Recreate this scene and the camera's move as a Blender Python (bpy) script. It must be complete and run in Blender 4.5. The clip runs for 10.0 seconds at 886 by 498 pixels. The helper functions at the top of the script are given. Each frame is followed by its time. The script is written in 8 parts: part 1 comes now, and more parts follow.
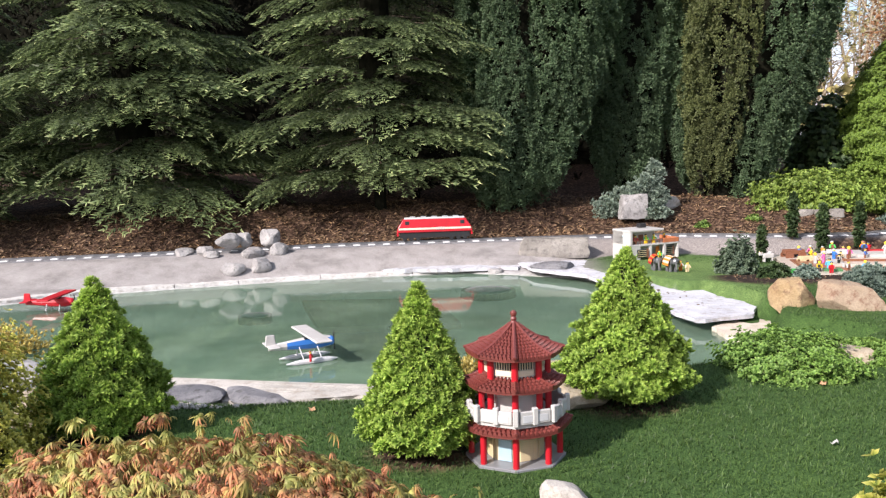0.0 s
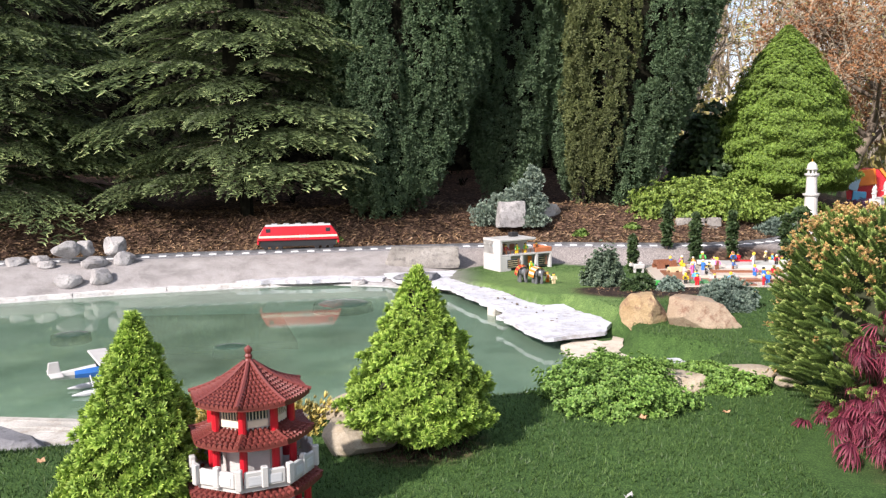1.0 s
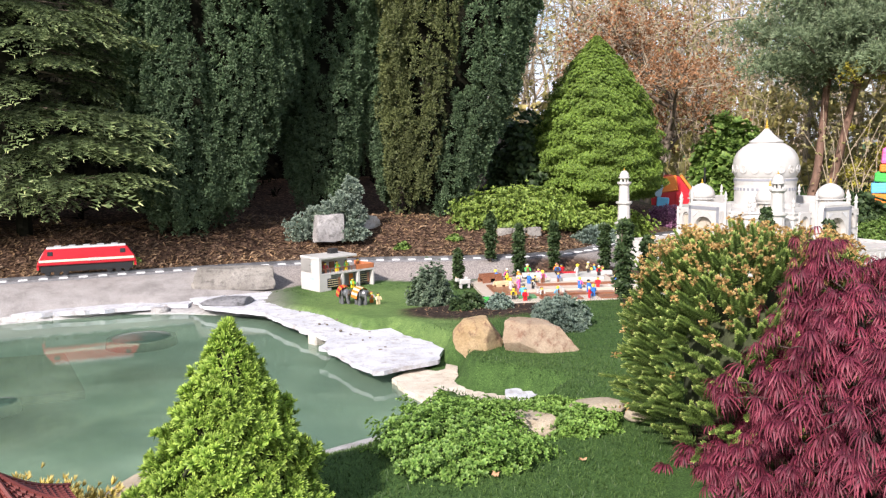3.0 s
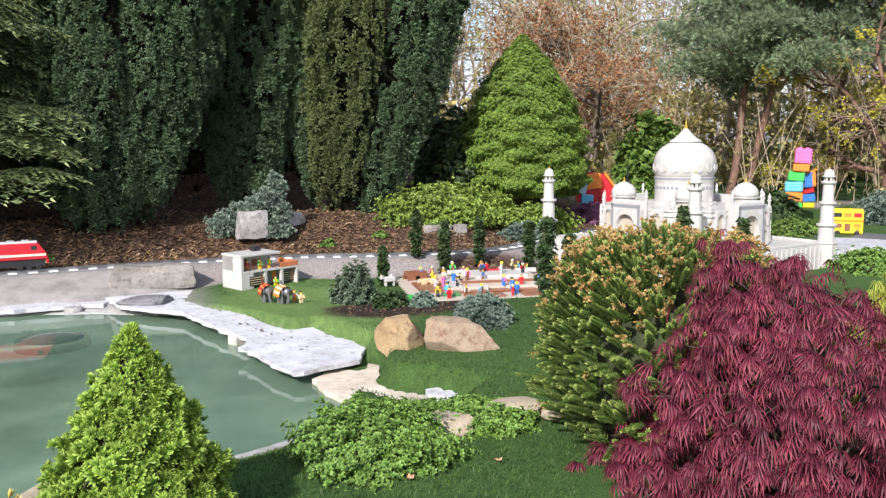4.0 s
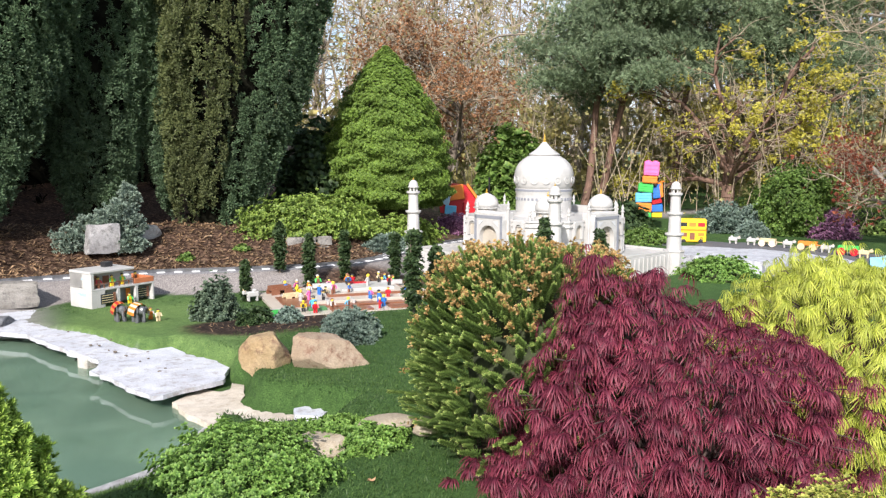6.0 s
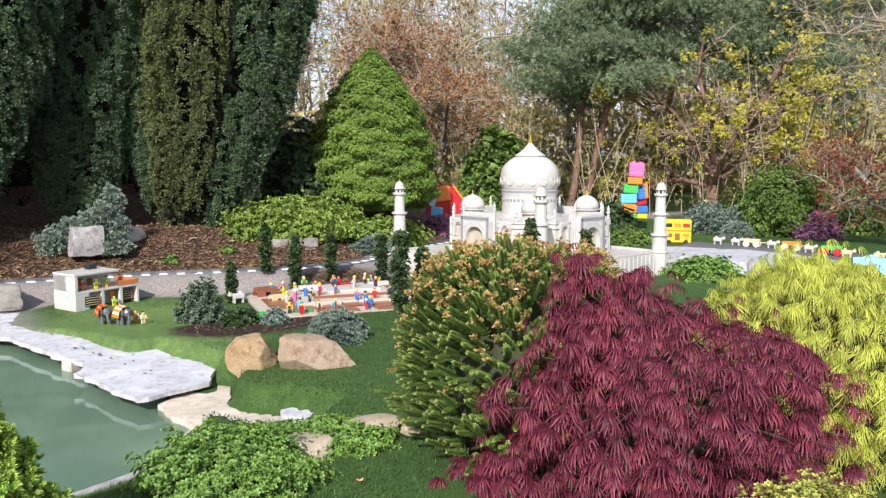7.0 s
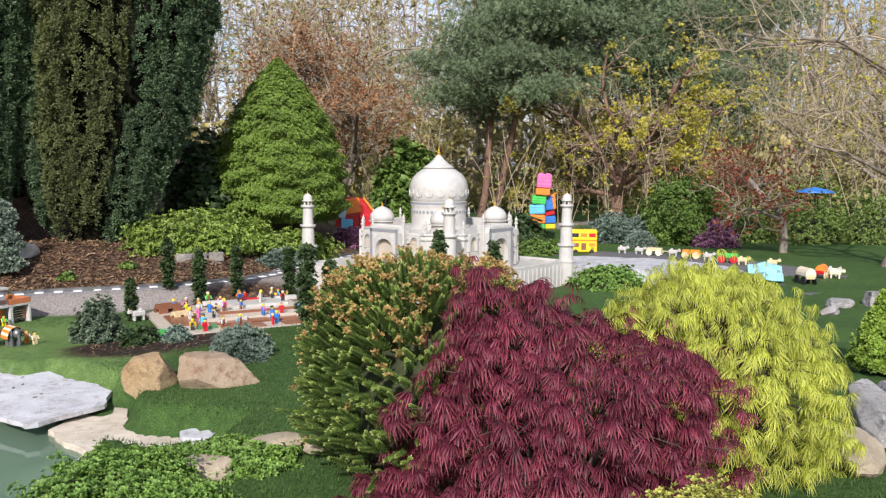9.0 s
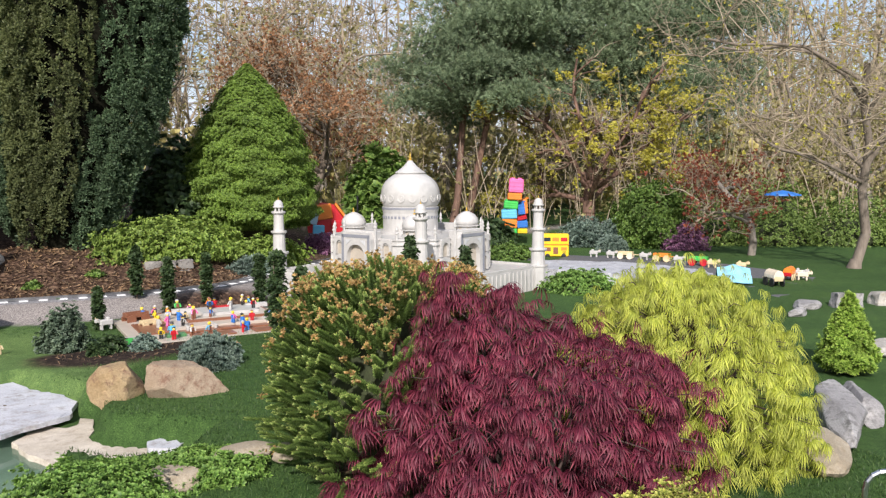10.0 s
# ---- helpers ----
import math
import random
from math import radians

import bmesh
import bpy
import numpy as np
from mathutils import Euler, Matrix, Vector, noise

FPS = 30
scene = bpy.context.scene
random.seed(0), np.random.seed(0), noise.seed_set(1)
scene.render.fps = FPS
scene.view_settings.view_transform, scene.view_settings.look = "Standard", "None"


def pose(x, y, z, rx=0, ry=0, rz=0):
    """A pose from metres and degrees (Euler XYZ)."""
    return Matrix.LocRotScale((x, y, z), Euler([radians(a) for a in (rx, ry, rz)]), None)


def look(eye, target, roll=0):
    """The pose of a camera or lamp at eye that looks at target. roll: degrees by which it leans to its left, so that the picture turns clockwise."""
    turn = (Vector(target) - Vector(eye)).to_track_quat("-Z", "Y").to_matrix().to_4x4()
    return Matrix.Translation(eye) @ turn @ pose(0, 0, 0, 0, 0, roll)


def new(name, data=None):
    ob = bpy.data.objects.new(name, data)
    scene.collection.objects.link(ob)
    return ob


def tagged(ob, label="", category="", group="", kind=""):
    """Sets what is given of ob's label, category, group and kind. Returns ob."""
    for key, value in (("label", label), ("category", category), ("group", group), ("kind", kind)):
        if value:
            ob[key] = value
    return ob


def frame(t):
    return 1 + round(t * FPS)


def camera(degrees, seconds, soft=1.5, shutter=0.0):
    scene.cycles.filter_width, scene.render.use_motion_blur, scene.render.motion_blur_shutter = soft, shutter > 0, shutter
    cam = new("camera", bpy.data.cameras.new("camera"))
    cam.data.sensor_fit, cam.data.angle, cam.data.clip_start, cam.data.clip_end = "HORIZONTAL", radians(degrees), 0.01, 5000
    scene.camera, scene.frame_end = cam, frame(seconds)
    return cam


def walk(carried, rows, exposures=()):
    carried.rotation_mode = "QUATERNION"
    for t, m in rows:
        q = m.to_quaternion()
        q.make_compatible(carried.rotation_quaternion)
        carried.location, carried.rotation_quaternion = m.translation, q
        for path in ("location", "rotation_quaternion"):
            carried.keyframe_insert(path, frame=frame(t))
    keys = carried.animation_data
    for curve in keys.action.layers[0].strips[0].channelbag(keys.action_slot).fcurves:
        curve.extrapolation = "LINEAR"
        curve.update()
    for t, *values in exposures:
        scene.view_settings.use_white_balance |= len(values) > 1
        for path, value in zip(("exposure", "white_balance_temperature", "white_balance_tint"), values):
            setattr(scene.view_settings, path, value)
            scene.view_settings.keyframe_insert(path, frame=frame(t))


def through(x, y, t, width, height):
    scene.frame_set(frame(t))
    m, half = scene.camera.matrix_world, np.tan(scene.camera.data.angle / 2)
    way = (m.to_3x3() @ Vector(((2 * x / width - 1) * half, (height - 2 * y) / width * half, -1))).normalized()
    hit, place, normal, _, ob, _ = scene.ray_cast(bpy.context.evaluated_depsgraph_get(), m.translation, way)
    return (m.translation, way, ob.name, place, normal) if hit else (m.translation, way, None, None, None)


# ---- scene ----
cam = camera(55.96, 10.0, soft=1.3)
PATH = [
    (0, (-0.0119, -0.5466, 1.3190), (-0.2096, 1.4283, 1.0726), -1.55),
    (0.5, (0.3178, -0.2433, 1.3129), (0.1857, 1.7374, 1.0692), -2.02),
    (1, (0.5396, -0.0086, 1.2994), (0.5275, 1.9769, 1.0591), -0.81),
    (1.5, (0.5216, 0.2669, 1.2943), (0.5880, 2.2543, 1.0805), -0.57),
    (2, (0.4623, 0.4677, 1.3266), (0.6572, 2.4436, 1.0863), -1.18),
    (2.5, (0.4875, 0.5068, 1.3453), (0.8044, 2.4669, 1.1049), -1.18),
    (3, (0.5278, 0.5087, 1.3676), (0.9571, 2.4474, 1.1287), -0.82),
    (4.5, (0.6007, 0.5208, 1.3950), (1.2787, 2.3842, 1.1338), -0.13),
    (5, (0.5951, 0.5407, 1.4033), (1.3819, 2.3611, 1.1444), -0.09),
    (5.5, (0.5814, 0.5540, 1.4126), (1.4294, 2.3492, 1.1719), 0.09),
    (6, (0.5762, 0.5616, 1.4137), (1.4691, 2.3362, 1.1827), 0.25),
    (7.5, (0.5709, 0.5639, 1.3932), (1.5153, 2.3120, 1.1646), 0.02),
    (8, (0.5914, 0.5633, 1.3884), (1.5819, 2.2840, 1.1469), -0.02),
    (8.5, (0.6121, 0.5558, 1.4044), (1.6542, 2.2475, 1.1765), -0.01),
    (9, (0.6258, 0.5503, 1.4122), (1.7266, 2.2083, 1.2134), 0.08),
    (9.5, (0.6372, 0.5475, 1.4134), (1.7719, 2.1836, 1.2249), -0.20),
    (10, (0.6504, 0.5486, 1.4123), (1.8034, 2.1721, 1.2257), -0.22),
]
EXPOSURES = [(0.0, 0.66, 6500, 18), (2.0, 0.84, 6500, 17), (3.0, 0.72, 6500, 17), (4.5, 0.56, 6250, 13), (6.0, 0.60, 6300, 13), (8.0, 0.39, 6350, 14), (10.0, 0.27, 6400, 14)]
walk(cam, [(t, look(eye, target, roll)) for t, eye, target, roll in PATH], EXPOSURES)

# ---- world and sun ----
SUN_ELEVATION, SUN_AZIMUTH = radians(35.5), radians(221)  # clockwise from +y, where the sun stands
world = bpy.data.worlds.new("sky")
scene.world = world
world.use_nodes = True
wn, wl = world.node_tree.nodes, world.node_tree.links
wn.clear()
w_out, w_bg, w_sky = wn.new("ShaderNodeOutputWorld"), wn.new("ShaderNodeBackground"), wn.new("ShaderNodeTexSky")
w_sky.sky_type, w_sky.sun_disc = "NISHITA", False
w_sky.sun_elevation, w_sky.sun_rotation = SUN_ELEVATION, SUN_AZIMUTH
w_sky.dust_density, w_sky.ozone_density = 2.0, 1.0
w_map, w_co = wn.new("ShaderNodeMapping"), wn.new("ShaderNodeTexCoord")
w_map.inputs["Scale"].default_value = (1.5, 1.5, 5.0)
w_noise, w_ramp, w_mix = wn.new("ShaderNodeTexNoise"), wn.new("ShaderNodeValToRGB"), wn.new("ShaderNodeMix")
w_noise.inputs["Scale"].default_value, w_noise.inputs["Detail"].default_value = 2.2, 6
w_ramp.color_ramp.elements[0].position, w_ramp.color_ramp.elements[1].position = 0.40, 0.68
w_mix.data_type = "RGBA"
w_mix.inputs[7].default_value = (5.8, 6.3, 7.2, 1)
wl.new(w_co.outputs["Generated"], w_map.inputs["Vector"])
wl.new(w_map.outputs[0], w_noise.inputs["Vector"])
wl.new(w_noise.outputs["Fac"], w_ramp.inputs[0])
wl.new(w_ramp.outputs[0], w_mix.inputs[0])
wl.new(w_sky.outputs[0], w_mix.inputs[6])
wl.new(w_mix.outputs[2], w_bg.inputs["Color"])
wl.new(w_bg.outputs[0], w_out.inputs["Surface"])
w_bg.inputs["Strength"].default_value = 0.13
sun_data = bpy.data.lights.new("sun", "SUN")
sun_data.energy, sun_data.angle, sun_data.color = 4.8, radians(1.2), (1.0, 0.95, 0.88)
sun = new("sun", sun_data)
ce = math.cos(SUN_ELEVATION)
sun_place = Vector((ce * math.sin(SUN_AZIMUTH), ce * math.cos(SUN_AZIMUTH), math.sin(SUN_ELEVATION))) * 30
sun.matrix_world = look(sun_place, (0, 0, 0))

# ---- mesh tools ----
rng = np.random.default_rng(7)


def mesh_from(name, verts, faces, mats=(), smooth=False, tip=None, slots=None):
    """A mesh from arrays; faces all have the same number of corners, or are a plain list."""
    me = bpy.data.meshes.new(name)
    verts = np.asarray(verts, dtype=np.float32)
    if isinstance(faces, np.ndarray):
        n, k = faces.shape
        me.vertices.add(len(verts))
        me.vertices.foreach_set("co", verts.ravel())
        me.loops.add(n * k)
        me.loops.foreach_set("vertex_index", faces.ravel().astype(np.int32))
        me.polygons.add(n)
        me.polygons.foreach_set("loop_start", np.arange(0, n * k, k, dtype=np.int32))
        me.update(calc_edges=True)
    else:
        me.from_pydata([tuple(map(float, v)) for v in verts], [], [tuple(map(int, f)) for f in faces])
    for m in mats if isinstance(mats, (list, tuple)) else (mats,):
        me.materials.append(m)
    if slots is not None:
        me.polygons.foreach_set("material_index", np.asarray(slots, dtype=np.int32))
    if smooth:
        me.polygons.foreach_set("use_smooth", np.ones(len(me.polygons), dtype=bool))
    if tip is not None:
        at = me.attributes.new("tip", "FLOAT", "POINT")
        at.data.foreach_set("value", np.asarray(tip, dtype=np.float32))
    me.update()
    return me


def part(name, bm, material, parent=None, label="", smooth=False):
    """Links a bmesh (or a ready mesh) as ONE mesh object under a thing or a part."""
    if isinstance(bm, bmesh.types.BMesh):
        me = bpy.data.meshes.new(name)
        bm.to_mesh(me)
        bm.free()
        for m in material if isinstance(material, (list, tuple)) else (material,):
            me.materials.append(m)
        if smooth:
            me.polygons.foreach_set("use_smooth", np.ones(len(me.polygons), dtype=bool))
    else:
        me = bm
    ob = new(name, me)
    if parent is not None:
        ob.parent = parent
    if label:
        ob["label"] = label
    return ob


def thing(name, place, turn=0.0, label="", category="", group="", kind="", tilt=(0, 0)):
    ob = new(name)
    ob.empty_display_size = 0.05
    ob.matrix_world = pose(*place, tilt[0], tilt[1], turn)
    return tagged(ob, label, category, group, kind)


def box(sx, sy, sz, at=(0, 0, 0), bevel=0.0, turn=0.0, bm=None, slot=0, taper=1.0):
    """A box with its base centre at 'at', chamfered by bevel, added to bm."""
    bm = bm or bmesh.new()
    m = Matrix.Translation(Vector(at) + Vector((0, 0, sz / 2))) @ Matrix.Rotation(radians(turn), 4, "Z") @ Matrix.Diagonal((sx, sy, sz, 1))
    made = bmesh.ops.create_cube(bm, size=1, matrix=m)["verts"]
    if taper != 1.0:
        for v in made:
            if v.co.z > at[2] + sz / 2:
                v.co.x, v.co.y = at[0] + (v.co.x - at[0]) * taper, at[1] + (v.co.y - at[1]) * taper
    faces = set(f for v in made for f in v.link_faces)
    if bevel:
        edges = list(set(e for v in made for e in v.link_edges))
        out = bmesh.ops.bevel(bm, geom=edges, offset=bevel, segments=1, affect="EDGES", profile=0.5)
        faces |= set(out["faces"])
    for f in faces:
        if f.is_valid:
            f.material_index = slot
    return bm


def lathe(rings, sides=16, at=(0, 0, 0), bm=None, slot=0, turn=0.0, cap=True):
    """A turned body: rings are (radius, z)."""
    bm = bm or bmesh.new()
    rows = []
    for r, z in rings:
        if r < 1e-5:
            rows.append([bm.verts.new((at[0], at[1], at[2] + z))])
        else:
            rows.append([bm.verts.new((at[0] + r * math.cos(radians(turn) + 2 * math.pi * i / sides), at[1] + r * math.sin(radians(turn) + 2 * math.pi * i / sides), at[2] + z)) for i in range(sides)])
    for a, b in zip(rows, rows[1:]):
        for i in range(sides):
            j = (i + 1) % sides
            vs = [a[i % len(a)], a[j % len(a)], b[j % len(b)], b[i % len(b)]]
            vs = list(dict.fromkeys(vs))
            if len(vs) > 2:
                bm.faces.new(vs).material_index = slot
    if cap:
        for row, flip in ((rows[0], True), (rows[-1], False)):
            if len(row) > 2:
                bm.faces.new(row[::-1] if flip else row).material_index = slot
    return bm


def prism(points, z0, z1, bm=None, slot=0, bevel=0.0):
    """An upright solid over a plan outline (counter-clockwise)."""
    bm = bm or bmesh.new()
    low, top = [bm.verts.new((x, y, z0)) for x, y in points], [bm.verts.new((x, y, z1)) for x, y in points]
    n = len(points)
    fs = [bm.faces.new(top), bm.faces.new(low[::-1])] + [bm.faces.new((low[i], low[(i + 1) % n], top[(i + 1) % n], top[i])) for i in range(n)]
    for f in fs:
        f.material_index = slot
    if bevel:
        bmesh.ops.bevel(bm, geom=list(set(e for v in top for e in v.link_edges)), offset=bevel, segments=1, affect="EDGES", profile=0.5)
    return bm


def ball(r, at=(0, 0, 0), stretch=(1, 1, 1), bm=None, slot=0, u=10, v=7):
    bm = bm or bmesh.new()
    made = bmesh.ops.create_uvsphere(bm, u_segments=u, v_segments=v, radius=r, matrix=Matrix.Translation(at) @ Matrix.Diagonal((*stretch, 1)))["verts"]
    for f in set(f for w in made for f in w.link_faces):
        f.material_index = slot
    return bm


def rod(a, b, r, sides=6, bm=None, slot=0, r2=None):
    bm = bm or bmesh.new()
    a, b = Vector(a), Vector(b)
    q = (b - a).to_track_quat("Z", "Y").to_matrix().to_4x4()
    made = bmesh.ops.create_cone(bm, cap_ends=True, segments=sides, radius1=r, radius2=r if r2 is None else r2, depth=(b - a).length, matrix=Matrix.Translation((a + b) / 2) @ q)["verts"]
    for f in set(f for w in made for f in w.link_faces):
        f.material_index = slot
    return bm


# ---- leaves: one small template set down many times in one mesh ----
def leaf_template(n, spread, length, width, up=1.0, bend=0.0, seed=1, belly=0.5):
    """A tuft of n narrow leaves that fan out round +z; returns verts, quads, tip."""
    r = np.random.default_rng(seed)
    V, F, T = [], [], []
    for i in range(n):
        a = 2 * math.pi * (i + r.uniform(-0.3, 0.3)) / n
        s = spread * r.uniform(0.55, 1.1)
        d = np.array([math.cos(a) * s, math.sin(a) * s, up])
        d /= np.linalg.norm(d)
        side = np.cross(d, r.normal(size=3))
        side /= np.linalg.norm(side)
        l, w = length * r.uniform(0.75, 1.15), width * r.uniform(0.8, 1.2)
        o = len(V)
        mid, end = d * l * belly, d * l + np.array([0, 0, -bend * l])
        V += [d * 0.02 * l, mid + side * w / 2, end, mid - side * w / 2]
        T += [0.0, 0.55, 1.0, 0.55]
        F.append([o, o + 1, o + 2, o + 3])
    return np.array(V), np.array(F), np.array(T)


def scale_template(n, rise, length, width, seed=1):
    """A flat rosette of n short leaves that face +z, so a dense crown shades like one body."""
    r = np.random.default_rng(seed)
    V, F, T = [], [], []
    for i in range(n):
        a, e = 2 * math.pi * (i + r.uniform(-0.3, 0.3)) / n, rise * r.uniform(0.4, 1.5)
        d = np.array([math.cos(a) * math.cos(e), math.sin(a) * math.cos(e), math.sin(e)])
        side = np.array([-math.sin(a), math.cos(a), r.uniform(-0.35, 0.35)])
        l, w, o = length * r.uniform(0.75, 1.2), width * r.uniform(0.8, 1.2), len(V)
        V += [d * 0.02 * l, d * l * 0.55 + side * w / 2, d * l + np.array([0, 0, -0.1 * l]), d * l * 0.55 - side * w / 2]
        T += [0.15, 0.6, 1.0, 0.6]
        F.append([o, o + 1, o + 2, o + 3])
    return np.array(V), np.array(F), np.array(T)


def bases(dirs, spin):
    d = dirs / np.maximum(np.linalg.norm(dirs, axis=1, keepdims=True), 1e-9)
    ref = np.where(np.abs(d[:, 2:3]) > 0.95, np.array([[1.0, 0, 0]]), np.array([[0, 0, 1.0]]))
    x = np.cross(ref, d)
    x /= np.linalg.norm(x, axis=1, keepdims=True)
    y = np.cross(d, x)
    c, s = np.cos(spin)[:, None], np.sin(spin)[:, None]
    return np.stack([c * x + s * y, c * y - s * x, d], axis=2)


def sow(template, places, dirs, sizes, r=None, spin=None):
    """Arrays for one mesh that holds the template once at each place."""
    r = r or rng
    V, F, T = template
    k, n = len(places), len(V)
    B = bases(np.asarray(dirs, float), r.uniform(0, 2 * math.pi, k) if spin is None else spin)
    pts = np.einsum("kij,nj->kni", B, V) * np.asarray(sizes)[:, None, None] + np.asarray(places)[:, None, :]
    faces = F[None] + (np.arange(k) * n)[:, None, None]
    return pts.reshape(-1, 3), faces.reshape(-1, F.shape[1]), np.tile(T, k)


def join_arrays(*sets):
    V, F, T, o = [], [], [], 0
    for v, f, t in sets:
        V.append(v), F.append(f + o), T.append(t)
        o += len(v)
    return np.concatenate(V), np.concatenate(F), np.concatenate(T)


def tubes(segs, sides=5):
    """Tapered round limbs from (p0, p1, r0, r1) rows, as arrays of quads."""
    P0, P1 = np.array([s[0] for s in segs], float), np.array([s[1] for s in segs], float)
    R0, R1 = np.array([s[2] for s in segs], float), np.array([s[3] for s in segs], float)
    B = bases(P1 - P0, np.zeros(len(segs)))
    a = 2 * math.pi * np.arange(sides) / sides
    ring = np.stack([np.cos(a), np.sin(a), 0 * a], axis=1)
    off = np.einsum("kij,nj->kni", B, ring)
    V = np.concatenate([P0[:, None] + off * R0[:, None, None], P1[:, None] + off * R1[:, None, None]], axis=1).reshape(-1, 3)
    i = np.arange(sides)
    quad = np.stack([i, (i + 1) % sides, (i + 1) % sides + sides, i + sides], axis=1)
    F = (quad[None] + (np.arange(len(segs)) * 2 * sides)[:, None, None]).reshape(-1, 4)
    return V, F, np.zeros(len(V))


def wander(r, p, d, length, steps, r0, r1, sag=0.0, wobble=0.25):
    """A limb that bends as it goes: its segments and its points."""
    segs, pts = [], [np.array(p, float)]
    d = np.array(d, float) / np.linalg.norm(d)
    for i in range(steps):
        d = d + r.normal(size=3) * wobble / steps ** 0.5 + np.array([0, 0, -sag / steps])
        d /= np.linalg.norm(d)
        q = pts[-1] + d * length / steps
        a, b = r0 + (r1 - r0) * i / steps, r0 + (r1 - r0) * (i + 1) / steps
        segs.append((pts[-1], q, a, b))
        pts.append(q)
    return segs, pts, d


# ---- materials ----
def shader(name):
    m = bpy.data.materials.new(name)
    m.use_nodes = True
    n, l = m.node_tree.nodes, m.node_tree.links
    return m, n, l, n["Principled BSDF"]


def noise_node(n, l, scale, detail=4, rough=0.6, vector=None):
    t = n.new("ShaderNodeTexNoise")
    t.inputs["Scale"].default_value, t.inputs["Detail"].default_value, t.inputs["Roughness"].default_value = scale, detail, rough
    if vector is not None:
        l.new(vector, t.inputs["Vector"])
    return t


def ramp_node(n, l, fac, stops):
    t = n.new("ShaderNodeValToRGB")
    e = t.color_ramp.elements
    while len(e) < len(stops):
        e.new(0.5)
    for i, (p, c) in enumerate(stops):
        e[i].position, e[i].color = p, (*c, 1) if len(c) == 3 else c
    l.new(fac, t.inputs[0])
    return t


def mix_node(n, l, fac, a, b, kind="MIX"):
    t = n.new("ShaderNodeMix")
    t.data_type, t.blend_type = "RGBA", kind
    for s, v in ((t.inputs[0], fac), (t.inputs[6], a), (t.inputs[7], b)):
        if isinstance(v, (int, float)):
            s.default_value = v
        elif isinstance(v, tuple):
            s.default_value = (*v, 1)
        else:
            l.new(v, s)
    return t.outputs[2]


def bump_node(n, l, height, strength, distance, to):
    t = n.new("ShaderNodeBump")
    t.inputs["Strength"].default_value, t.inputs["Distance"].default_value = strength, distance
    l.new(height, t.inputs["Height"])
    l.new(t.outputs[0], to.inputs["Normal"])
    return t


def plain(name, color, rough=0.5, vary=0.12, scale=30.0, bump=0.15, metal=0.0, dist=0.004, fine=6.0):
    """A painted, moulded or stone surface: colour that drifts at two scales and a fine relief."""
    m, n, l, p = shader(name)
    co = n.new("ShaderNodeTexCoord").outputs["Object"]
    big, small = noise_node(n, l, scale, 5, 0.6, co), noise_node(n, l, scale * fine, 4, 0.7, co)
    lo, hi = tuple(c * (1 - vary) for c in color), tuple(min(1, c * (1 + vary)) for c in color)
    a = ramp_node(n, l, big.outputs["Fac"], [(0.3, lo), (0.7, hi)]).outputs[0]
    b = ramp_node(n, l, small.outputs["Fac"], [(0.3, (1 - vary,) * 3), (0.6, (1, 1, 1))]).outputs[0]
    l.new(mix_node(n, l, 0.8, a, b, "MULTIPLY"), p.inputs["Base Color"])
    p.inputs["Roughness"].default_value, p.inputs["Metallic"].default_value = rough, metal
    if bump:
        bump_node(n, l, small.outputs["Fac"], bump, dist, p)
    return m


def brick_plastic(name, color, rough=0.35):
    """Toy-brick plastic, slightly weathered, with the fine joints of the courses."""
    m, n, l, p = shader(name)
    co = n.new("ShaderNodeTexCoord").outputs["Object"]
    big = noise_node(n, l, 9, 4, 0.6, co)
    lo, hi = tuple(c * 0.86 for c in color), tuple(min(1, c * 1.06) for c in color)
    a = ramp_node(n, l, big.outputs["Fac"], [(0.3, lo), (0.7, hi)]).outputs[0]
    wave = n.new("ShaderNodeTexWave")
    wave.wave_type, wave.bands_direction, wave.wave_profile = "BANDS", "Z", "SAW"
    wave.inputs["Scale"].default_value = 33.0
    l.new(co, wave.inputs["Vector"])
    j = ramp_node(n, l, wave.outputs["Fac"], [(0.0, (0.72, 0.72, 0.72)), (0.1, (1, 1, 1))]).outputs[0]
    l.new(mix_node(n, l, 0.6, a, j, "MULTIPLY"), p.inputs["Base Color"])
    p.inputs["Roughness"].default_value = rough
    bump_node(n, l, j, 0.25, 0.001, p)
    return m


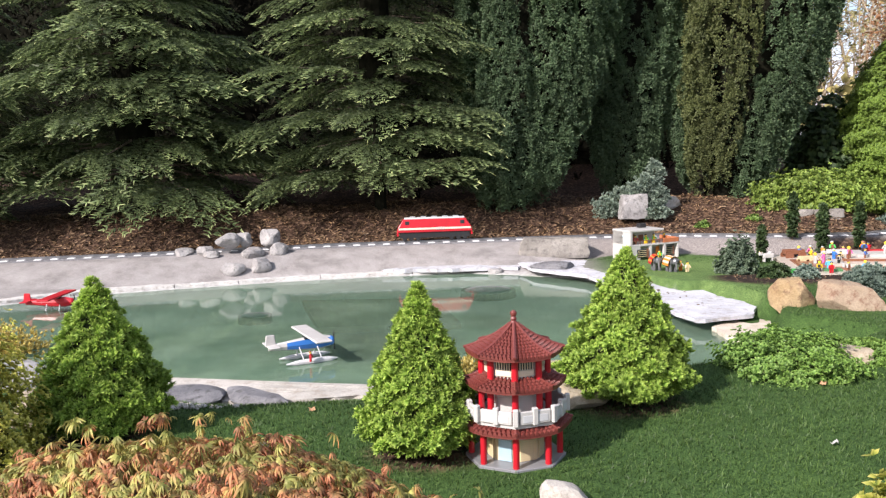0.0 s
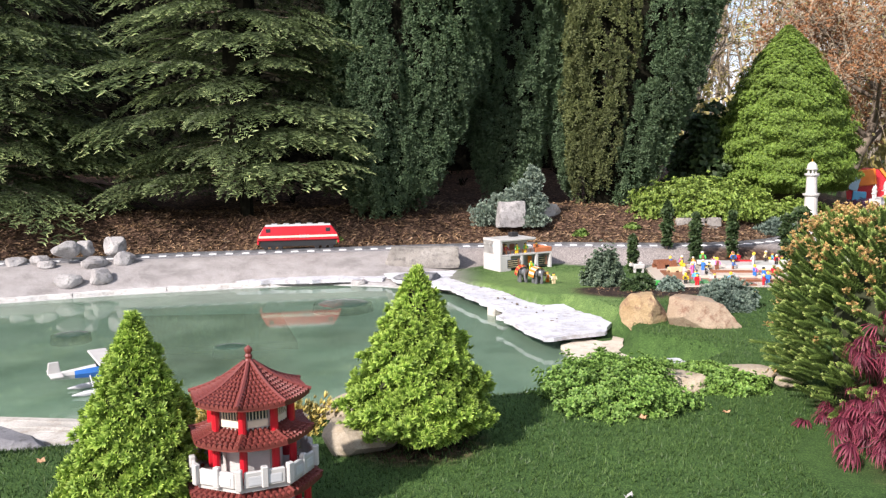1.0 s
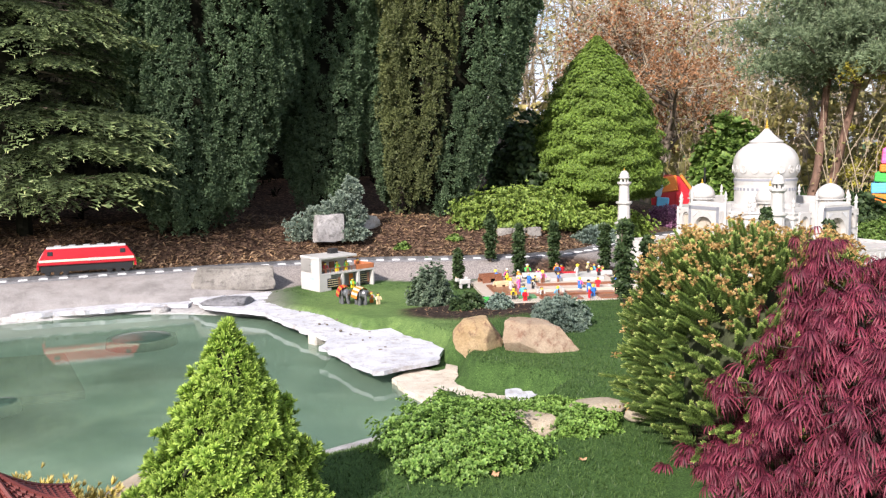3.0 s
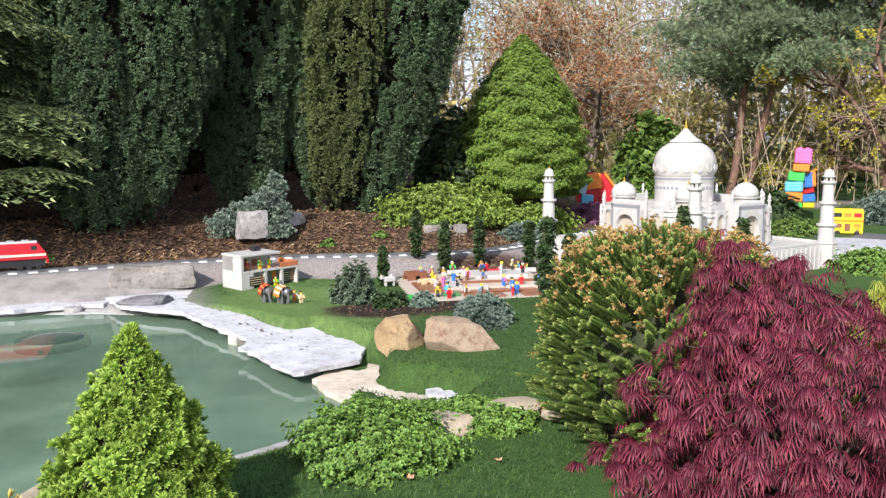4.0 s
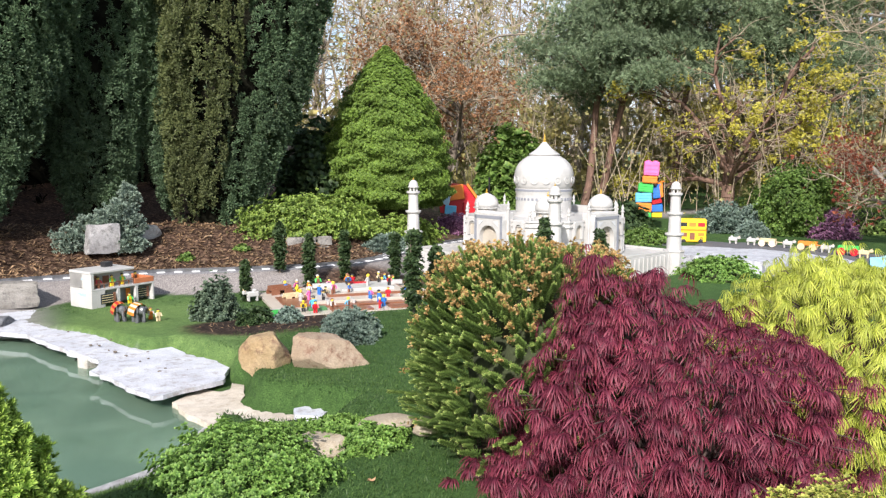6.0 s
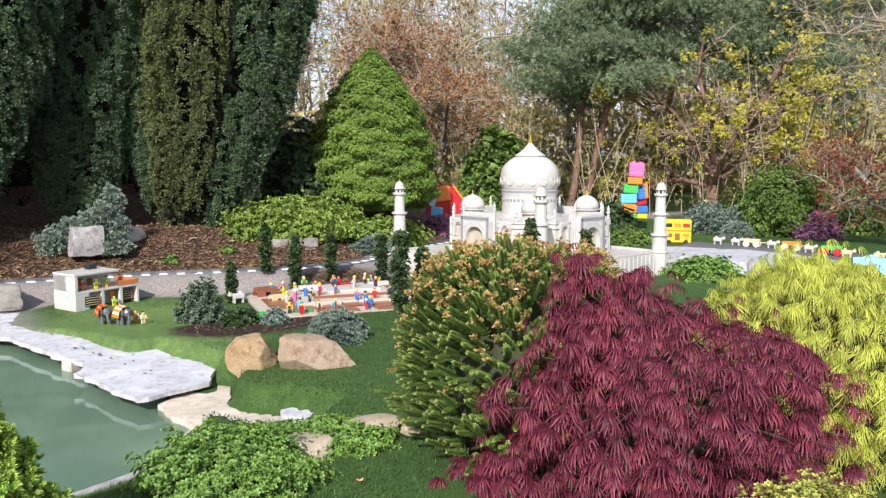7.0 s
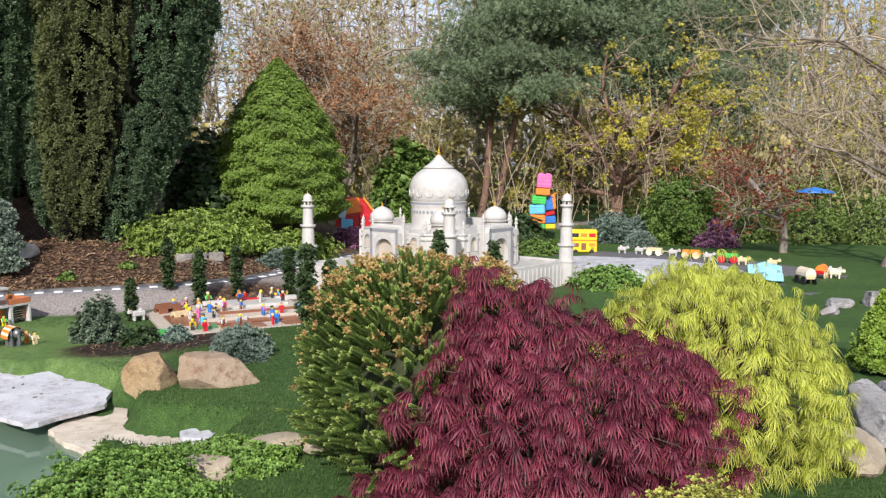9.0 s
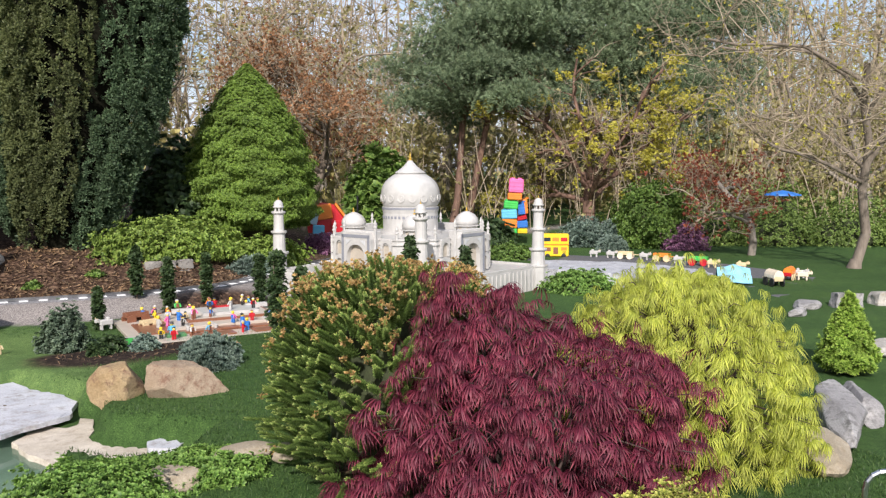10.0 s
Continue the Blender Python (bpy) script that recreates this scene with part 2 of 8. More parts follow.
def leafy(name, deep, mid, tip, rough=0.55, through=0.25, patch=1.2, patch_dark=0.75, mottle=1.0, other=None):
    """Leaves: darker at the base, which paints inner shade into dense crowns, lighter at the young tip, each leaf and
    each patch a little different.
    """
    m, n, l, p = shader(name)
    at = n.new("ShaderNodeAttribute")
    at.attribute_name = "tip"
    geo = n.new("ShaderNodeNewGeometry")
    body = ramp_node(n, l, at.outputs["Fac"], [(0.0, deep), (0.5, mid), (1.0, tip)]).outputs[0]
    if other:
        # some sprays carry leaves of a second colour
        alt = ramp_node(n, l, at.outputs["Fac"], [(0.0, other[0]), (0.5, other[1]), (1.0, other[2])]).outputs[0]
        where = noise_node(n, l, 17, 2, 0.6, n.new("ShaderNodeTexCoord").outputs["Object"])
        body = mix_node(n, l, ramp_node(n, l, where.outputs["Fac"], [(0.44, (0, 0, 0)), (0.56, (1, 1, 1))]).outputs[0], body, alt)
    vary = ramp_node(n, l, geo.outputs["Random Per Island"], [(0.0, tuple(1 + (c - 1) * mottle for c in (0.62, 0.66, 0.6))), (0.5, (0.95, 0.95, 0.9)), (1.0, tuple(1 + (c - 1) * mottle for c in (1.2, 1.15, 1.0)))]).outputs[0]
    co = n.new("ShaderNodeTexCoord").outputs["Object"]
    big = noise_node(n, l, patch, 3, 0.6, co)
    drift = ramp_node(n, l, big.outputs["Fac"], [(0.35, (patch_dark,) * 3), (0.65, (1.1, 1.1, 1.05))]).outputs[0]
    c = mix_node(n, l, 1.0, mix_node(n, l, 1.0, body, vary, "MULTIPLY"), drift, "MULTIPLY")
    l.new(c, p.inputs["Base Color"])
    p.inputs["Roughness"].default_value = rough
    p.inputs["Specular IOR Level"].default_value = 0.3
    tr, mx, out = n.new("ShaderNodeBsdfTranslucent"), n.new("ShaderNodeMixShader"), n["Material Output"]
    l.new(c, tr.inputs["Color"])
    mx.inputs[0].default_value = through
    l.new(p.outputs[0], mx.inputs[1])
    l.new(tr.outputs[0], mx.inputs[2])
    l.new(mx.outputs[0], out.inputs["Surface"])
    return m


def bark(name, a, b, scale=14):
    m, n, l, p = shader(name)
    co = n.new("ShaderNodeTexCoord").outputs["Object"]
    mp = n.new("ShaderNodeMapping")
    mp.inputs["Scale"].default_value = (1, 1, 0.25)
    l.new(co, mp.inputs["Vector"])
    t = noise_node(n, l, scale, 6, 0.7, mp.outputs[0])
    l.new(ramp_node(n, l, t.outputs["Fac"], [(0.3, a), (0.7, b)]).outputs[0], p.inputs["Base Color"])
    p.inputs["Roughness"].default_value = 0.85
    bump_node(n, l, t.outputs["Fac"], 0.6, 0.01, p)
    return m


def rocky(name, a, b, stain, scale=4.0, bump=0.5, dist=0.02):
    m, n, l, p = shader(name)
    co = n.new("ShaderNodeTexCoord").outputs["Object"]
    big, mid, small = noise_node(n, l, scale, 5, 0.6, co), noise_node(n, l, scale * 3.3, 6, 0.7, co), noise_node(n, l, scale * 22, 5, 0.75, co)
    c = ramp_node(n, l, big.outputs["Fac"], [(0.3, a), (0.68, b)]).outputs[0]
    s = ramp_node(n, l, mid.outputs["Fac"], [(0.5, (0, 0, 0)), (0.66, (1, 1, 1))]).outputs[0]
    c = mix_node(n, l, s, c, stain)
    g = ramp_node(n, l, small.outputs["Fac"], [(0.3, (0.7, 0.7, 0.7)), (0.65, (1.1, 1.1, 1.1))]).outputs[0]
    l.new(mix_node(n, l, 1.0, c, g, "MULTIPLY"), p.inputs["Base Color"])
    p.inputs["Roughness"].default_value = 0.85
    h = mix_node(n, l, 0.5, mid.outputs["Fac"], small.outputs["Fac"])
    bump_node(n, l, h, bump, dist, p)
    return m


# dense crowns: the first colour is kept dark so gaps look shaded
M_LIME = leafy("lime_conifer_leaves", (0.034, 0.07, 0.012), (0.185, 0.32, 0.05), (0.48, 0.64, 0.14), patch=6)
# dark olive for hulls that stand in for shade inside shrubs
M_LIME_CORE = plain("dark_olive_inner_shade", (0.035, 0.045, 0.015), 0.9, 0.4, 20)
# fir and yew: young tips pale, inner shade painted into the dark base colour
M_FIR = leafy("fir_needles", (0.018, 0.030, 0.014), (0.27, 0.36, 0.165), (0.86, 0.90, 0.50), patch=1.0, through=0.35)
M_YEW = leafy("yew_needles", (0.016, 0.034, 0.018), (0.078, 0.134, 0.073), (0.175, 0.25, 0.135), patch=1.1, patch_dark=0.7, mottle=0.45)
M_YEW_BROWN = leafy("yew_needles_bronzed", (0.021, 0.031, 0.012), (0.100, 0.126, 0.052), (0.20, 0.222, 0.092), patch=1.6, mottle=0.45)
# near-black colour standing in for deep shade inside crowns, also on trunks
M_DARK = plain("near_black_shade_and_bark", (0.012, 0.012, 0.008), 0.95, 0.5, 6)
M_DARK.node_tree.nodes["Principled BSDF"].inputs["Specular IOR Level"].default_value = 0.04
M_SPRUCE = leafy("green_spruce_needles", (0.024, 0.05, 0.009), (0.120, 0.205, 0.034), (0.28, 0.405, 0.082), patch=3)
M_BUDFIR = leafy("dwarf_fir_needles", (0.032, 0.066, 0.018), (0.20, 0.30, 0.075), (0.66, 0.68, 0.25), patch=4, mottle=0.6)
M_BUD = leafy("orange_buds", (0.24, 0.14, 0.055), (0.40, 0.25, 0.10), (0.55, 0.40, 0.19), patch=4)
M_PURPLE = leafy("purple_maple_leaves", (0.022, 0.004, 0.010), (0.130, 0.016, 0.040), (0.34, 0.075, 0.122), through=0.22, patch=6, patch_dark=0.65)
M_LACE = leafy("yellow_green_maple_leaves", (0.27, 0.32, 0.045), (0.51, 0.565, 0.095), (0.71, 0.73, 0.21), through=0.45, patch=4)
M_RUST = leafy("orange_maple_leaves", (0.24, 0.20, 0.08), (0.50, 0.24, 0.125), (0.68, 0.22, 0.14), through=0.3, patch=14, patch_dark=0.6, other=((0.20, 0.25, 0.06), (0.42, 0.42, 0.13), (0.62, 0.52, 0.20)))
M_VARIEG = leafy("variegated_leaves", (0.08, 0.15, 0.02), (0.36, 0.38, 0.08), (0.62, 0.57, 0.19), patch=9)
M_GOLDLEAF = leafy("golden_variegated_leaves", (0.14, 0.18, 0.025), (0.55, 0.53, 0.10), (0.80, 0.74, 0.26), patch=9)
M_IVY = leafy("mint_green_leaves", (0.04, 0.10, 0.018), (0.145, 0.275, 0.055), (0.32, 0.48, 0.14), patch=5)
M_BLUE = leafy("blue_spruce_needles", (0.035, 0.062, 0.048), (0.13, 0.19, 0.165), (0.32, 0.41, 0.38), patch=5)
M_CYPRESS = leafy("small_cypress_leaves", (0.012, 0.03, 0.012), (0.04, 0.075, 0.03), (0.10, 0.15, 0.06), patch=8)
M_PINE = leafy("pine_needles", (0.045, 0.07, 0.042), (0.165, 0.23, 0.135), (0.34, 0.42, 0.27), patch=0.8, mottle=0.6)
M_BUSH = leafy("bright_bush_leaves", (0.03, 0.07, 0.012), (0.11, 0.20, 0.04), (0.27, 0.38, 0.11), patch=2)
M_HEDGE = leafy("fresh_hedge_leaves", (0.06, 0.11, 0.02), (0.19, 0.29, 0.07), (0.36, 0.46, 0.16), patch=1.2)
M_BUDS = leafy("pale_olive_buds", (0.25, 0.23, 0.10), (0.37, 0.34, 0.16), (0.48, 0.44, 0.22), through=0.35, patch=0.6, mottle=0.6)
M_YOUNG = leafy("young_yellow_leaves", (0.36, 0.33, 0.05), (0.54, 0.49, 0.085), (0.66, 0.60, 0.15), through=0.4, patch=1)
M_REDLEAF = leafy("red_brown_leaves", (0.14, 0.03, 0.02), (0.30, 0.08, 0.05), (0.42, 0.16, 0.09), through=0.3, patch=1)
M_RUSTBUD = leafy("rusty_buds", (0.20, 0.09, 0.05), (0.34, 0.17, 0.09), (0.46, 0.27, 0.15), through=0.3, patch=1)
M_CLIMBER = leafy("bright_climber_leaves", (0.05, 0.10, 0.018), (0.19, 0.29, 0.055), (0.38, 0.48, 0.13), patch=2)
M_HEATHER = leafy("purple_heather", (0.08, 0.03, 0.07), (0.25, 0.10, 0.22), (0.5, 0.28, 0.45), patch=3)
M_STRAW = leafy("straw_juniper", (0.25, 0.18, 0.04), (0.5, 0.40, 0.12), (0.7, 0.6, 0.25), patch=6)
M_BARK = bark("grey_brown_bark", (0.06, 0.045, 0.03), (0.2, 0.16, 0.12))
M_BARK_DARK = bark("dark_maple_bark", (0.03, 0.02, 0.018), (0.09, 0.06, 0.05))
M_BARK_RED = bark("red_pine_bark", (0.07, 0.04, 0.03), (0.22, 0.13, 0.09))
M_BARK_PALE = bark("pale_grey_bark", (0.14, 0.12, 0.095), (0.34, 0.30, 0.25))
M_BARK_TAN = bark("grey_tan_bark", (0.09, 0.072, 0.055), (0.27, 0.225, 0.18), 9)
M_TWIG = bark("tan_twigs", (0.24, 0.19, 0.13), (0.47, 0.39, 0.28))
# ---- ground ----
POND = [(-5.6, 6.05), (-4.74, 6.43), (-4.2, 6.88), (-3.48, 7.18), (-2.47, 7.58), (-1.4, 7.86), (-0.65, 8.0), (-0.1, 7.85), (0.53, 7.55),
        (0.95, 6.95), (1.2, 6.3), (1.38, 5.6), (1.46, 5.2), (1.42, 4.85), (1.10, 4.34), (0.76, 4.17), (0.2, 3.98), (-0.4, 3.76),
        (-1.0, 3.68), (-1.5, 3.6), (-2.05, 3.8), (-2.7, 4.0), (-3.4, 4.55), (-4.3, 5.1), (-5.4, 5.6)]
TRACK = [(-9.0, 6.2), (-7.0, 6.95), (-5.43, 7.53), (-4.11, 7.86), (-2.07, 8.46), (-0.2, 8.78), (0.7, 8.9), (1.75, 8.9), (2.4, 8.76),
         (3.1, 8.68), (3.6, 8.74), (4.05, 9.0), (4.5, 9.5), (4.9, 9.85), (5.4, 10.1), (6.1, 10.45), (7.0, 11.4), (7.6, 13.0)]
TRACK_X, TRACK_Y = np.array(TRACK).T
TRACK_Z = 0.25


def smooth(a, b, x):
    t = np.clip((x - a) / (b - a), 0, 1)
    return t * t * (3 - 2 * t)


def outline_distance(points, x, y):
    """Distance to a closed outline, negative inside."""
    p = np.array(points)
    q = np.roll(p, -1, axis=0)
    best, inside = np.full(x.shape, 1e9), np.zeros(x.shape, bool)
    for (ax, ay), (bx, by) in zip(p, q):
        ex, ey = bx - ax, by - ay
        t = np.clip(((x - ax) * ex + (y - ay) * ey) / (ex * ex + ey * ey), 0, 1)
        best = np.minimum(best, np.hypot(x - ax - t * ex, y - ay - t * ey))
        cross = (ay > y) != (by > y)
        with np.errstate(divide="ignore", invalid="ignore"):
            inside ^= cross & (x < (bx - ax) * (y - ay) / (by - ay) + ax)
    return np.where(inside, -best, best)


def wobble(x, y, s=1.0):
    return (np.sin(x * 3.1 * s + 1.3 * np.sin(y * 2.3 * s)) + np.sin(y * 4.3 * s + 1.7 * np.sin(x * 1.9 * s + 2)) + 0.6 * np.sin((x + y) * 7.7 * s)) / 2.6


def behind_track(x, y):
    return y - np.interp(x, TRACK_X, TRACK_Y)


BEACH = [(1.22, 5.27), (1.27, 4.96), (1.40, 4.56), (1.55, 4.30), (1.80, 4.22), (2.03, 4.46), (1.83, 4.74), (1.65, 4.91), (1.63, 5.08), (1.69, 5.25), (1.73, 5.43), (1.60, 5.60)]
JETTY_END = [(0.98, 6.22), (0.9, 5.9), (1.14, 5.18), (1.58, 5.35), (1.69, 5.70), (1.45, 6.36)]


TERRACE = [(7.29, 7.95), (6.71, 10.01), (4.65, 9.43), (5.23, 7.37)]
SIDE_POOL = [(6.9, 7.4), (7.3, 6.6), (7.9, 6.3), (7.9, 7.1), (7.6, 7.9)]


def land(x, y):
    """Height of the ground over the water."""
    x, y = np.asarray(x, float), np.asarray(y, float)
    d, t = outline_distance(POND, x, y), behind_track(x, y)
    lawn = 0.185 - 0.085 * smooth(5.2, 8, y) * (1 - smooth(3.5, 6, x)) + 0.02 * smooth(5, 8, x) + 0.012 * wobble(x, y, 0.8)
    west = 1 - smooth(0.2, 0.9, x)
    far = smooth(-2.2, -1.1, t) * west
    base = lawn * (1 - far) + 0.05 * far
    start = -0.85 * west - 0.5 * (1 - west)
    h = base + (TRACK_Z - 0.012 - base) * smooth(0, 1, (t - start) / (-0.1 - start)) * (1 - smooth(6.5, 8, x))
    hill = 1 - smooth(5.5, 8.0, x)
    h = h + hill * (0.33 * smooth(0.12, 1.4, t) + 0.35 * smooth(1.4, 5, t) + 0.03 * wobble(x, y, 2) * smooth(0.2, 0.8, t))
    h = h + 0.25 * smooth(14, 26, np.hypot(x, y))
    h = 0.025 + (h - 0.025) * smooth(-0.01, 0.045, outline_distance(BEACH, x, y))
    h = 0.04 + (h - 0.04) * smooth(-0.02, 0.05, outline_distance(JETTY_END, x, y))
    # the palace stands in a low basin with a shallow pool beside it
    basin = np.maximum(1 - smooth(0.3, 0.75, outline_distance(TERRACE, x, y)), 1 - smooth(0.0, 0.15, outline_distance(SIDE_POOL, x, y)))
    h = h + (0.0 - h) * basin * (1 - smooth(-0.45, -0.15, t))
    edge = 0.10 + 0.10 * west * far + (0.46 + 0.22 * (1 - smooth(-0.5, 0.2, x))) * (1 - smooth(4.35, 4.9, y)) * (1 - smooth(1.1, 1.5, x))
    h = np.where(d > 0, 0.012 + (h - 0.012) * smooth(-0.01, edge, d), 0.012 - 0.32 * smooth(0.0, 0.45, -d))
    return h


def axis_steps(lo, hi, step, reach):
    """Even steps between lo and hi, growing ever wider outside."""
    mid = list(np.arange(lo, hi + step / 2, step))
    up, s = [hi], step
    while up[-1] < reach:
        s *= 1.25
        up.append(up[-1] + s)
    down, s = [lo], step
    while down[-1] > -reach:
        s *= 1.25
        down.append(down[-1] - s)
    return np.array(down[:0:-1] + mid + up[1:])


gx, gy = axis_steps(-6.0, 9.6, 0.052, 900), axis_steps(1.2, 10.8, 0.052, 900)
GX, GY = np.meshgrid(gx, gy, indexing="ij")
GH = land(GX, GY)
nx, ny = GX.shape
idx = np.arange(nx * ny).reshape(nx, ny)
quads = np.stack([idx[:-1, :-1], idx[1:, :-1], idx[1:, 1:], idx[:-1, 1:]], axis=-1).reshape(-1, 4)


def ellipse(x, y, cx, cy, rx, ry, soft=0.25):
    return 1 - smooth(1 - soft, 1 + soft, np.hypot((x - cx) / rx, (y - cy) / ry) + 0.12 * wobble(x, y, 3))


gd, gt = outline_distance(POND, GX, GY), behind_track(GX, GY)
gwest = 1 - smooth(0.2, 0.9, GX)
mask_gravel = smooth(-0.02, 0.02, gt + (0.95 * gwest + 0.5 * (1 - gwest)) + 0.05 * wobble(GX, GY, 2)) * (1 - smooth(0.1, 0.2, gt))
mask_gravel = np.maximum(mask_gravel, gwest * smooth(-1.9, -1.6, gt) * (1 - smooth(0.1, 0.2, gt)) * (GY > 5.9))
mask_concrete = gwest * smooth(-1.9, -1.6, gt) * (1 - smooth(0.1, 0.2, gt)) * smooth(-6.5, -6.0, GX)
mask_mulch = smooth(0.1, 0.2, gt + 0.04 * wobble(GX, GY, 4)) * (1 - smooth(5.5, 7.5, GX))
for bed in ((2.15, 6.58, 0.58, 0.40), (2.7, 2.7, 0.62, 0.5), (-0.4, 2.42, 0.2, 0.16), (0.42, 3.06, 0.24, 0.2), (-1.75, 2.55, 0.22, 0.2), (2.45, 3.46, 0.3, 0.3), (3.9, 8.3, 0.9, 0.35)):
    mask_mulch = np.maximum(mask_mulch, ellipse(GX, GY, *bed))
rim = -0.02 + 0.06 * (1 - smooth(0.6, 1.1, GX) * smooth(4.5, 5.0, GY)) + 0.03 * gwest * smooth(5.6, 6.2, GY) + 0.13 * (1 - smooth(-0.6, -0.1, GX)) * (1 - smooth(4.5, 5.0, GY)) + 0.03 * wobble(GX, GY, 2.5)
mask_shore = (1 - smooth(rim - 0.02, rim + 0.03, gd)) * smooth(-0.5, -0.1, gd)
mask_bed = 1 - smooth(-0.12, -0.02, gd)

mask_shallow = 1 - smooth(0.1, 0.8, -gd + 0.1 * wobble(GX, GY, 1.5))
mask_shallow = np.maximum(mask_shallow, 0.85 * ellipse(GX, GY, 0.65, 5.0, 0.9, 0.9, 0.6))
# turf colour is multiplied paler inside this ellipse by the villa
mask_pale_turf = np.maximum(ellipse(GX, GY, 1.45, 7.0, 0.8, 1.4), 0)
mask_soil = ellipse(GX, GY, 2.15, 6.58, 0.58, 0.40)

# ground material: turf, gravel, bark mulch, washed cement rim, pond bed
M_GROUND, n, l, p = shader("garden_ground")
co = n.new("ShaderNodeTexCoord").outputs["Object"]


def mask(name):
    a = n.new("ShaderNodeAttribute")
    a.attribute_name = name
    return a.outputs["Fac"]


t_big, t_mid, t_fine = noise_node(n, l, 1.6, 4, 0.6, co), noise_node(n, l, 14, 5, 0.7, co), noise_node(n, l, 160, 4, 0.7, co)
turf = ramp_node(n, l, t_fine.outputs["Fac"], [(0.30, (0.011, 0.028, 0.009)), (0.52, (0.046, 0.10, 0.026)), (0.74, (0.12, 0.20, 0.058))]).outputs[0]
turf = mix_node(n, l, 0.8, turf, ramp_node(n, l, t_big.outputs["Fac"], [(0.3, (0.64, 0.70, 0.62)), (0.7, (1.08, 1.0, 0.9))]).outputs[0], "MULTIPLY")
turf = mix_node(n, l, 0.8, turf, ramp_node(n, l, t_mid.outputs["Fac"], [(0.35, (0.72, 0.75, 0.72)), (0.62, (1.18, 1.15, 1.1))]).outputs[0], "MULTIPLY")
stones = n.new("ShaderNodeTexVoronoi")
stones.inputs["Scale"].default_value = 125
l.new(co, stones.inputs["Vector"])
gravel = mix_node(n, l, 1.0, ramp_node(n, l, stones.outputs["Color"], [(0.1, (0.20, 0.18, 0.17)), (0.9, (0.42, 0.38, 0.355))]).outputs[0],
                  ramp_node(n, l, stones.outputs["Distance"], [(0.2, (1, 1, 1)), (0.75, (0.55, 0.55, 0.55))]).outputs[0], "MULTIPLY")
chips = n.new("ShaderNodeTexVoronoi")
chips.inputs["Scale"].default_value = 42
l.new(co, chips.inputs["Vector"])
mulch = mix_node(n, l, 1.0, ramp_node(n, l, chips.outputs["Color"], [(0.1, (0.028, 0.016, 0.011)), (0.6, (0.08, 0.046, 0.03)), (0.95, (0.22, 0.14, 0.09))]).outputs[0],
                 ramp_node(n, l, t_mid.outputs["Fac"], [(0.3, (0.45, 0.45, 0.45)), (0.65, (1.1, 1.1, 1.1))]).outputs[0], "MULTIPLY")
cement = mix_node(n, l, 1.0, ramp_node(n, l, t_mid.outputs["Fac"], [(0.3, (0.22, 0.21, 0.20)), (0.62, (0.44, 0.43, 0.425))]).outputs[0],
                  ramp_node(n, l, t_fine.outputs["Fac"], [(0.3, (0.8, 0.8, 0.8)), (0.6, (1, 1, 1))]).outputs[0], "MULTIPLY")
silt = ramp_node(n, l, t_big.outputs["Fac"], [(0.35, (0.33, 0.41, 0.27)), (0.65, (0.56, 0.66, 0.49))]).outputs[0]
silt = mix_node(n, l, mask("shallow"), silt, (0.66, 0.74, 0.66))
turf = mix_node(n, l, mask("pale_turf"), turf, mix_node(n, l, 1.0, turf, (2.5, 2.0, 2.5), "MULTIPLY"))
t_stain = noise_node(n, l, 4.5, 6, 0.7, co)
concrete = mix_node(n, l, 1.0, ramp_node(n, l, t_stain.outputs["Fac"], [(0.32, (0.20, 0.187, 0.18)), (0.5, (0.285, 0.268, 0.26)), (0.7, (0.345, 0.33, 0.32))]).outputs[0],
                    ramp_node(n, l, t_fine.outputs["Fac"], [(0.3, (0.62, 0.62, 0.62)), (0.62, (1.15, 1.15, 1.15))]).outputs[0], "MULTIPLY")
col = mix_node(n, l, mask("gravel"), turf, gravel)
col = mix_node(n, l, mask("concrete"), col, concrete)
col = mix_node(n, l, mask("mulch"), col, mulch)
col = mix_node(n, l, mask("soil"), col, mix_node(n, l, 1.0, mulch, (0.42, 0.45, 0.5), "MULTIPLY"))
col = mix_node(n, l, mask("shore"), col, cement)
col = mix_node(n, l, mask("bed"), col, silt)
l.new(col, p.inputs["Base Color"])
p.inputs["Roughness"].default_value = 0.9
p.inputs["Specular IOR Level"].default_value = 0.2
rough_h = mix_node(n, l, mask("mulch"), t_fine.outputs["Fac"], chips.outputs["Distance"])
bump_node(n, l, rough_h, 0.5, 0.012, p)

ground_mesh = mesh_from("ground", np.stack([GX, GY, GH], axis=-1).reshape(-1, 3), quads, M_GROUND, smooth=True)
for key, values in (("gravel", mask_gravel), ("mulch", mask_mulch), ("concrete", mask_concrete), ("shore", mask_shore), ("bed", mask_bed), ("pale_turf", mask_pale_turf), ("soil", mask_soil), ("shallow", mask_shallow)):
    ground_mesh.attributes.new(key, "FLOAT", "POINT").data.foreach_set("value", values.astype(np.float32).ravel())
tagged(new("ground", ground_mesh), "garden ground of green turf, gravel, bark mulch and pale pond rim", "ground", kind="structure")

# water
M_WATER, n, l, p = shader("pond_water")
co = n.new("ShaderNodeTexCoord").outputs["Object"]
w1, w2 = noise_node(n, l, 2.2, 3, 0.5, co), noise_node(n, l, 26, 3, 0.55, co)
p.inputs["Roughness"].default_value = 0.03
p.inputs["IOR"].default_value = 1.33
l.new(ramp_node(n, l, w1.outputs["Fac"], [(0.3, (0.22, 0.345, 0.235)), (0.7, (0.36, 0.51, 0.36))]).outputs[0], p.inputs["Base Color"])
p.inputs["Specular IOR Level"].default_value = 0.0
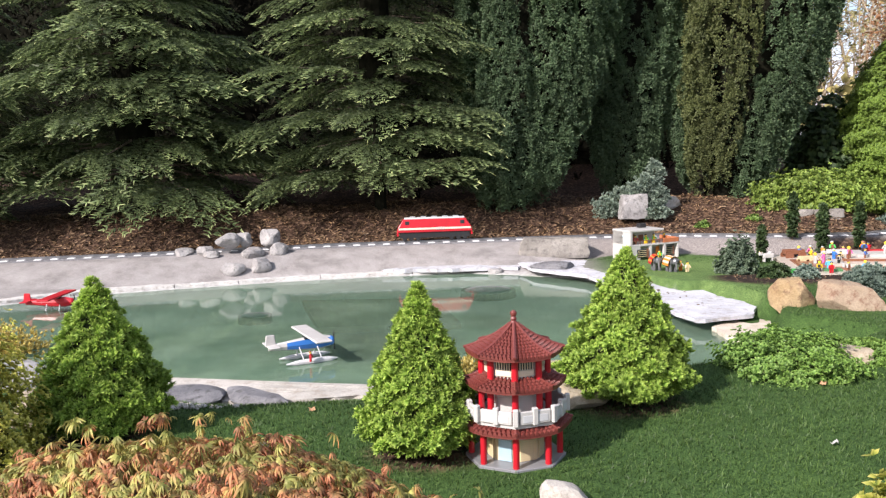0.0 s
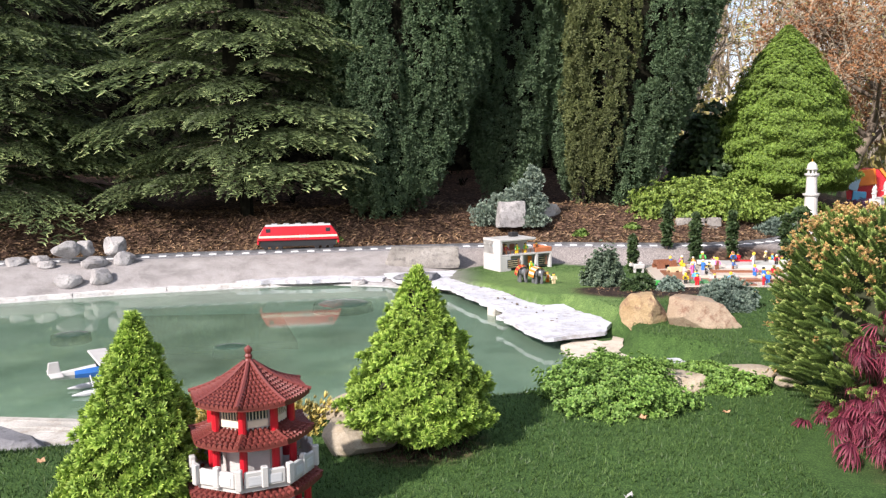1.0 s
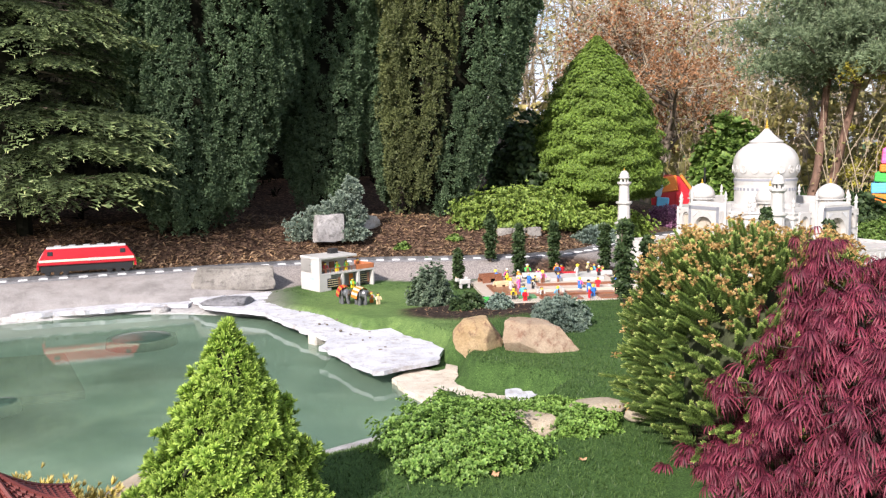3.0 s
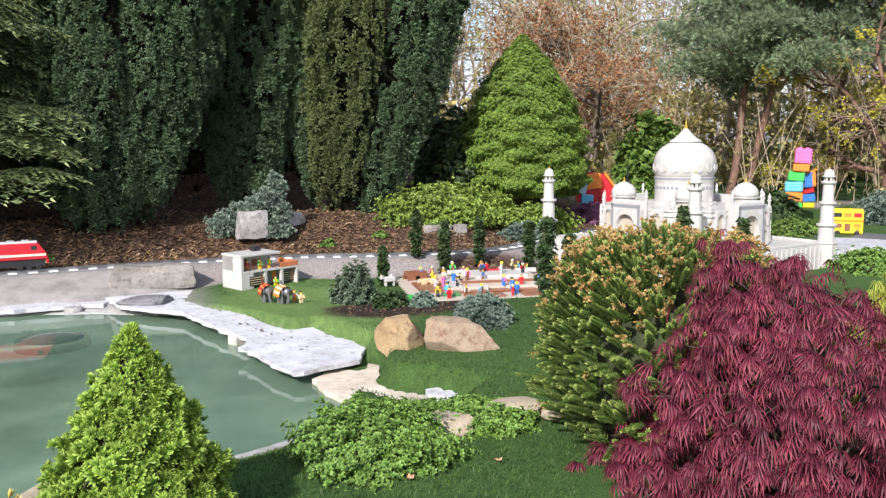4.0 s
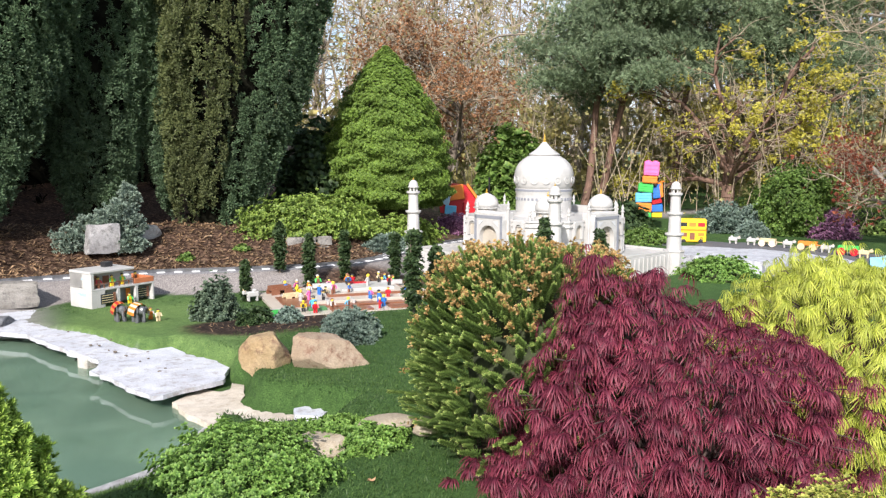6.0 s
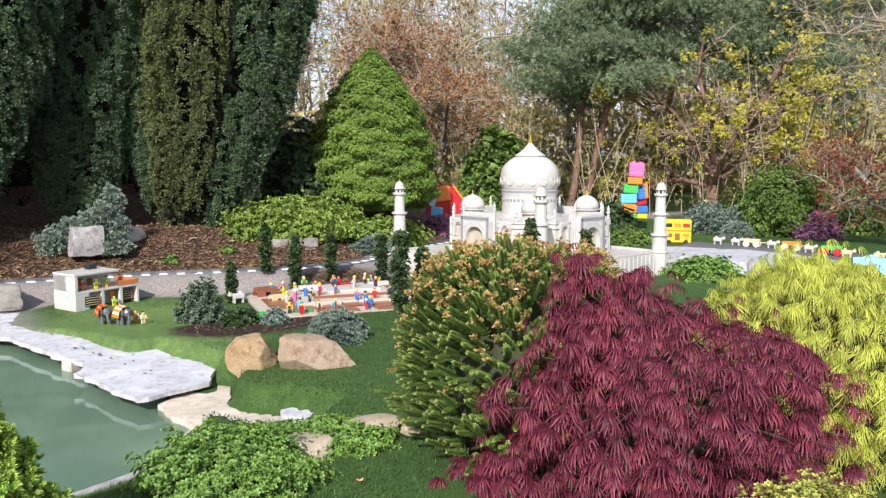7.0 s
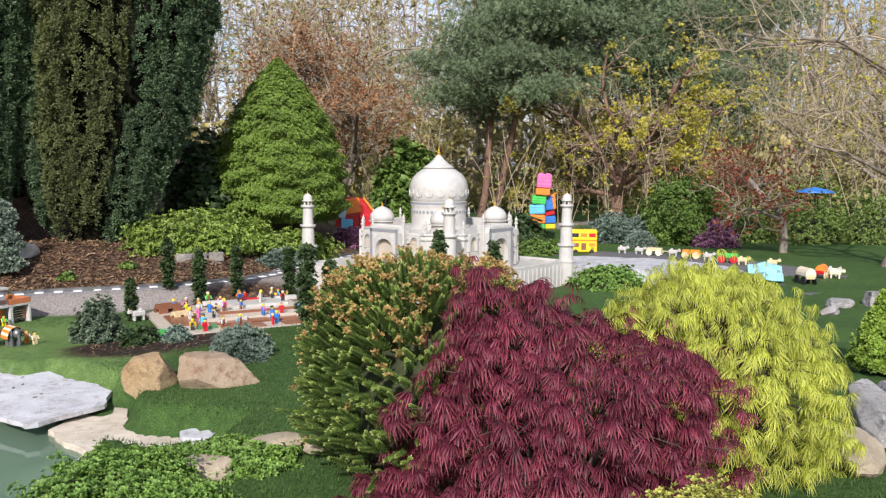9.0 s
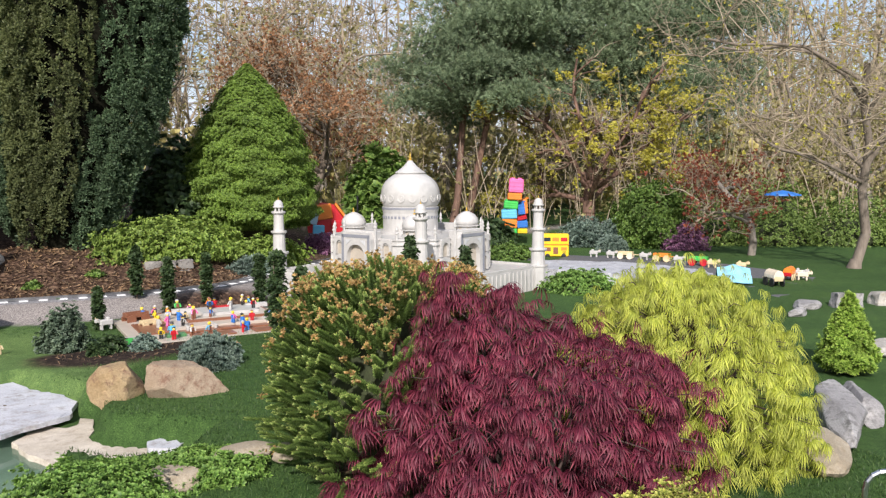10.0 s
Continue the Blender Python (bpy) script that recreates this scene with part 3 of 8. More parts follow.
p.inputs["Roughness"].default_value = 0.6
clear = n.new("ShaderNodeBsdfTransparent")
clear.inputs["Color"].default_value = (0.78, 0.92, 0.81, 1)
murk, top, gloss, fres = n.new("ShaderNodeMixShader"), n.new("ShaderNodeMixShader"), n.new("ShaderNodeBsdfGlossy"), n.new("ShaderNodeFresnel")
haze = ramp_node(n, l, noise_node(n, l, 0.9, 4, 0.6, co).outputs["Fac"], [(0.34, (0.22, 0.22, 0.22)), (0.66, (0.42, 0.42, 0.42))])
l.new(haze.outputs[0], murk.inputs[0])
gloss.inputs["Roughness"].default_value = 0.02
fres.inputs["IOR"].default_value = 1.38
ripple = bump_node(n, l, w2.outputs["Fac"], 0.02, 0.01, p)
l.new(ripple.outputs[0], gloss.inputs["Normal"])
l.new(ripple.outputs[0], fres.inputs["Normal"])
l.new(clear.outputs[0], murk.inputs[1])
l.new(p.outputs[0], murk.inputs[2])
l.new(fres.outputs[0], top.inputs[0])
l.new(murk.outputs[0], top.inputs[1])
l.new(gloss.outputs[0], top.inputs[2])
l.new(top.outputs[0], n["Material Output"].inputs["Surface"])
bm = bmesh.new()
bm.faces.new([bm.verts.new((x, y, 0.0)) for x, y in [(-6.2, 3.3), (2.0, 3.3), (2.0, 8.3), (-6.2, 8.3)]])
tagged(part("water", bm, M_WATER), "still green pond water mirroring the bank", "water", kind="structure")
# ---- plants ----
def ground_at(x, y):
    return float(land(np.array([x]), np.array([y]))[0])


def crown(name, arrays, material, parent, label="", smooth_shade=False):
    V, F, T = arrays
    return part(name, mesh_from(name, V, F, material, tip=T, smooth=smooth_shade), None, parent, label)


TUFT = leaf_template(9, 0.75, 1.0, 0.34, 1.0, 0.0, 3)
TUFT_FAR = leaf_template(5, 0.9, 1.0, 0.45, 0.9, 0.0, 9)
TUFT_SCALE = scale_template(6, 0.6, 1.0, 0.36, 19)
TUFT_SPRIG = scale_template(11, 0.95, 1.0, 0.26, 23)
TUFT_UP = leaf_template(8, 0.4, 1.0, 0.2, 1.0, 0.0, 4)
TUFT_BROAD = leaf_template(5, 1.3, 1.0, 0.55, 0.55, 0.1, 6)


def conical(name, place, height, radius, material, count, size, label, category="conifer", belly=0.16, power=0.85, seed=1, template=TUFT, layers=0, group="", lumps=1.0):
    """A dense cone of sprigs round a short trunk."""
    r = np.random.default_rng(seed)
    t = thing(name, (*place, ground_at(*place) - 0.01), 0, label, category, group)

    def profile(u):
        low = np.clip(u / belly, 0, 1) ** 0.6
        return radius * (0.55 + 0.45 * low) * (1 - np.clip((u - belly) / (1 - belly), 0, 1) ** (1 / power) * 0.97)
    u = 1 - np.sqrt(r.uniform(0, 1, count)) * 0.99
    u = np.clip(u + 0.03, 0.02, 0.995)
    a = r.uniform(0, 2 * math.pi, count)
    lump = 1 + lumps * (0.12 * np.sin(a * 5 + u * 23 + seed) + 0.10 * np.sin(a * 9 - u * 41)) + (0.045 * np.sin(u * layers * 2 * math.pi + 1.5 * np.sin(a * 3) + 0.8 * np.sin(a * 11)) if layers else 0)
    rad = profile(u) * lump * r.uniform(0.78, 1.03, count)
    z = 0.05 * height + u * height * 0.95
    pts = np.stack([rad * np.cos(a), rad * np.sin(a), z], axis=1)
    dirs = np.stack([np.cos(a), np.sin(a), 0.55 + 1.2 * u ** 3], axis=1) + r.normal(size=(count, 3)) * 0.3
    crown("crown", sow(template, pts, dirs, size * r.uniform(0.7, 1.25, count), r), material, t)
    # dark cone inside the sprigs gives the gaps a painted shade
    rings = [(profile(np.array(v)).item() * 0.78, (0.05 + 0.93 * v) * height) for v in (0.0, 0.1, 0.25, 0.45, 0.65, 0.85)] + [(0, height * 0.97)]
    part("inner_shade_core", lathe(rings, 14), M_LIME_CORE, t, "dark hull standing in for inner shade")
    part("trunk", rod((0, 0, -0.03), (0, 0, height * 0.2), radius * 0.08, 7), M_BARK, t)
    return t


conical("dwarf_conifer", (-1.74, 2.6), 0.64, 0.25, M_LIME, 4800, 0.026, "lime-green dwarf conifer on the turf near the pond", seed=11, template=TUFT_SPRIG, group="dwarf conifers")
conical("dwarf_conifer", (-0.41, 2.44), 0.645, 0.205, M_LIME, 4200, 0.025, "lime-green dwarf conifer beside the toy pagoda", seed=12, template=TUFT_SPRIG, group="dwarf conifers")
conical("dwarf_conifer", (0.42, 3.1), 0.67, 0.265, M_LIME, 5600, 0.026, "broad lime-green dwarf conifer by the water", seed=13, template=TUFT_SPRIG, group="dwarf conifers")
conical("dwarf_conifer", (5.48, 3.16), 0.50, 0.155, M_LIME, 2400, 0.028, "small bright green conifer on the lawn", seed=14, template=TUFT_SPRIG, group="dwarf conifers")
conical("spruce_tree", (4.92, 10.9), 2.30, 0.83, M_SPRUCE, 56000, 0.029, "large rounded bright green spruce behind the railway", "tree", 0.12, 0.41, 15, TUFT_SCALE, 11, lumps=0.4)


def mound(name, place, size, material, count, leaf, label, template=TUFT_BROAD, seed=1, category="shrub", core=True, up=0.5, lumps=0.12, dark=M_LIME_CORE, low=-0.2, lift=0.0, fill=0.75, group=""):
    """A rounded shrub: leaves over an uneven dome of half-sizes (x, y, z)."""
    r = np.random.default_rng(seed)
    t = thing(name, (*place, ground_at(*place) + lift), 0, label, category, group)
    v = r.normal(size=(count * 2, 3))
    v /= np.linalg.norm(v, axis=1, keepdims=True)
    v = v[v[:, 2] > low][:count]
    a = np.arctan2(v[:, 1], v[:, 0])
    k = 1 + lumps * np.sin(a * 4 + 5 * v[:, 2] + seed) + lumps * 0.8 * np.sin(a * 9 - 9 * v[:, 2] + 2 * seed) + lumps * 0.6 * r.normal(size=len(v))
    k = k * r.uniform(fill, 1.04, len(v))
    pts = v * k[:, None] * np.array(size)
    dirs = v * np.array([1, 1, 1.0]) + np.array([0, 0, up]) + r.normal(size=v.shape) * 0.35
    crown("foliage", sow(template, pts, dirs, leaf * r.uniform(0.65, 1.25, len(v)), r), material, t)
    # dark lumpy hull under the leaves stands in for the shaded inside
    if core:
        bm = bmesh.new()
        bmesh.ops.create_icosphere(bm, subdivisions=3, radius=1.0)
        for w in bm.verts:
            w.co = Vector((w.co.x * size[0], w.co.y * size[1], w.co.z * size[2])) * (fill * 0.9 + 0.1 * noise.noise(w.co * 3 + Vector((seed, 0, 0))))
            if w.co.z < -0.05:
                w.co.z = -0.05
        part("inner_shade_core", bm, dark, t, "dark hull standing in for inner shade")
    return t


# ---- tall yews ----
YEW_U = (0.0, 0.08, 0.18, 0.33, 0.5, 0.62, 0.78, 0.9, 1.0)
YEW_W = (0.30, 0.52, 0.70, 0.85, 0.97, 1.0, 0.86, 0.58, 0.05)


def yew(name, place, height, wide, deep, seed, columns, bronze, label, lean=(0, 0), girth_fat=0.15):
    """An upright yew: fat columns of rising shoots, each one lumpy with small clumps, with dark grooves between."""
    r = np.random.default_rng(seed)
    t = thing(name, (*place, ground_at(*place) - 0.05), 0, label, "tree")
    rows = {"green": [], "brown": []}

    def axis(u, a, f):
        g = np.interp(u, YEW_U, YEW_W) * f
        k = np.clip(u / 0.5, 0, 1) ** 0.8
        return g * wide * np.cos(a) + lean[0] * k, g * deep * np.sin(a) + lean[1] * k
    for j in range(columns):
        tall = j % 4 < 3
        a = 2 * math.pi * (j + r.uniform(-0.3, 0.3)) / columns
        front = math.sin(a) < 0.35
        u0, u1 = (r.uniform(0.0, 0.10), r.uniform(0.80, 0.99)) if tall else (r.uniform(0.0, 0.05), r.uniform(0.30, 0.62))
        f = r.uniform(0.66, 0.93) if tall else r.uniform(0.86, 0.97)
        fat = girth_fat * r.uniform(0.7, 1.2) * (1.0 if tall else 0.85)
        n = int((u1 - u0) * height * fat * (300 if front else 80))
        s = (np.arange(n) + r.uniform(0, 1, n)) / n
        u = u0 + (u1 - u0) * s
        b = r.uniform(-1.9, 1.9, n)
        cx, cy = axis(u, a, f)
        # the column swells and pinches on its way up
        w = fat * np.clip(s * 9 + 0.35, 0, 1) ** 0.5 * np.clip((1 - s) * 5, 0, 1) ** 0.5 * (1 + 0.18 * np.sin(s * 15 + j * 2) + 0.12 * np.sin(s * 37 + j)) * (0.5 + 0.5 * np.clip(u / 0.3, 0, 1))
        C = np.stack([cx + w * np.cos(a + b), cy + w * np.sin(a + b), u * height], 1)
        O = np.stack([np.cos(a + b), np.sin(a + b), 0.35 + 0 * b], 1)
        m = 22
        D = np.repeat(O, m, axis=0) + r.normal(size=(n * m, 3)) * 0.6
        D /= np.linalg.norm(D, axis=1, keepdims=True)
        size = np.repeat(r.uniform(0.05, 0.10, n), m)
        P = np.repeat(C, m, axis=0) + D * size[:, None] * np.array([0.62, 0.62, 1.7])
        side = math.cos(a)
        rows["brown" if bronze[0] < side < bronze[1] and r.uniform() < bronze[2] else "green"].append((P, D + np.array([0, 0, 0.75])))
    # sparse shaded growth in the grooves
    k = int(height * (wide + deep) * 160)
    u, b = r.uniform(0.02, 0.94, k), r.uniform(0, 2 * math.pi, k)
    cx, cy = axis(u, b, r.uniform(0.60, 0.76, k))
    rows["green"].append((np.stack([cx, cy, u * height], 1), np.stack([np.cos(b), np.sin(b), 0.4 + 0 * b], 1) + r.normal(size=(k, 3)) * 0.5))
    # the base-to-tip gradient darkens each clump's centre in place of shade
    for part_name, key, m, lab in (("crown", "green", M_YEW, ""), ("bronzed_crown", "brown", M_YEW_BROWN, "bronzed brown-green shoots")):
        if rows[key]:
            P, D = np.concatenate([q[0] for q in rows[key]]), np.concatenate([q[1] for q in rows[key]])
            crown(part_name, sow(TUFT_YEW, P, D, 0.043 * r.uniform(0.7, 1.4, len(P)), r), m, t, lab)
    # near-black hull darkens the grooves in place of inner shade
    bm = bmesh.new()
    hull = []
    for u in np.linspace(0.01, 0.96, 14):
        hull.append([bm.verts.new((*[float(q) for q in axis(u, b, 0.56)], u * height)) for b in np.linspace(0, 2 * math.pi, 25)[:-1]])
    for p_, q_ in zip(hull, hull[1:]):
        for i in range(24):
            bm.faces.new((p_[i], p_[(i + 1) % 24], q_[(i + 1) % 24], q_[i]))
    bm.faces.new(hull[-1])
    part("inner_shade", bm, M_DARK, t, "near-black hull standing in for inner shade")
    # trunk coloured near-black, as if always in the crown's shade
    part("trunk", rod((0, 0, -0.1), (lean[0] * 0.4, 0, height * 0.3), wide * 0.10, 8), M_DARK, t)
    return t


TUFT_YEW = scale_template(5, 0.9, 1.0, 0.27, 8)
yew("yew_tree", (-0.22, 9.95), 5.2, 1.02, 0.75, 21, 21, (-0.6, 0.1, 0.0), "tall dark green yew with upright shoots on the mulch bank", (0.46, 0))
yew("yew_tree", (1.32, 10.55), 4.8, 0.60, 0.42, 22, 14, (-2, 2, 0.0), "slim dark yew behind the larger ones", (0.05, 0), 0.13)
yew("yew_tree", (2.48, 10.5), 5.2, 1.15, 0.70, 23, 21, (-0.97, -0.05, 1.0), "tall yew with bronzed vertical shoots on the mulch bank", (0.52, 0))
mound("dark_bush", (4.0, 11.2), (0.5, 0.5, 1.1), M_CYPRESS, 1400, 0.10, "dark green bush in the shade of the bronzed yew", TUFT_BROAD, 24)


# ---- layered firs ----
def frond_template(seed):
    """A flat spray along +z: a spine, side twigs and twiglets set with fine needles; its upper side faces +y."""
    r = np.random.default_rng(seed)
    V, F, T = [], [], []

    def needle(p, d, l, w, tip):
        side = np.cross(d, np.array([0, 1.0, 0]) + 0.7 * r.normal(size=3))
        side /= np.linalg.norm(side) + 1e-9
        o = len(V)
        V.extend([p - side * w * 0.5, p + side * w * 0.5, p + d * l])
        T.extend([tip * 0.45, tip * 0.45, tip])
        F.append([o, o + 1, o + 2])
    for i in range(11):
        s = 0.14 + 0.86 * i / 10
        reach = (0.36 * (1 - s) ** 0.7 + 0.09) * r.uniform(0.75, 1.15)
        for sign in (-1, 1):
            d = np.array([sign * 0.75, r.uniform(-0.12, 0.16), 0.8])
            d /= np.linalg.norm(d)
            base = np.array([0, 0.05 * math.sin(s * 3), s])
            steps = max(4, int(reach / 0.021))
            for k in range(steps):
                f = (k + 1) / steps
                q = base + d * reach * f + np.array([0, -0.11 * reach * 4 * f ** 2 * 0.5, 0])
                for side in (-1, 1):
                    e = d * 0.9 + np.array([side * 0.55, r.uniform(-0.45, 0.5), side * sign * -0.55])
                    # colour darkens toward stem and trunk, painting in the bough's inner shade
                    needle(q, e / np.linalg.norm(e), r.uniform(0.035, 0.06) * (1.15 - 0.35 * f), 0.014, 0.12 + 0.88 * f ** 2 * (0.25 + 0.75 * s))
    return np.array(V), np.array(F), np.array(T)


FRONDS = [frond_template(s) for s in (31, 32, 33)]


def fir(name, place, height, reach, seed, label, low=0.5, tiers=18, per=9):
    """Tiers of boughs; each bough is a fan of sprays that dip at their tips, with dark gaps under it."""
    r = np.random.default_rng(seed)
    base = ground_at(*place)
    t = thing(name, (*place, base - 0.05), 0, label, "tree")
    sets, limbs = [], []
    for i in range(tiers):
        u = i / (tiers - 1)
        z = low + (height - low) * u
        for k in range(per):
            a = 2 * math.pi * (k + r.uniform(-0.45, 0.45)) / per + i * 1.3
            L = reach * (1 - u) ** 0.7 * (0.84 + 0.16 * min(1, u / 0.2)) * r.uniform(0.68, 1.12) + 0.15
            d = np.array([math.cos(a), math.sin(a), r.uniform(-0.22, 0.06)])
            p = np.array([0, 0, z + r.uniform(-0.07, 0.07)])
            limbs.append((p, p + d * L * 0.7, 0.014 * (1 - u) + 0.006, 0.003))
            # a main spray and two or three shorter ones that fork off it
            for f, turn_, k_ in ((0.0, 0.0, 1.0), (0.34, 0.55, 0.55), (0.40, -0.55, 0.55), (0.58, r.uniform(-0.3, 0.3), 0.5)):
                turn_ += r.uniform(-0.15, 0.15)
                e = np.array([math.cos(a + turn_), math.sin(a + turn_), d[2] - 0.12 * f + r.uniform(-0.08, 0.10)])
                s, q = L * k_, p + d * L * f
                zax = e / np.linalg.norm(e)
                yax = np.array([0, 0, 1.0]) - zax * zax[2]
                yax /= np.linalg.norm(yax)
                xax = np.cross(yax, zax)
                W, F, T = FRONDS[r.integers(3)]
                pts = (W[:, :1] * xax + W[:, 1:2] * yax + W[:, 2:] * zax) * s + q
                pts[:, 2] -= 0.13 * s * W[:, 2] ** 2
                sets.append((pts, F, T))
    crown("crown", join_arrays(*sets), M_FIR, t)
    tagged(crown("branch_work", tubes(limbs, 5), M_BARK, t), "bare brown branches", kind="stuff")
    # trunk and hull coloured near-black in place of shade under the boughs
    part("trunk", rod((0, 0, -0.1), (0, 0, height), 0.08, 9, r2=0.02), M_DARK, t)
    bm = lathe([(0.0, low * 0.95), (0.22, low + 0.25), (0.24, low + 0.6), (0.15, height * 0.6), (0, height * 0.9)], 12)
    part("inner_shade", bm, M_DARK, t, "dark hull standing in for inner shade")
    return t


fir("fir_tree", (-1.80, 9.7), 5.2, 1.75, 41, "layered green fir with drooping light tips behind the railway", 0.62, 14, 9)
fir("fir_tree", (-4.75, 9.35), 5.4, 2.05, 42, "broad layered dark green fir behind the railway", 0.60, 15, 9)
fir("fir_tree", (-7.4, 8.6), 5.6, 2.2, 43, "layered green fir at the end of the pond", 0.4, 14, 9)

# conifer wood behind the bank, coloured near-black to stand in for shade
r = np.random.default_rng(51)
cnt = 9000
wx, wz = r.uniform(-11, 3.2, cnt), r.uniform(0, 1, cnt)
wy = 12.6 + 1.0 * np.sin(wx * 1.1) + 0.6 * r.normal(size=cnt) + 0.2 * np.abs(wx)
wp = np.stack([wx, wy, 0.6 + wz * (6.2 - 0.0 * wx)], axis=1)
wood = thing("far_wood", (0, 0, 0), 0, "dense conifer wood behind the bank, coloured near-black for deep shade", "wood", kind="stuff")
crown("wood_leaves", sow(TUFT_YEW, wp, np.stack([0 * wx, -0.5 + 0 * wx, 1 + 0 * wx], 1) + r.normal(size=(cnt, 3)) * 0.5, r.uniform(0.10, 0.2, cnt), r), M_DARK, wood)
# near-black sheet added behind the leaves in place of depth shade
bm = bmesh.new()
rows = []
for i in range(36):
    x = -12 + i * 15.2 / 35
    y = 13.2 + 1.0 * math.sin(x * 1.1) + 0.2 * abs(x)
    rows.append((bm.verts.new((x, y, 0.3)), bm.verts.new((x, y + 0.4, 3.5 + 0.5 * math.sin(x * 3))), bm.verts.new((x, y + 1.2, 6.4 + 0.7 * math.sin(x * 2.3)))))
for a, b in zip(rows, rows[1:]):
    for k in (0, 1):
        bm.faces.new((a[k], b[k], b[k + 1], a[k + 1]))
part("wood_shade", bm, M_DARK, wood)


# ---- foreground maples ----
def maple_leaf(lobes, droop, seed, width=0.085):
    """A lace-leaf: narrow bent lobes that fan out from the stalk; it hangs along +z."""
    r = np.random.default_rng(seed)
    V, F, T = [], [], []
    for i in range(lobes):
        a = (i - (lobes - 1) / 2) / ((lobes - 1) / 2) * 1.15
        l = (1 - 0.42 * abs(a) / 1.15) * r.uniform(0.9, 1.1)
        d = np.array([math.sin(a), 0, math.cos(a)])
        s = np.array([math.cos(a), 0, -math.sin(a)])
        n_ = np.array([0, 1.0, 0])
        o = len(V)
        w = width * l
        V += [d * 0.03, d * l * 0.45 + s * w + n_ * 0.10, d * l * 0.45 - s * w + n_ * 0.10, d * l * 0.78 + s * w * 0.6 + n_ * 0.06, d * l * 0.78 - s * w * 0.6 + n_ * 0.06, d * l - n_ * droop]
        T += [0.0, 0.4, 0.5, 0.75, 0.8, 1.0]
        F += [[o, o + 1, o + 2, o + 2], [o + 1, o + 3, o + 4, o + 2], [o + 3, o + 5, o + 5, o + 4]]
        F[-3], F[-1] = [o, o, o + 1, o + 2], [o + 3, o + 5, o + 4, o + 4]
    return np.array(V), F, np.array(T)


def tri_template(V, F, T):
    """The same with plain triangles only."""
    out = []
    for f in F:
        g = list(dict.fromkeys(f))
        out.append(g[:3])
        if len(g) == 4:
            out.append([g[0], g[2], g[3]])
    return V, np.array(out), T




def lace_leaf(seed, lobes, half, fan, rise, fall):
    """One dissected leaf: slim lobes that fan out round +x, arch up a little and hang down."""
    r = np.random.default_rng(seed)
    V, F, T = [], [], []
    for k in range(lobes):
        f = (k - (lobes - 1) / 2) / ((lobes - 1) / 2)
        a = f * fan + r.uniform(-0.09, 0.09)
        l = (1 - 0.34 * abs(f) ** 1.5) * r.uniform(0.85, 1.12)
        up, down = rise * r.uniform(0.5, 1.3), fall * r.uniform(0.7, 1.25)
        out, side = np.array([math.cos(a), math.sin(a), 0]), np.array([-math.sin(a), math.cos(a), 0])
        p = [out * l * (x - 0.25 * x * x) + np.array([0, 0, l * (up * x - down * x * x)]) for x in (0.04, 0.36, 0.7, 1.0)]
        o, w = len(V), half * r.uniform(0.8, 1.2)
        roof = np.array([0, 0, w * 0.5])
        V += [p[0], p[1] + side * w - roof, p[1] - side * w - roof, p[2] + side * w * 0.8 - roof, p[2] - side * w * 0.8 - roof, p[3]]
        T += [0.15, 0.4, 0.5, 0.7, 0.75, 1.0]
        F += [[o, o + 1, o + 2], [o + 1, o + 3, o + 4], [o + 1, o + 4, o + 2], [o + 3, o + 5, o + 4]]
    return np.array(V), np.array(F), np.array(T)


def hang(templates, places, yaw, sizes, r, tip=0.3, nod=0.2):
    """Leaves that hang from their stalks, each turned outward and tipped a little."""
    sets = []
    for p, a, k in zip(places, yaw, sizes):
        V, F, T = templates[r.integers(len(templates))]
        c, s = math.cos(a), math.sin(a)
        b, g = r.normal() * tip + nod, r.normal() * tip
        x, y, z = V[:, 0] + b * V[:, 2], V[:, 1] + g * V[:, 2], V[:, 2] - b * V[:, 0] - g * V[:, 1]
        sets.append((np.stack([c * x - s * y, s * x + c * y, z], 1) * k + p, F, T))
    return join_arrays(*sets)


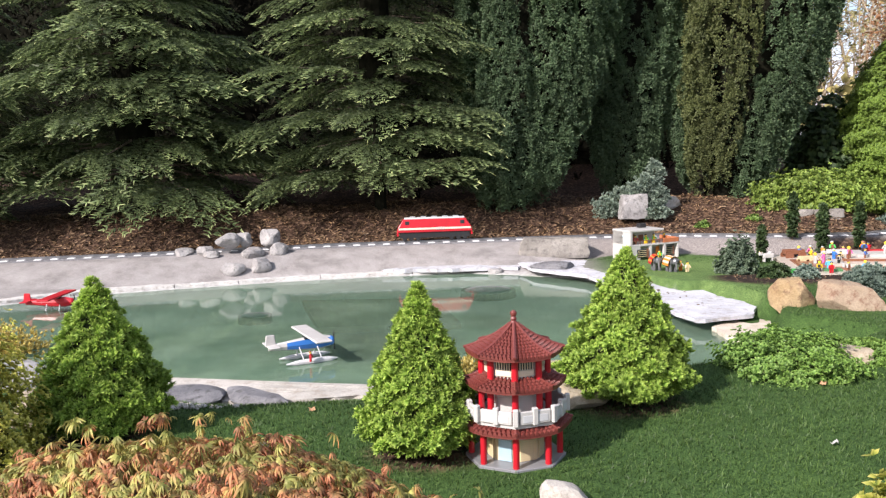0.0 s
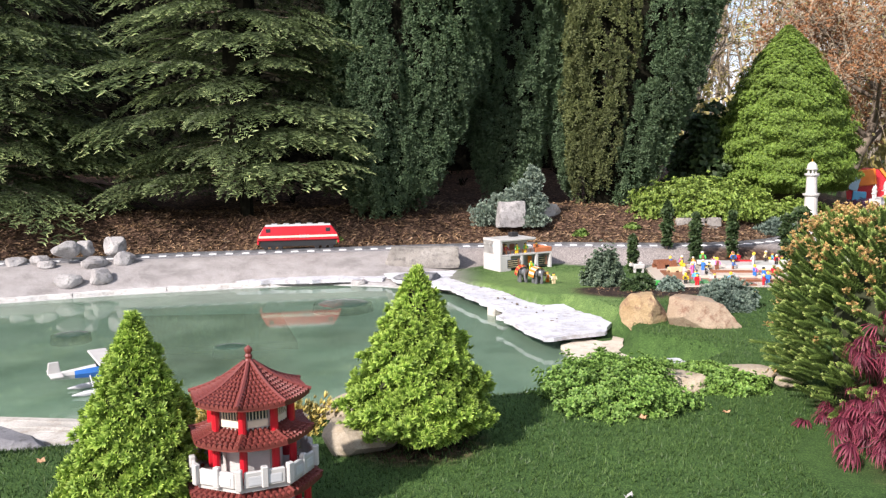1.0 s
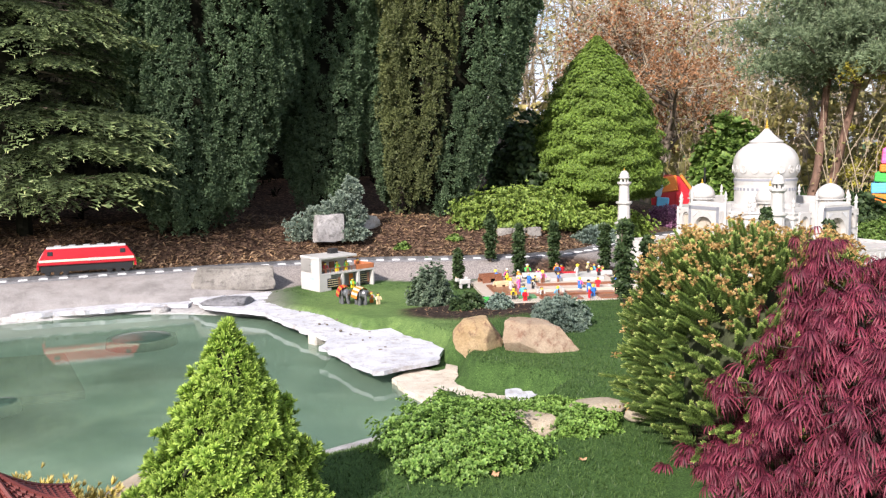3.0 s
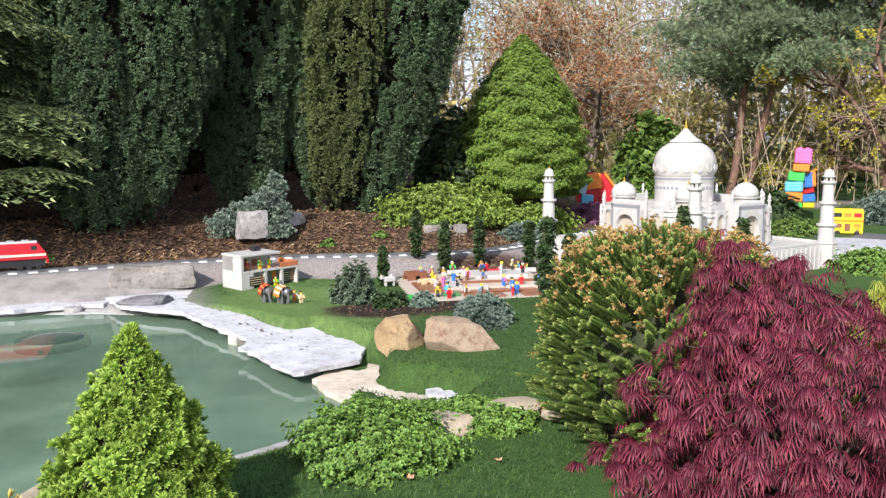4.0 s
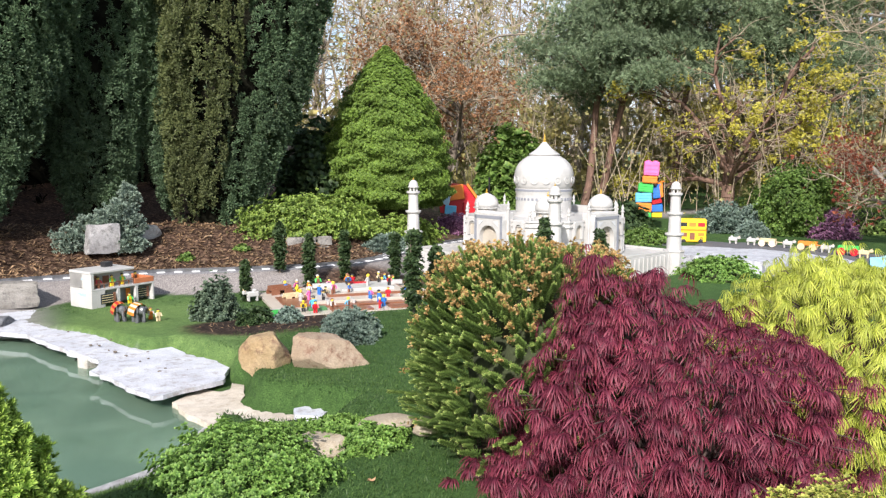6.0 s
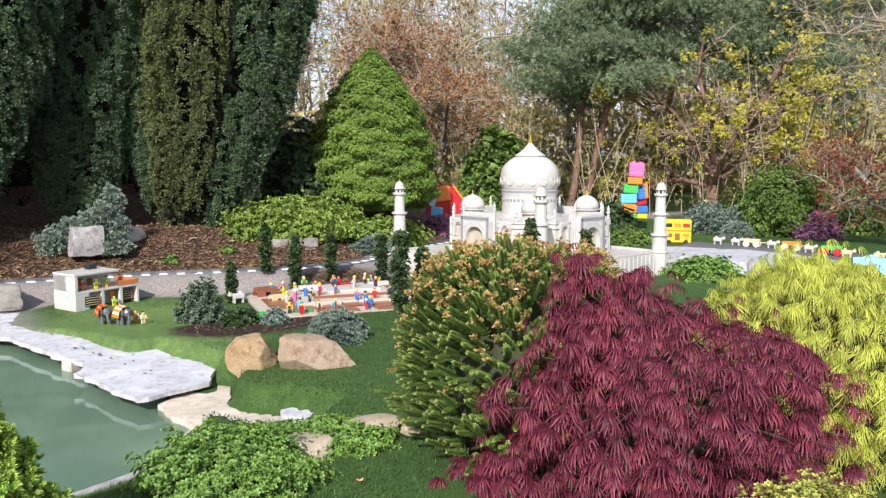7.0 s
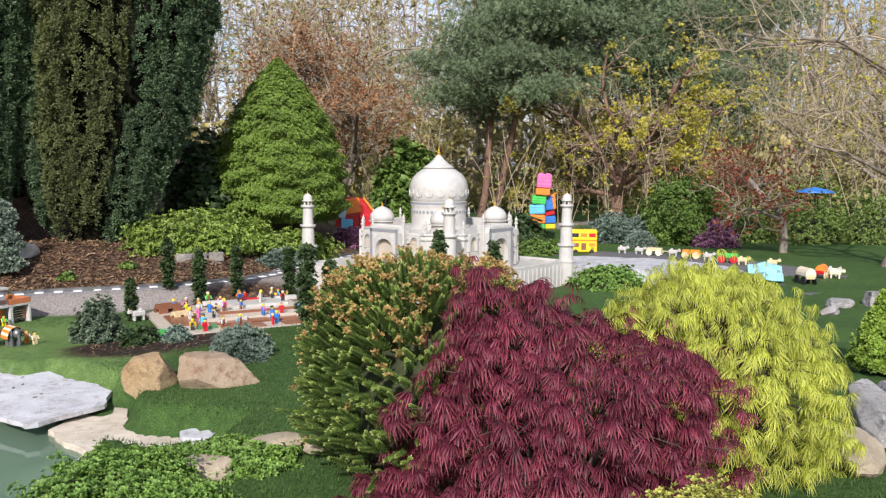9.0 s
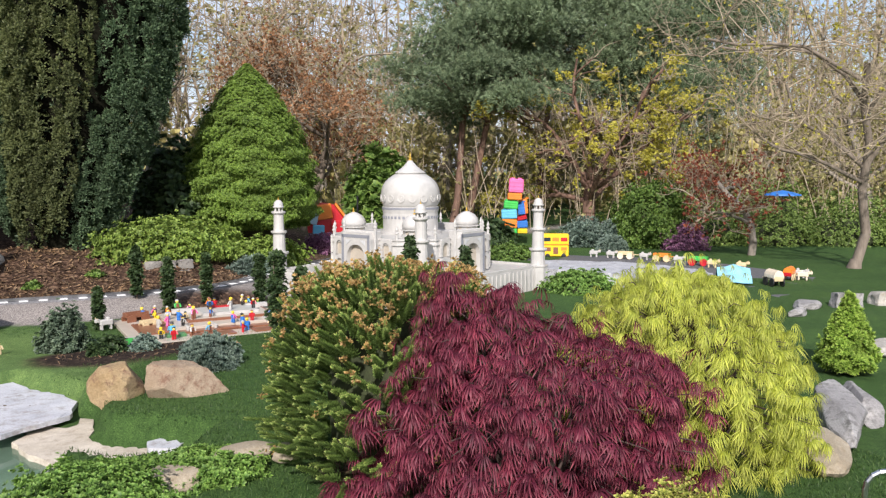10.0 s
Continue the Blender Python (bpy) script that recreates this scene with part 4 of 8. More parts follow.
def lace_maple(name, place, height, width, centre, material, boughs, per, leaf, label, seed, templates, pad=0.17, inner=(1000, 0.78, 500, 0.55), nod=0.2, loose=60, tip=0.3, mop=5, squash=1.0):
    """A weeping lace-leaf maple: many drooping boughs, each a pad of hanging leaves, with dark gaps under them."""
    r = np.random.default_rng(seed)
    t = thing(name, (*place, ground_at(*place)), 0, label, "shrub")
    grid = np.linspace(0, 1, 60)
    wall = width(grid)
    area = np.cumsum((wall + 0.05) * np.hypot(np.gradient(wall, grid), height))

    def spread(count, depth):
        u = np.interp(area[0] + (area[-1] - area[0]) * (np.arange(count) + r.uniform(0, 1, count)) / count, area, grid)
        a = (np.arange(count) * 2.39996 + r.uniform(-0.35, 0.35, count)) % (2 * math.pi)
        dx, dy = centre(u)
        w = width(u) * depth
        return u, a, np.stack([w * np.cos(a) + dx, w * np.sin(a) + dy, u * height * (0.45 + 0.55 * depth) + 0.03], 1)
    P, A, S, segs = [], [], [], []
    u, a, C = spread(boughs, 0.93)
    C = C + r.normal(size=C.shape) * 0.018
    reach = r.uniform(0.75, 1.25, boughs) * (1 - 0.35 * u)
    for i in range(boughs):
        heads = max(2, int(per * r.uniform(0.7, 1.3) * (1 - 0.3 * u[i])))
        out, side = np.array([math.cos(a[i]), math.sin(a[i]), 0]), np.array([-math.sin(a[i]), math.cos(a[i]), 0])
        p, q = r.uniform(-1.0, 0.7, heads) * pad * reach[i], r.uniform(-0.85, 0.85, heads) * pad * reach[i]
        drop = 0.12 * p + 1.7 * np.maximum(p, 0) ** 2 / pad + 0.6 * q * q / pad
        H = C[i] + out * p[:, None] + side * q[:, None] - np.array([0, 0, 1.0]) * drop[:, None] + r.normal(size=(heads, 3)) * 0.008
        # each head is a mop of leaves that hang from nearly one point
        P.append(np.repeat(H, mop, axis=0) + r.normal(size=(heads * mop, 3)) * leaf * 0.13)
        A.append(np.repeat(a[i] + 0.8 * q / pad, mop) + np.tile(np.linspace(-1.9, 1.9, mop), heads) + r.normal(size=heads * mop) * 0.3)
        S.append(np.repeat(leaf * r.uniform(0.8, 1.2, heads) * (1 - 0.15 * u[i]), mop) * r.uniform(0.75, 1.15, heads * mop))
        tip_ = C[i] + out * 0.25 * pad * reach[i] - np.array([0, 0, 0.045])
        mid = np.array([C[i][0] * 0.5, C[i][1] * 0.5, C[i][2] * 0.72 + 0.06])
        low = np.array([C[i][0] * 0.08, C[i][1] * 0.08, 0.0]) + r.normal(size=3) * 0.01
        k1 = low + (mid - low) * 0.5 + r.normal(size=3) * 0.02
        segs += [(low, k1, 0.009, 0.007), (k1, mid, 0.006, 0.004), (mid, C[i] - np.array([0, 0, 0.06]), 0.004, 0.002), (C[i] - np.array([0, 0, 0.06]), tip_ - np.array([0, 0, 0.02]), 0.002, 0.001)]
    for count, depth in ((inner[0], inner[1]), (inner[2], inner[3]), (loose, 1.05)):
        _, ai, Ci = spread(count, depth)
        P.append(Ci)
        A.append(ai + r.normal(size=count) * 0.7)
        S.append(leaf * r.uniform(0.6, 1.1, count))
    P, A, S = np.concatenate(P), np.concatenate(A), np.concatenate(S)
    P[:, 2] = np.maximum(P[:, 2], 0.02)
    P[:, 1] *= squash
    flat = np.array([1, squash, 1])
    segs = [(a_ * flat, b_ * flat, r0, r1) for a_, b_, r0, r1 in segs]
    crown("foliage", hang(templates, P, A, S, r, tip, nod), material, t)
    tagged(crown("stem_work", tubes(segs, 5), M_BARK_DARK, t), "thin bent stems", kind="stuff")
    return t


LEAVES_PURPLE = [lace_leaf(64 + k, 9, 0.031, 1.3, 0.40, 1.0) for k in range(8)]
LEAVES_LIGHT = [lace_leaf(164 + k, 9, 0.029, 1.35, 0.25, 1.1) for k in range(8)]
MAPLE_U = (0.0, 0.11, 0.23, 0.34, 0.48, 0.61, 0.69, 0.78, 0.89, 1.0)
MAPLE_W = (0.50, 0.54, 0.575, 0.59, 0.60, 0.55, 0.44, 0.32, 0.18, 0.06)
MAPLE_C = (-0.20, -0.18, -0.02, 0.03, 0.05, 0.07, 0.02, -0.06, -0.17, -0.27)


def purple_centre(u):
    c, back = np.interp(u, MAPLE_U, MAPLE_C), 0.10 * u
    return 0.754 * c + 0.658 * back, -0.658 * c + 0.754 * back


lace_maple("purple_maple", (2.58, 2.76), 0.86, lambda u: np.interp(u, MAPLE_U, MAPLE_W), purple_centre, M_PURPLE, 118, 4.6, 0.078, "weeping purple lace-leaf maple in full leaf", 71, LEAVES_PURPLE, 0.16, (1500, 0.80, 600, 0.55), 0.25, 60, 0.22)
lace_maple("green_maple", (3.50, 2.80), 0.83, lambda u: 0.545 * np.sqrt(np.clip(1.0 - u ** 2.4, 0, 1)) * (0.88 + 0.12 * np.clip(u * 2.5, 0, 1)), lambda u: (0.0 * u, 0.04 * u), M_LACE, 175, 5, 0.062, "weeping yellow-green lace-leaf maple beside the purple one", 72, LEAVES_LIGHT, 0.14, (1500, 0.85, 400, 0.6), 0.45, 160, 0.3, 4)
STAR = tri_template(*maple_leaf(5, 0.16, 63, 0.22))
LEAVES_RUST = [lace_leaf(264 + k, 6, 0.075, 1.4, 0.25, 1.0) for k in range(8)]
lace_maple("orange_maple", (-0.60, 0.66), 0.66, lambda u: 0.75 * np.sqrt(np.clip(1.0 - u ** 2.6, 0, 1)), lambda u: (0 * u, 0 * u), M_RUST, 900, 5, 0.026, "low orange and green maple with young leaves", 73, LEAVES_RUST, 0.06, (7500, 0.94, 1500, 0.85), 0.3, 60, 0.35, 4, 0.64)

# dwarf fir with orange buds
def brush_template(seed):
    """A bottle-brush shoot: short needles all along a stem that points along +z."""
    r = np.random.default_rng(seed)
    V, F, T = [], [], []
    for i in range(84):
        h = i / 83
        a = i * 2.4 + r.uniform(-0.3, 0.3)
        d = np.array([math.cos(a), math.sin(a), 0.55 + 0.9 * h ** 2])
        d /= np.linalg.norm(d)
        s = np.cross(d, [0, 0, 1.0])
        s /= np.linalg.norm(s)
        p, l, o = np.array([0, 0, h * 0.9]), 0.165 * (1 - 0.3 * h) * r.uniform(0.85, 1.15), len(V)
        V += [p - s * 0.026, p + s * 0.026, p + d * l * 0.75 + s * 0.022, p + d * l]
        T += [0.05 + 0.2 * h, 0.05 + 0.2 * h, 0.25 + 0.4 * h ** 3, 0.4 + 0.6 * h ** 3]
        F.append([o, o + 1, o + 2, o + 3])
    return np.array(V), np.array(F), np.array(T)


def bud_fir(place, radius, height, count, seed):
    r = np.random.default_rng(seed)
    t = thing("bud_fir", (*place, ground_at(*place)), 0, "dense dark green dwarf fir tipped with orange buds", "shrub")
    u, a = r.uniform(0, 1, count) ** 0.85, r.uniform(0, 2 * math.pi, count)
    f = np.sqrt(np.clip(1.0 - np.abs(u * 1.18 - 0.28) ** 3.2, 0, 1)) * (1 + 0.06 * np.sin(a * 5 + u * 9) + 0.05 * np.sin(a * 9 - u * 17))
    low = r.uniform(0.78, 1.0, count)
    rad = radius * f * low
    z = 0.06 + u * (height - 0.14)
    # the flat top is filled with upright shoots
    top = r.uniform(0, 1, count) < 0.2
    rad = np.where(top, radius * 0.75 * np.sqrt(r.uniform(0, 1, count)), rad)
    z = np.where(top, height * (0.97 - 0.22 * (rad / radius) ** 2) - 0.10 * r.uniform(0.3, 1, count), z)
    out = np.stack([np.cos(a), np.sin(a), 0 * a], 1)
    P = np.stack([rad * out[:, 0], rad * out[:, 1], z], 1)
    lift = np.where(top, 1.6, 0.35 + 0.7 * u ** 2)
    D = out * np.where(top, 0.5, 1.0)[:, None] + np.array([0, 0, 1.0]) * lift[:, None] + r.normal(size=P.shape) * 0.2
    D /= np.linalg.norm(D, axis=1, keepdims=True)
    S = r.uniform(0.10, 0.15, count)
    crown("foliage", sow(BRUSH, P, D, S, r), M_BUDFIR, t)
    tip = P + D * S[:, None] * 0.93
    pick = r.uniform(0, 1, count) < np.clip((tip[:, 2] / height - 0.45) * 0.95, 0.02, 0.5)
    tip = np.repeat(tip[pick], 8, axis=0)
    tip = tip + r.normal(size=tip.shape) * 0.009
    crown("bud_growth", sow(TUFT_BROAD, tip, r.normal(size=tip.shape) + np.array([0, 0, 1.0]), r.uniform(0.009, 0.017, len(tip)), r), M_BUD, t, "orange-brown buds")
    # dark hull shows between the shoots in place of inner shade
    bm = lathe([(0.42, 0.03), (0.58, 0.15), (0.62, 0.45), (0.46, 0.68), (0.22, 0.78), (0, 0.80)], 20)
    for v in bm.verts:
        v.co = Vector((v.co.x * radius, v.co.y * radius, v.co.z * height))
    part("inner_shade", bm, M_LIME_CORE, t, "dark hull standing in for inner shade")


BRUSH = brush_template(66)
bud_fir((2.46, 3.46), 0.45, 0.83, 1750, 81)

# low leafy ground cover with flat stones in it
for place, size, cnt, sd in (((1.27, 3.63), (0.31, 0.34, 0.16), 4000, 91), ((1.42, 3.98), (0.20, 0.16, 0.06), 1000, 92), ((1.80, 3.74), (0.20, 0.12, 0.08), 1200, 93), ((1.74, 4.00), (0.22, 0.09, 0.05), 800, 94)):
    mound("leafy_cover", place, size, M_IVY, int(cnt * 1.4), 0.019, "low mint-green leafy ground cover on the turf", TUFT_BROAD, sd, "ground cover", True, 0.7, 0.13, low=-0.05, group="leafy covers")

mound("variegated_bush", (2.36, 1.93), (0.34, 0.26, 0.37), M_VARIEG, 6000, 0.014, "yellow and green variegated bush under the maples", TUFT_BROAD, 95, lumps=0.05, fill=0.88, group="variegated bushes")
mound("variegated_bush", (1.13, 1.72), (0.22, 0.2, 0.24), M_VARIEG, 1500, 0.032, "yellow and green variegated bush on the turf", TUFT_BROAD, 96, group="variegated bushes")
mound("variegated_bush", (-2.06, 2.14), (0.29, 0.3, 0.57), M_GOLDLEAF, 6500, 0.019, "yellow variegated bush at the pond's end", TUFT_BROAD, 97, group="variegated bushes")
mound("straw_juniper", (-0.26, 3.28), (0.32, 0.16, 0.15), M_STRAW, 2600, 0.034, "straw-yellow juniper on the water's edge", TUFT_UP, 98, core=False, fill=0.35, lumps=0.2)
mound("straw_juniper", (-3.62, 4.60), (0.36, 0.20, 0.16), M_STRAW, 1800, 0.036, "straw-yellow feathery juniper at the pond's end", TUFT_UP, 99, core=False, fill=0.3, lumps=0.25)
mound("dwarf_blue_spruce", (2.47, 5.68), (0.165, 0.15, 0.17), M_BLUE, 3600, 0.030, "low blue-grey spruce behind the boulders", TUFT, 101)
M_GREYLEAF = leafy("grey_green_leaves", (0.03, 0.05, 0.03), (0.10, 0.15, 0.10), (0.24, 0.31, 0.24), patch=5)
mound("grey_shrub", (1.87, 7.05), (0.155, 0.15, 0.28), M_GREYLEAF, 3000, 0.024, "grey-green rounded shrub in a mulch bed", TUFT_BROAD, 102, lumps=0.16)
for i, (x, y, s) in enumerate(((2.12, 6.72, 0.1), (2.32, 6.62, 0.09), (2.0, 6.6, 0.07), (2.6, 6.3, 0.07))):
    mound("small_herb", (x, y), (s, s, s * 1.1), M_BLUE if i % 2 else M_CYPRESS, 420, 0.028, "small grey-green plant in the mulch bed", TUFT_BROAD, 103 + i, group="small herbs")
def lobed_shrub(name, place, lobes, material, leaf, label, seed, template, category="shrub", dark=M_LIME_CORE):
    """A sprawling shrub of several uneven lobes, each (x, y, z, half-sizes, count), with drooping sprays."""
    r = np.random.default_rng(seed)
    t = thing(name, (*place, ground_at(*place)), 0, label, category)
    P, D, core = [], [], bmesh.new()
    for x, y, z, rx, ry, rz, n in lobes:
        v = r.normal(size=(n, 3))
        v /= np.linalg.norm(v, axis=1, keepdims=True)
        k = r.uniform(0.55, 1.0, n) * (1 + 0.22 * np.sin(v[:, 0] * 5 + v[:, 2] * 7 + seed) + 0.12 * np.sin(v[:, 1] * 11))
        P.append(v * k[:, None] * np.array([rx, ry, rz]) + np.array([x, y, z]))
        D.append(v + np.array([0, -0.2, 0.25]) + r.normal(size=v.shape) * 0.35)
        # a dark ball in each lobe stands in for shade
        ball(0.30, (x, y, z), (rx, ry, rz), core, 0, 10, 7)
    P, D = np.concatenate(P), np.concatenate(D)
    P[:, 2] = np.maximum(P[:, 2], 0.02)
    crown("foliage", sow(template, P, D, leaf * r.uniform(0.6, 1.25, len(P)), r), material, t)
    part("inner_shade_core", core, dark, t, "dark hull standing in for inner shade")
    return t


M_JUNIPER = leafy("silver_juniper_needles", (0.04, 0.066, 0.055), (0.19, 0.26, 0.225), (0.42, 0.51, 0.46), patch=7)
lobed_shrub("blue_juniper", (1.27, 9.62), ((-0.30, 0.02, 0.13, 0.16, 0.14, 0.13, 420), (-0.14, 0.06, 0.22, 0.14, 0.14, 0.13, 400), (0.04, 0.00, 0.31, 0.17, 0.16, 0.10, 520), (0.17, -0.04, 0.40, 0.13, 0.12, 0.11, 420), (0.27, 0.02, 0.53, 0.10, 0.09, 0.15, 360),
                                           (0.29, -0.04, 0.25, 0.12, 0.12, 0.16, 420), (0.25, -0.12, 0.06, 0.15, 0.12, 0.15, 480)), M_JUNIPER, 0.036, "sprawling blue-grey juniper arching over a pale stone", 110, TUFT)
mound("creeping_ivy", (3.5, 9.85), (0.75, 0.35, 0.36), M_CLIMBER, 4200, 0.045, "bright green leafy climber below the spruce", TUFT_BROAD, 112, "ground cover")
mound("creeping_ivy", (4.5, 9.95), (0.7, 0.3, 0.32), M_CLIMBER, 3400, 0.045, "bright green leafy climber along the railway", TUFT_BROAD, 113, "ground cover")
mound("blue_juniper", (4.35, 9.55), (0.22, 0.18, 0.16), M_BLUE, 500, 0.06, "tiny blue juniper by the railway", TUFT, 114)
for i, (x, y) in enumerate(((2.05, 9.35), (2.62, 9.4), (-0.7, 9.15))):
    mound("bright_weed", (x, y), (0.08, 0.07, 0.06), M_BUSH, 90, 0.04, "bright green weed on the mulch", TUFT_BROAD, 120 + i, core=False, fill=0.3, group="weeds")


def mini_cypress(place, h, w, seed):
    r = np.random.default_rng(seed)
    t = thing("mini_cypress", (*place, ground_at(*place) - 0.01), 0, "slim dark cypress sapling lining the toy garden", "sapling", "cypress row")
    k = int(520 * h / 0.5)
    u, a = r.uniform(0.08, 1, k), r.uniform(0, 2 * math.pi, k)
    rad = w * (0.45 + 0.75 * np.sin(u * math.pi) ** 0.5 + 0.25 * np.sin(u * 19 + seed)) * r.uniform(0.2, 1, k)
    pts = np.stack([rad * np.cos(a), rad * np.sin(a), u * h], 1)
    crown("crown", sow(TUFT_BROAD, pts, np.stack([np.cos(a), np.sin(a), 1.2 + 0 * a], 1), 0.035 * r.uniform(0.7, 1.3, k), r), M_CYPRESS, t)
    s, _, _ = wander(r, (0, 0, -0.03), (0, 0, 1), h * 0.95, 5, 0.008, 0.003, 0, 0.08)
    crown("stem", tubes(s, 5), M_BARK, t)


for i, (x, y, h, w) in enumerate(((2.28, 7.8, 0.36, 0.035), (2.8, 8.55, 0.5, 0.045), (3.0, 8.25, 0.52, 0.045), (3.4, 8.35, 0.5, 0.042), (3.92, 8.3, 0.5, 0.05),
                                 (3.28, 6.45, 0.66, 0.06), (3.62, 6.75, 0.5, 0.05), (3.8, 7.05, 0.46, 0.05), (4.6, 6.6, 0.7, 0.06), (5.2, 6.6, 0.55, 0.06), (4.9, 6.9, 0.45, 0.05))):
    mini_cypress((x, y), h, w, 130 + i)


# ---- far trees ----
def bare_tree(name, place, height, spread, seed, label, twig_mat, trunk_mat, leaf_mat=None, leaf_count=0, leaf_size=0.12, levels=4, trunk=0.16, fork=0.25, droop=0.0, template=TUFT_BROAD, kids=(5, 6, 6, 5), leaf_bias=0.0, twist=0.35, bole=0.5, lean=None):
    r = np.random.default_rng(seed)
    t = thing(name, (*place, ground_at(*place) - 0.1), 0, label, "tree")
    thick, thin, ends = [], [], []

    def grow(p, d, length, rad, level):
        segs, pts, d2 = wander(r, p, d, length, 5 if level < 2 else 4, rad, rad * 0.55, droop * level / 4, twist + 0.12 * level)
        (thick if level < 2 else thin).extend(segs)
        if level >= levels:
            ends.append(pts[-1])
            ends.append(pts[-3])
            return
        for k in range(kids[level]):
            f = r.uniform(0.35 if level else fork, 1.0)
            i = min(int(f * (len(pts) - 1)), len(pts) - 2)
            q = pts[i] + (pts[i + 1] - pts[i]) * r.uniform(0, 1)
            a = r.uniform(0, 2 * math.pi)
            e = d2 * 0.45 + np.array([math.cos(a), math.sin(a), r.uniform(0.0, 0.6)]) * (spread if level == 0 else 0.85)
            grow(q, e, length * r.uniform(0.5, 0.75), rad * r.uniform(0.36, 0.48), level + 1)
    up = np.array([r.normal() * 0.06, r.normal() * 0.06, 1.0])
    if lean:
        thick.append((np.zeros(3), np.array(lean) * 0.12 + np.array([0, 0, 0.2]), trunk * 1.7, trunk * 1.05))
        up = up + np.array(lean)
    grow(np.zeros(3), up, height * bole, trunk, 0)
    crown("trunk", tubes(thick, 7), trunk_mat, t)
    crown("twig_work", tubes(thin, 3), twig_mat, t)
    if leaf_mat and leaf_count:
        e = np.array(ends)
        pick = e[r.integers(0, len(e), leaf_count)]
        if leaf_bias:
            pick = pick[np.sin(pick[:, 0] * leaf_bias) + np.sin(pick[:, 2] * leaf_bias * 1.3 + 1) > -0.2]
        c = pick + r.normal(size=pick.shape) * leaf_size * 0.8
        crown("foliage", sow(template, c, r.normal(size=c.shape) + np.array([0, 0, 0.6]), leaf_size * r.uniform(0.6, 1.2, len(c)), r), leaf_mat, t)
    return t


TUFT_PINE = leaf_template(7, 0.9, 1.0, 0.13, 0.8, 0.0, 5)


def pine(name, place, height, seed, label, low=0.35, clumps=60, reach=1.4):
    """A pine: bare red stem, forked limbs and flat clouds of needles."""
    r = np.random.default_rng(seed)
    t = thing(name, (*place, ground_at(*place) - 0.1), 0, label, "tree")
    segs, pts, _ = wander(r, (0, 0, 0), (0.04, 0, 1), height, 9, 0.085, 0.02, 0, 0.22)
    limbs, P, D = list(segs), [], []
    for i in range(clumps):
        f = low + (1 - low) * r.uniform(0, 1) ** 0.9
        k = min(int(f * 9), 8)
        p = pts[k] + (pts[k + 1] - pts[k]) * (f * 9 - k)
        a, L = r.uniform(0, 2 * math.pi), reach * (1.25 - 0.75 * f) * r.uniform(0.5, 1.1)
        s, q, d = wander(r, p, (math.cos(a), math.sin(a), r.uniform(-0.1, 0.5)), L, 4, 0.03, 0.008, -0.1, 0.3)
        limbs += s
        for end, n_ in ((q[-1], 150), (q[3], 80), (q[2], 40)):
            o = r.normal(size=(n_, 3)) * np.array([0.25, 0.25, 0.085]) * reach / 1.4
            P.append(end + o)
            D.append(o * 2.0 + np.array([0, 0, 0.45]) + r.normal(size=(n_, 3)) * 0.15)
    P, D = np.concatenate(P), np.concatenate(D)
    crown("crown", sow(TUFT_PINE, P, D, 0.125 * r.uniform(0.6, 1.2, len(P)), r), M_PINE, t)
    crown("trunk", tubes(limbs, 6), M_BARK_RED, t)
    return t


pine("pine_tree", (10.4, 14.0), 6.2, 201, "tall pine with a red trunk beyond the white palace", 0.38, 48, 1.7)
pine("pine_tree", (10.62, 13.8), 5.6, 202, "leaning pine with a red trunk", 0.40, 60, 1.5)
pine("pine_tree", (15.4, 13.6), 6.2, 203, "broad dark pine behind the flowering tree", 0.34, 105, 2.3)
pine("pine_tree", (13.3, 14.7), 6.6, 204, "dark pine with its crown above the flowering tree", 0.45, 58, 1.9)


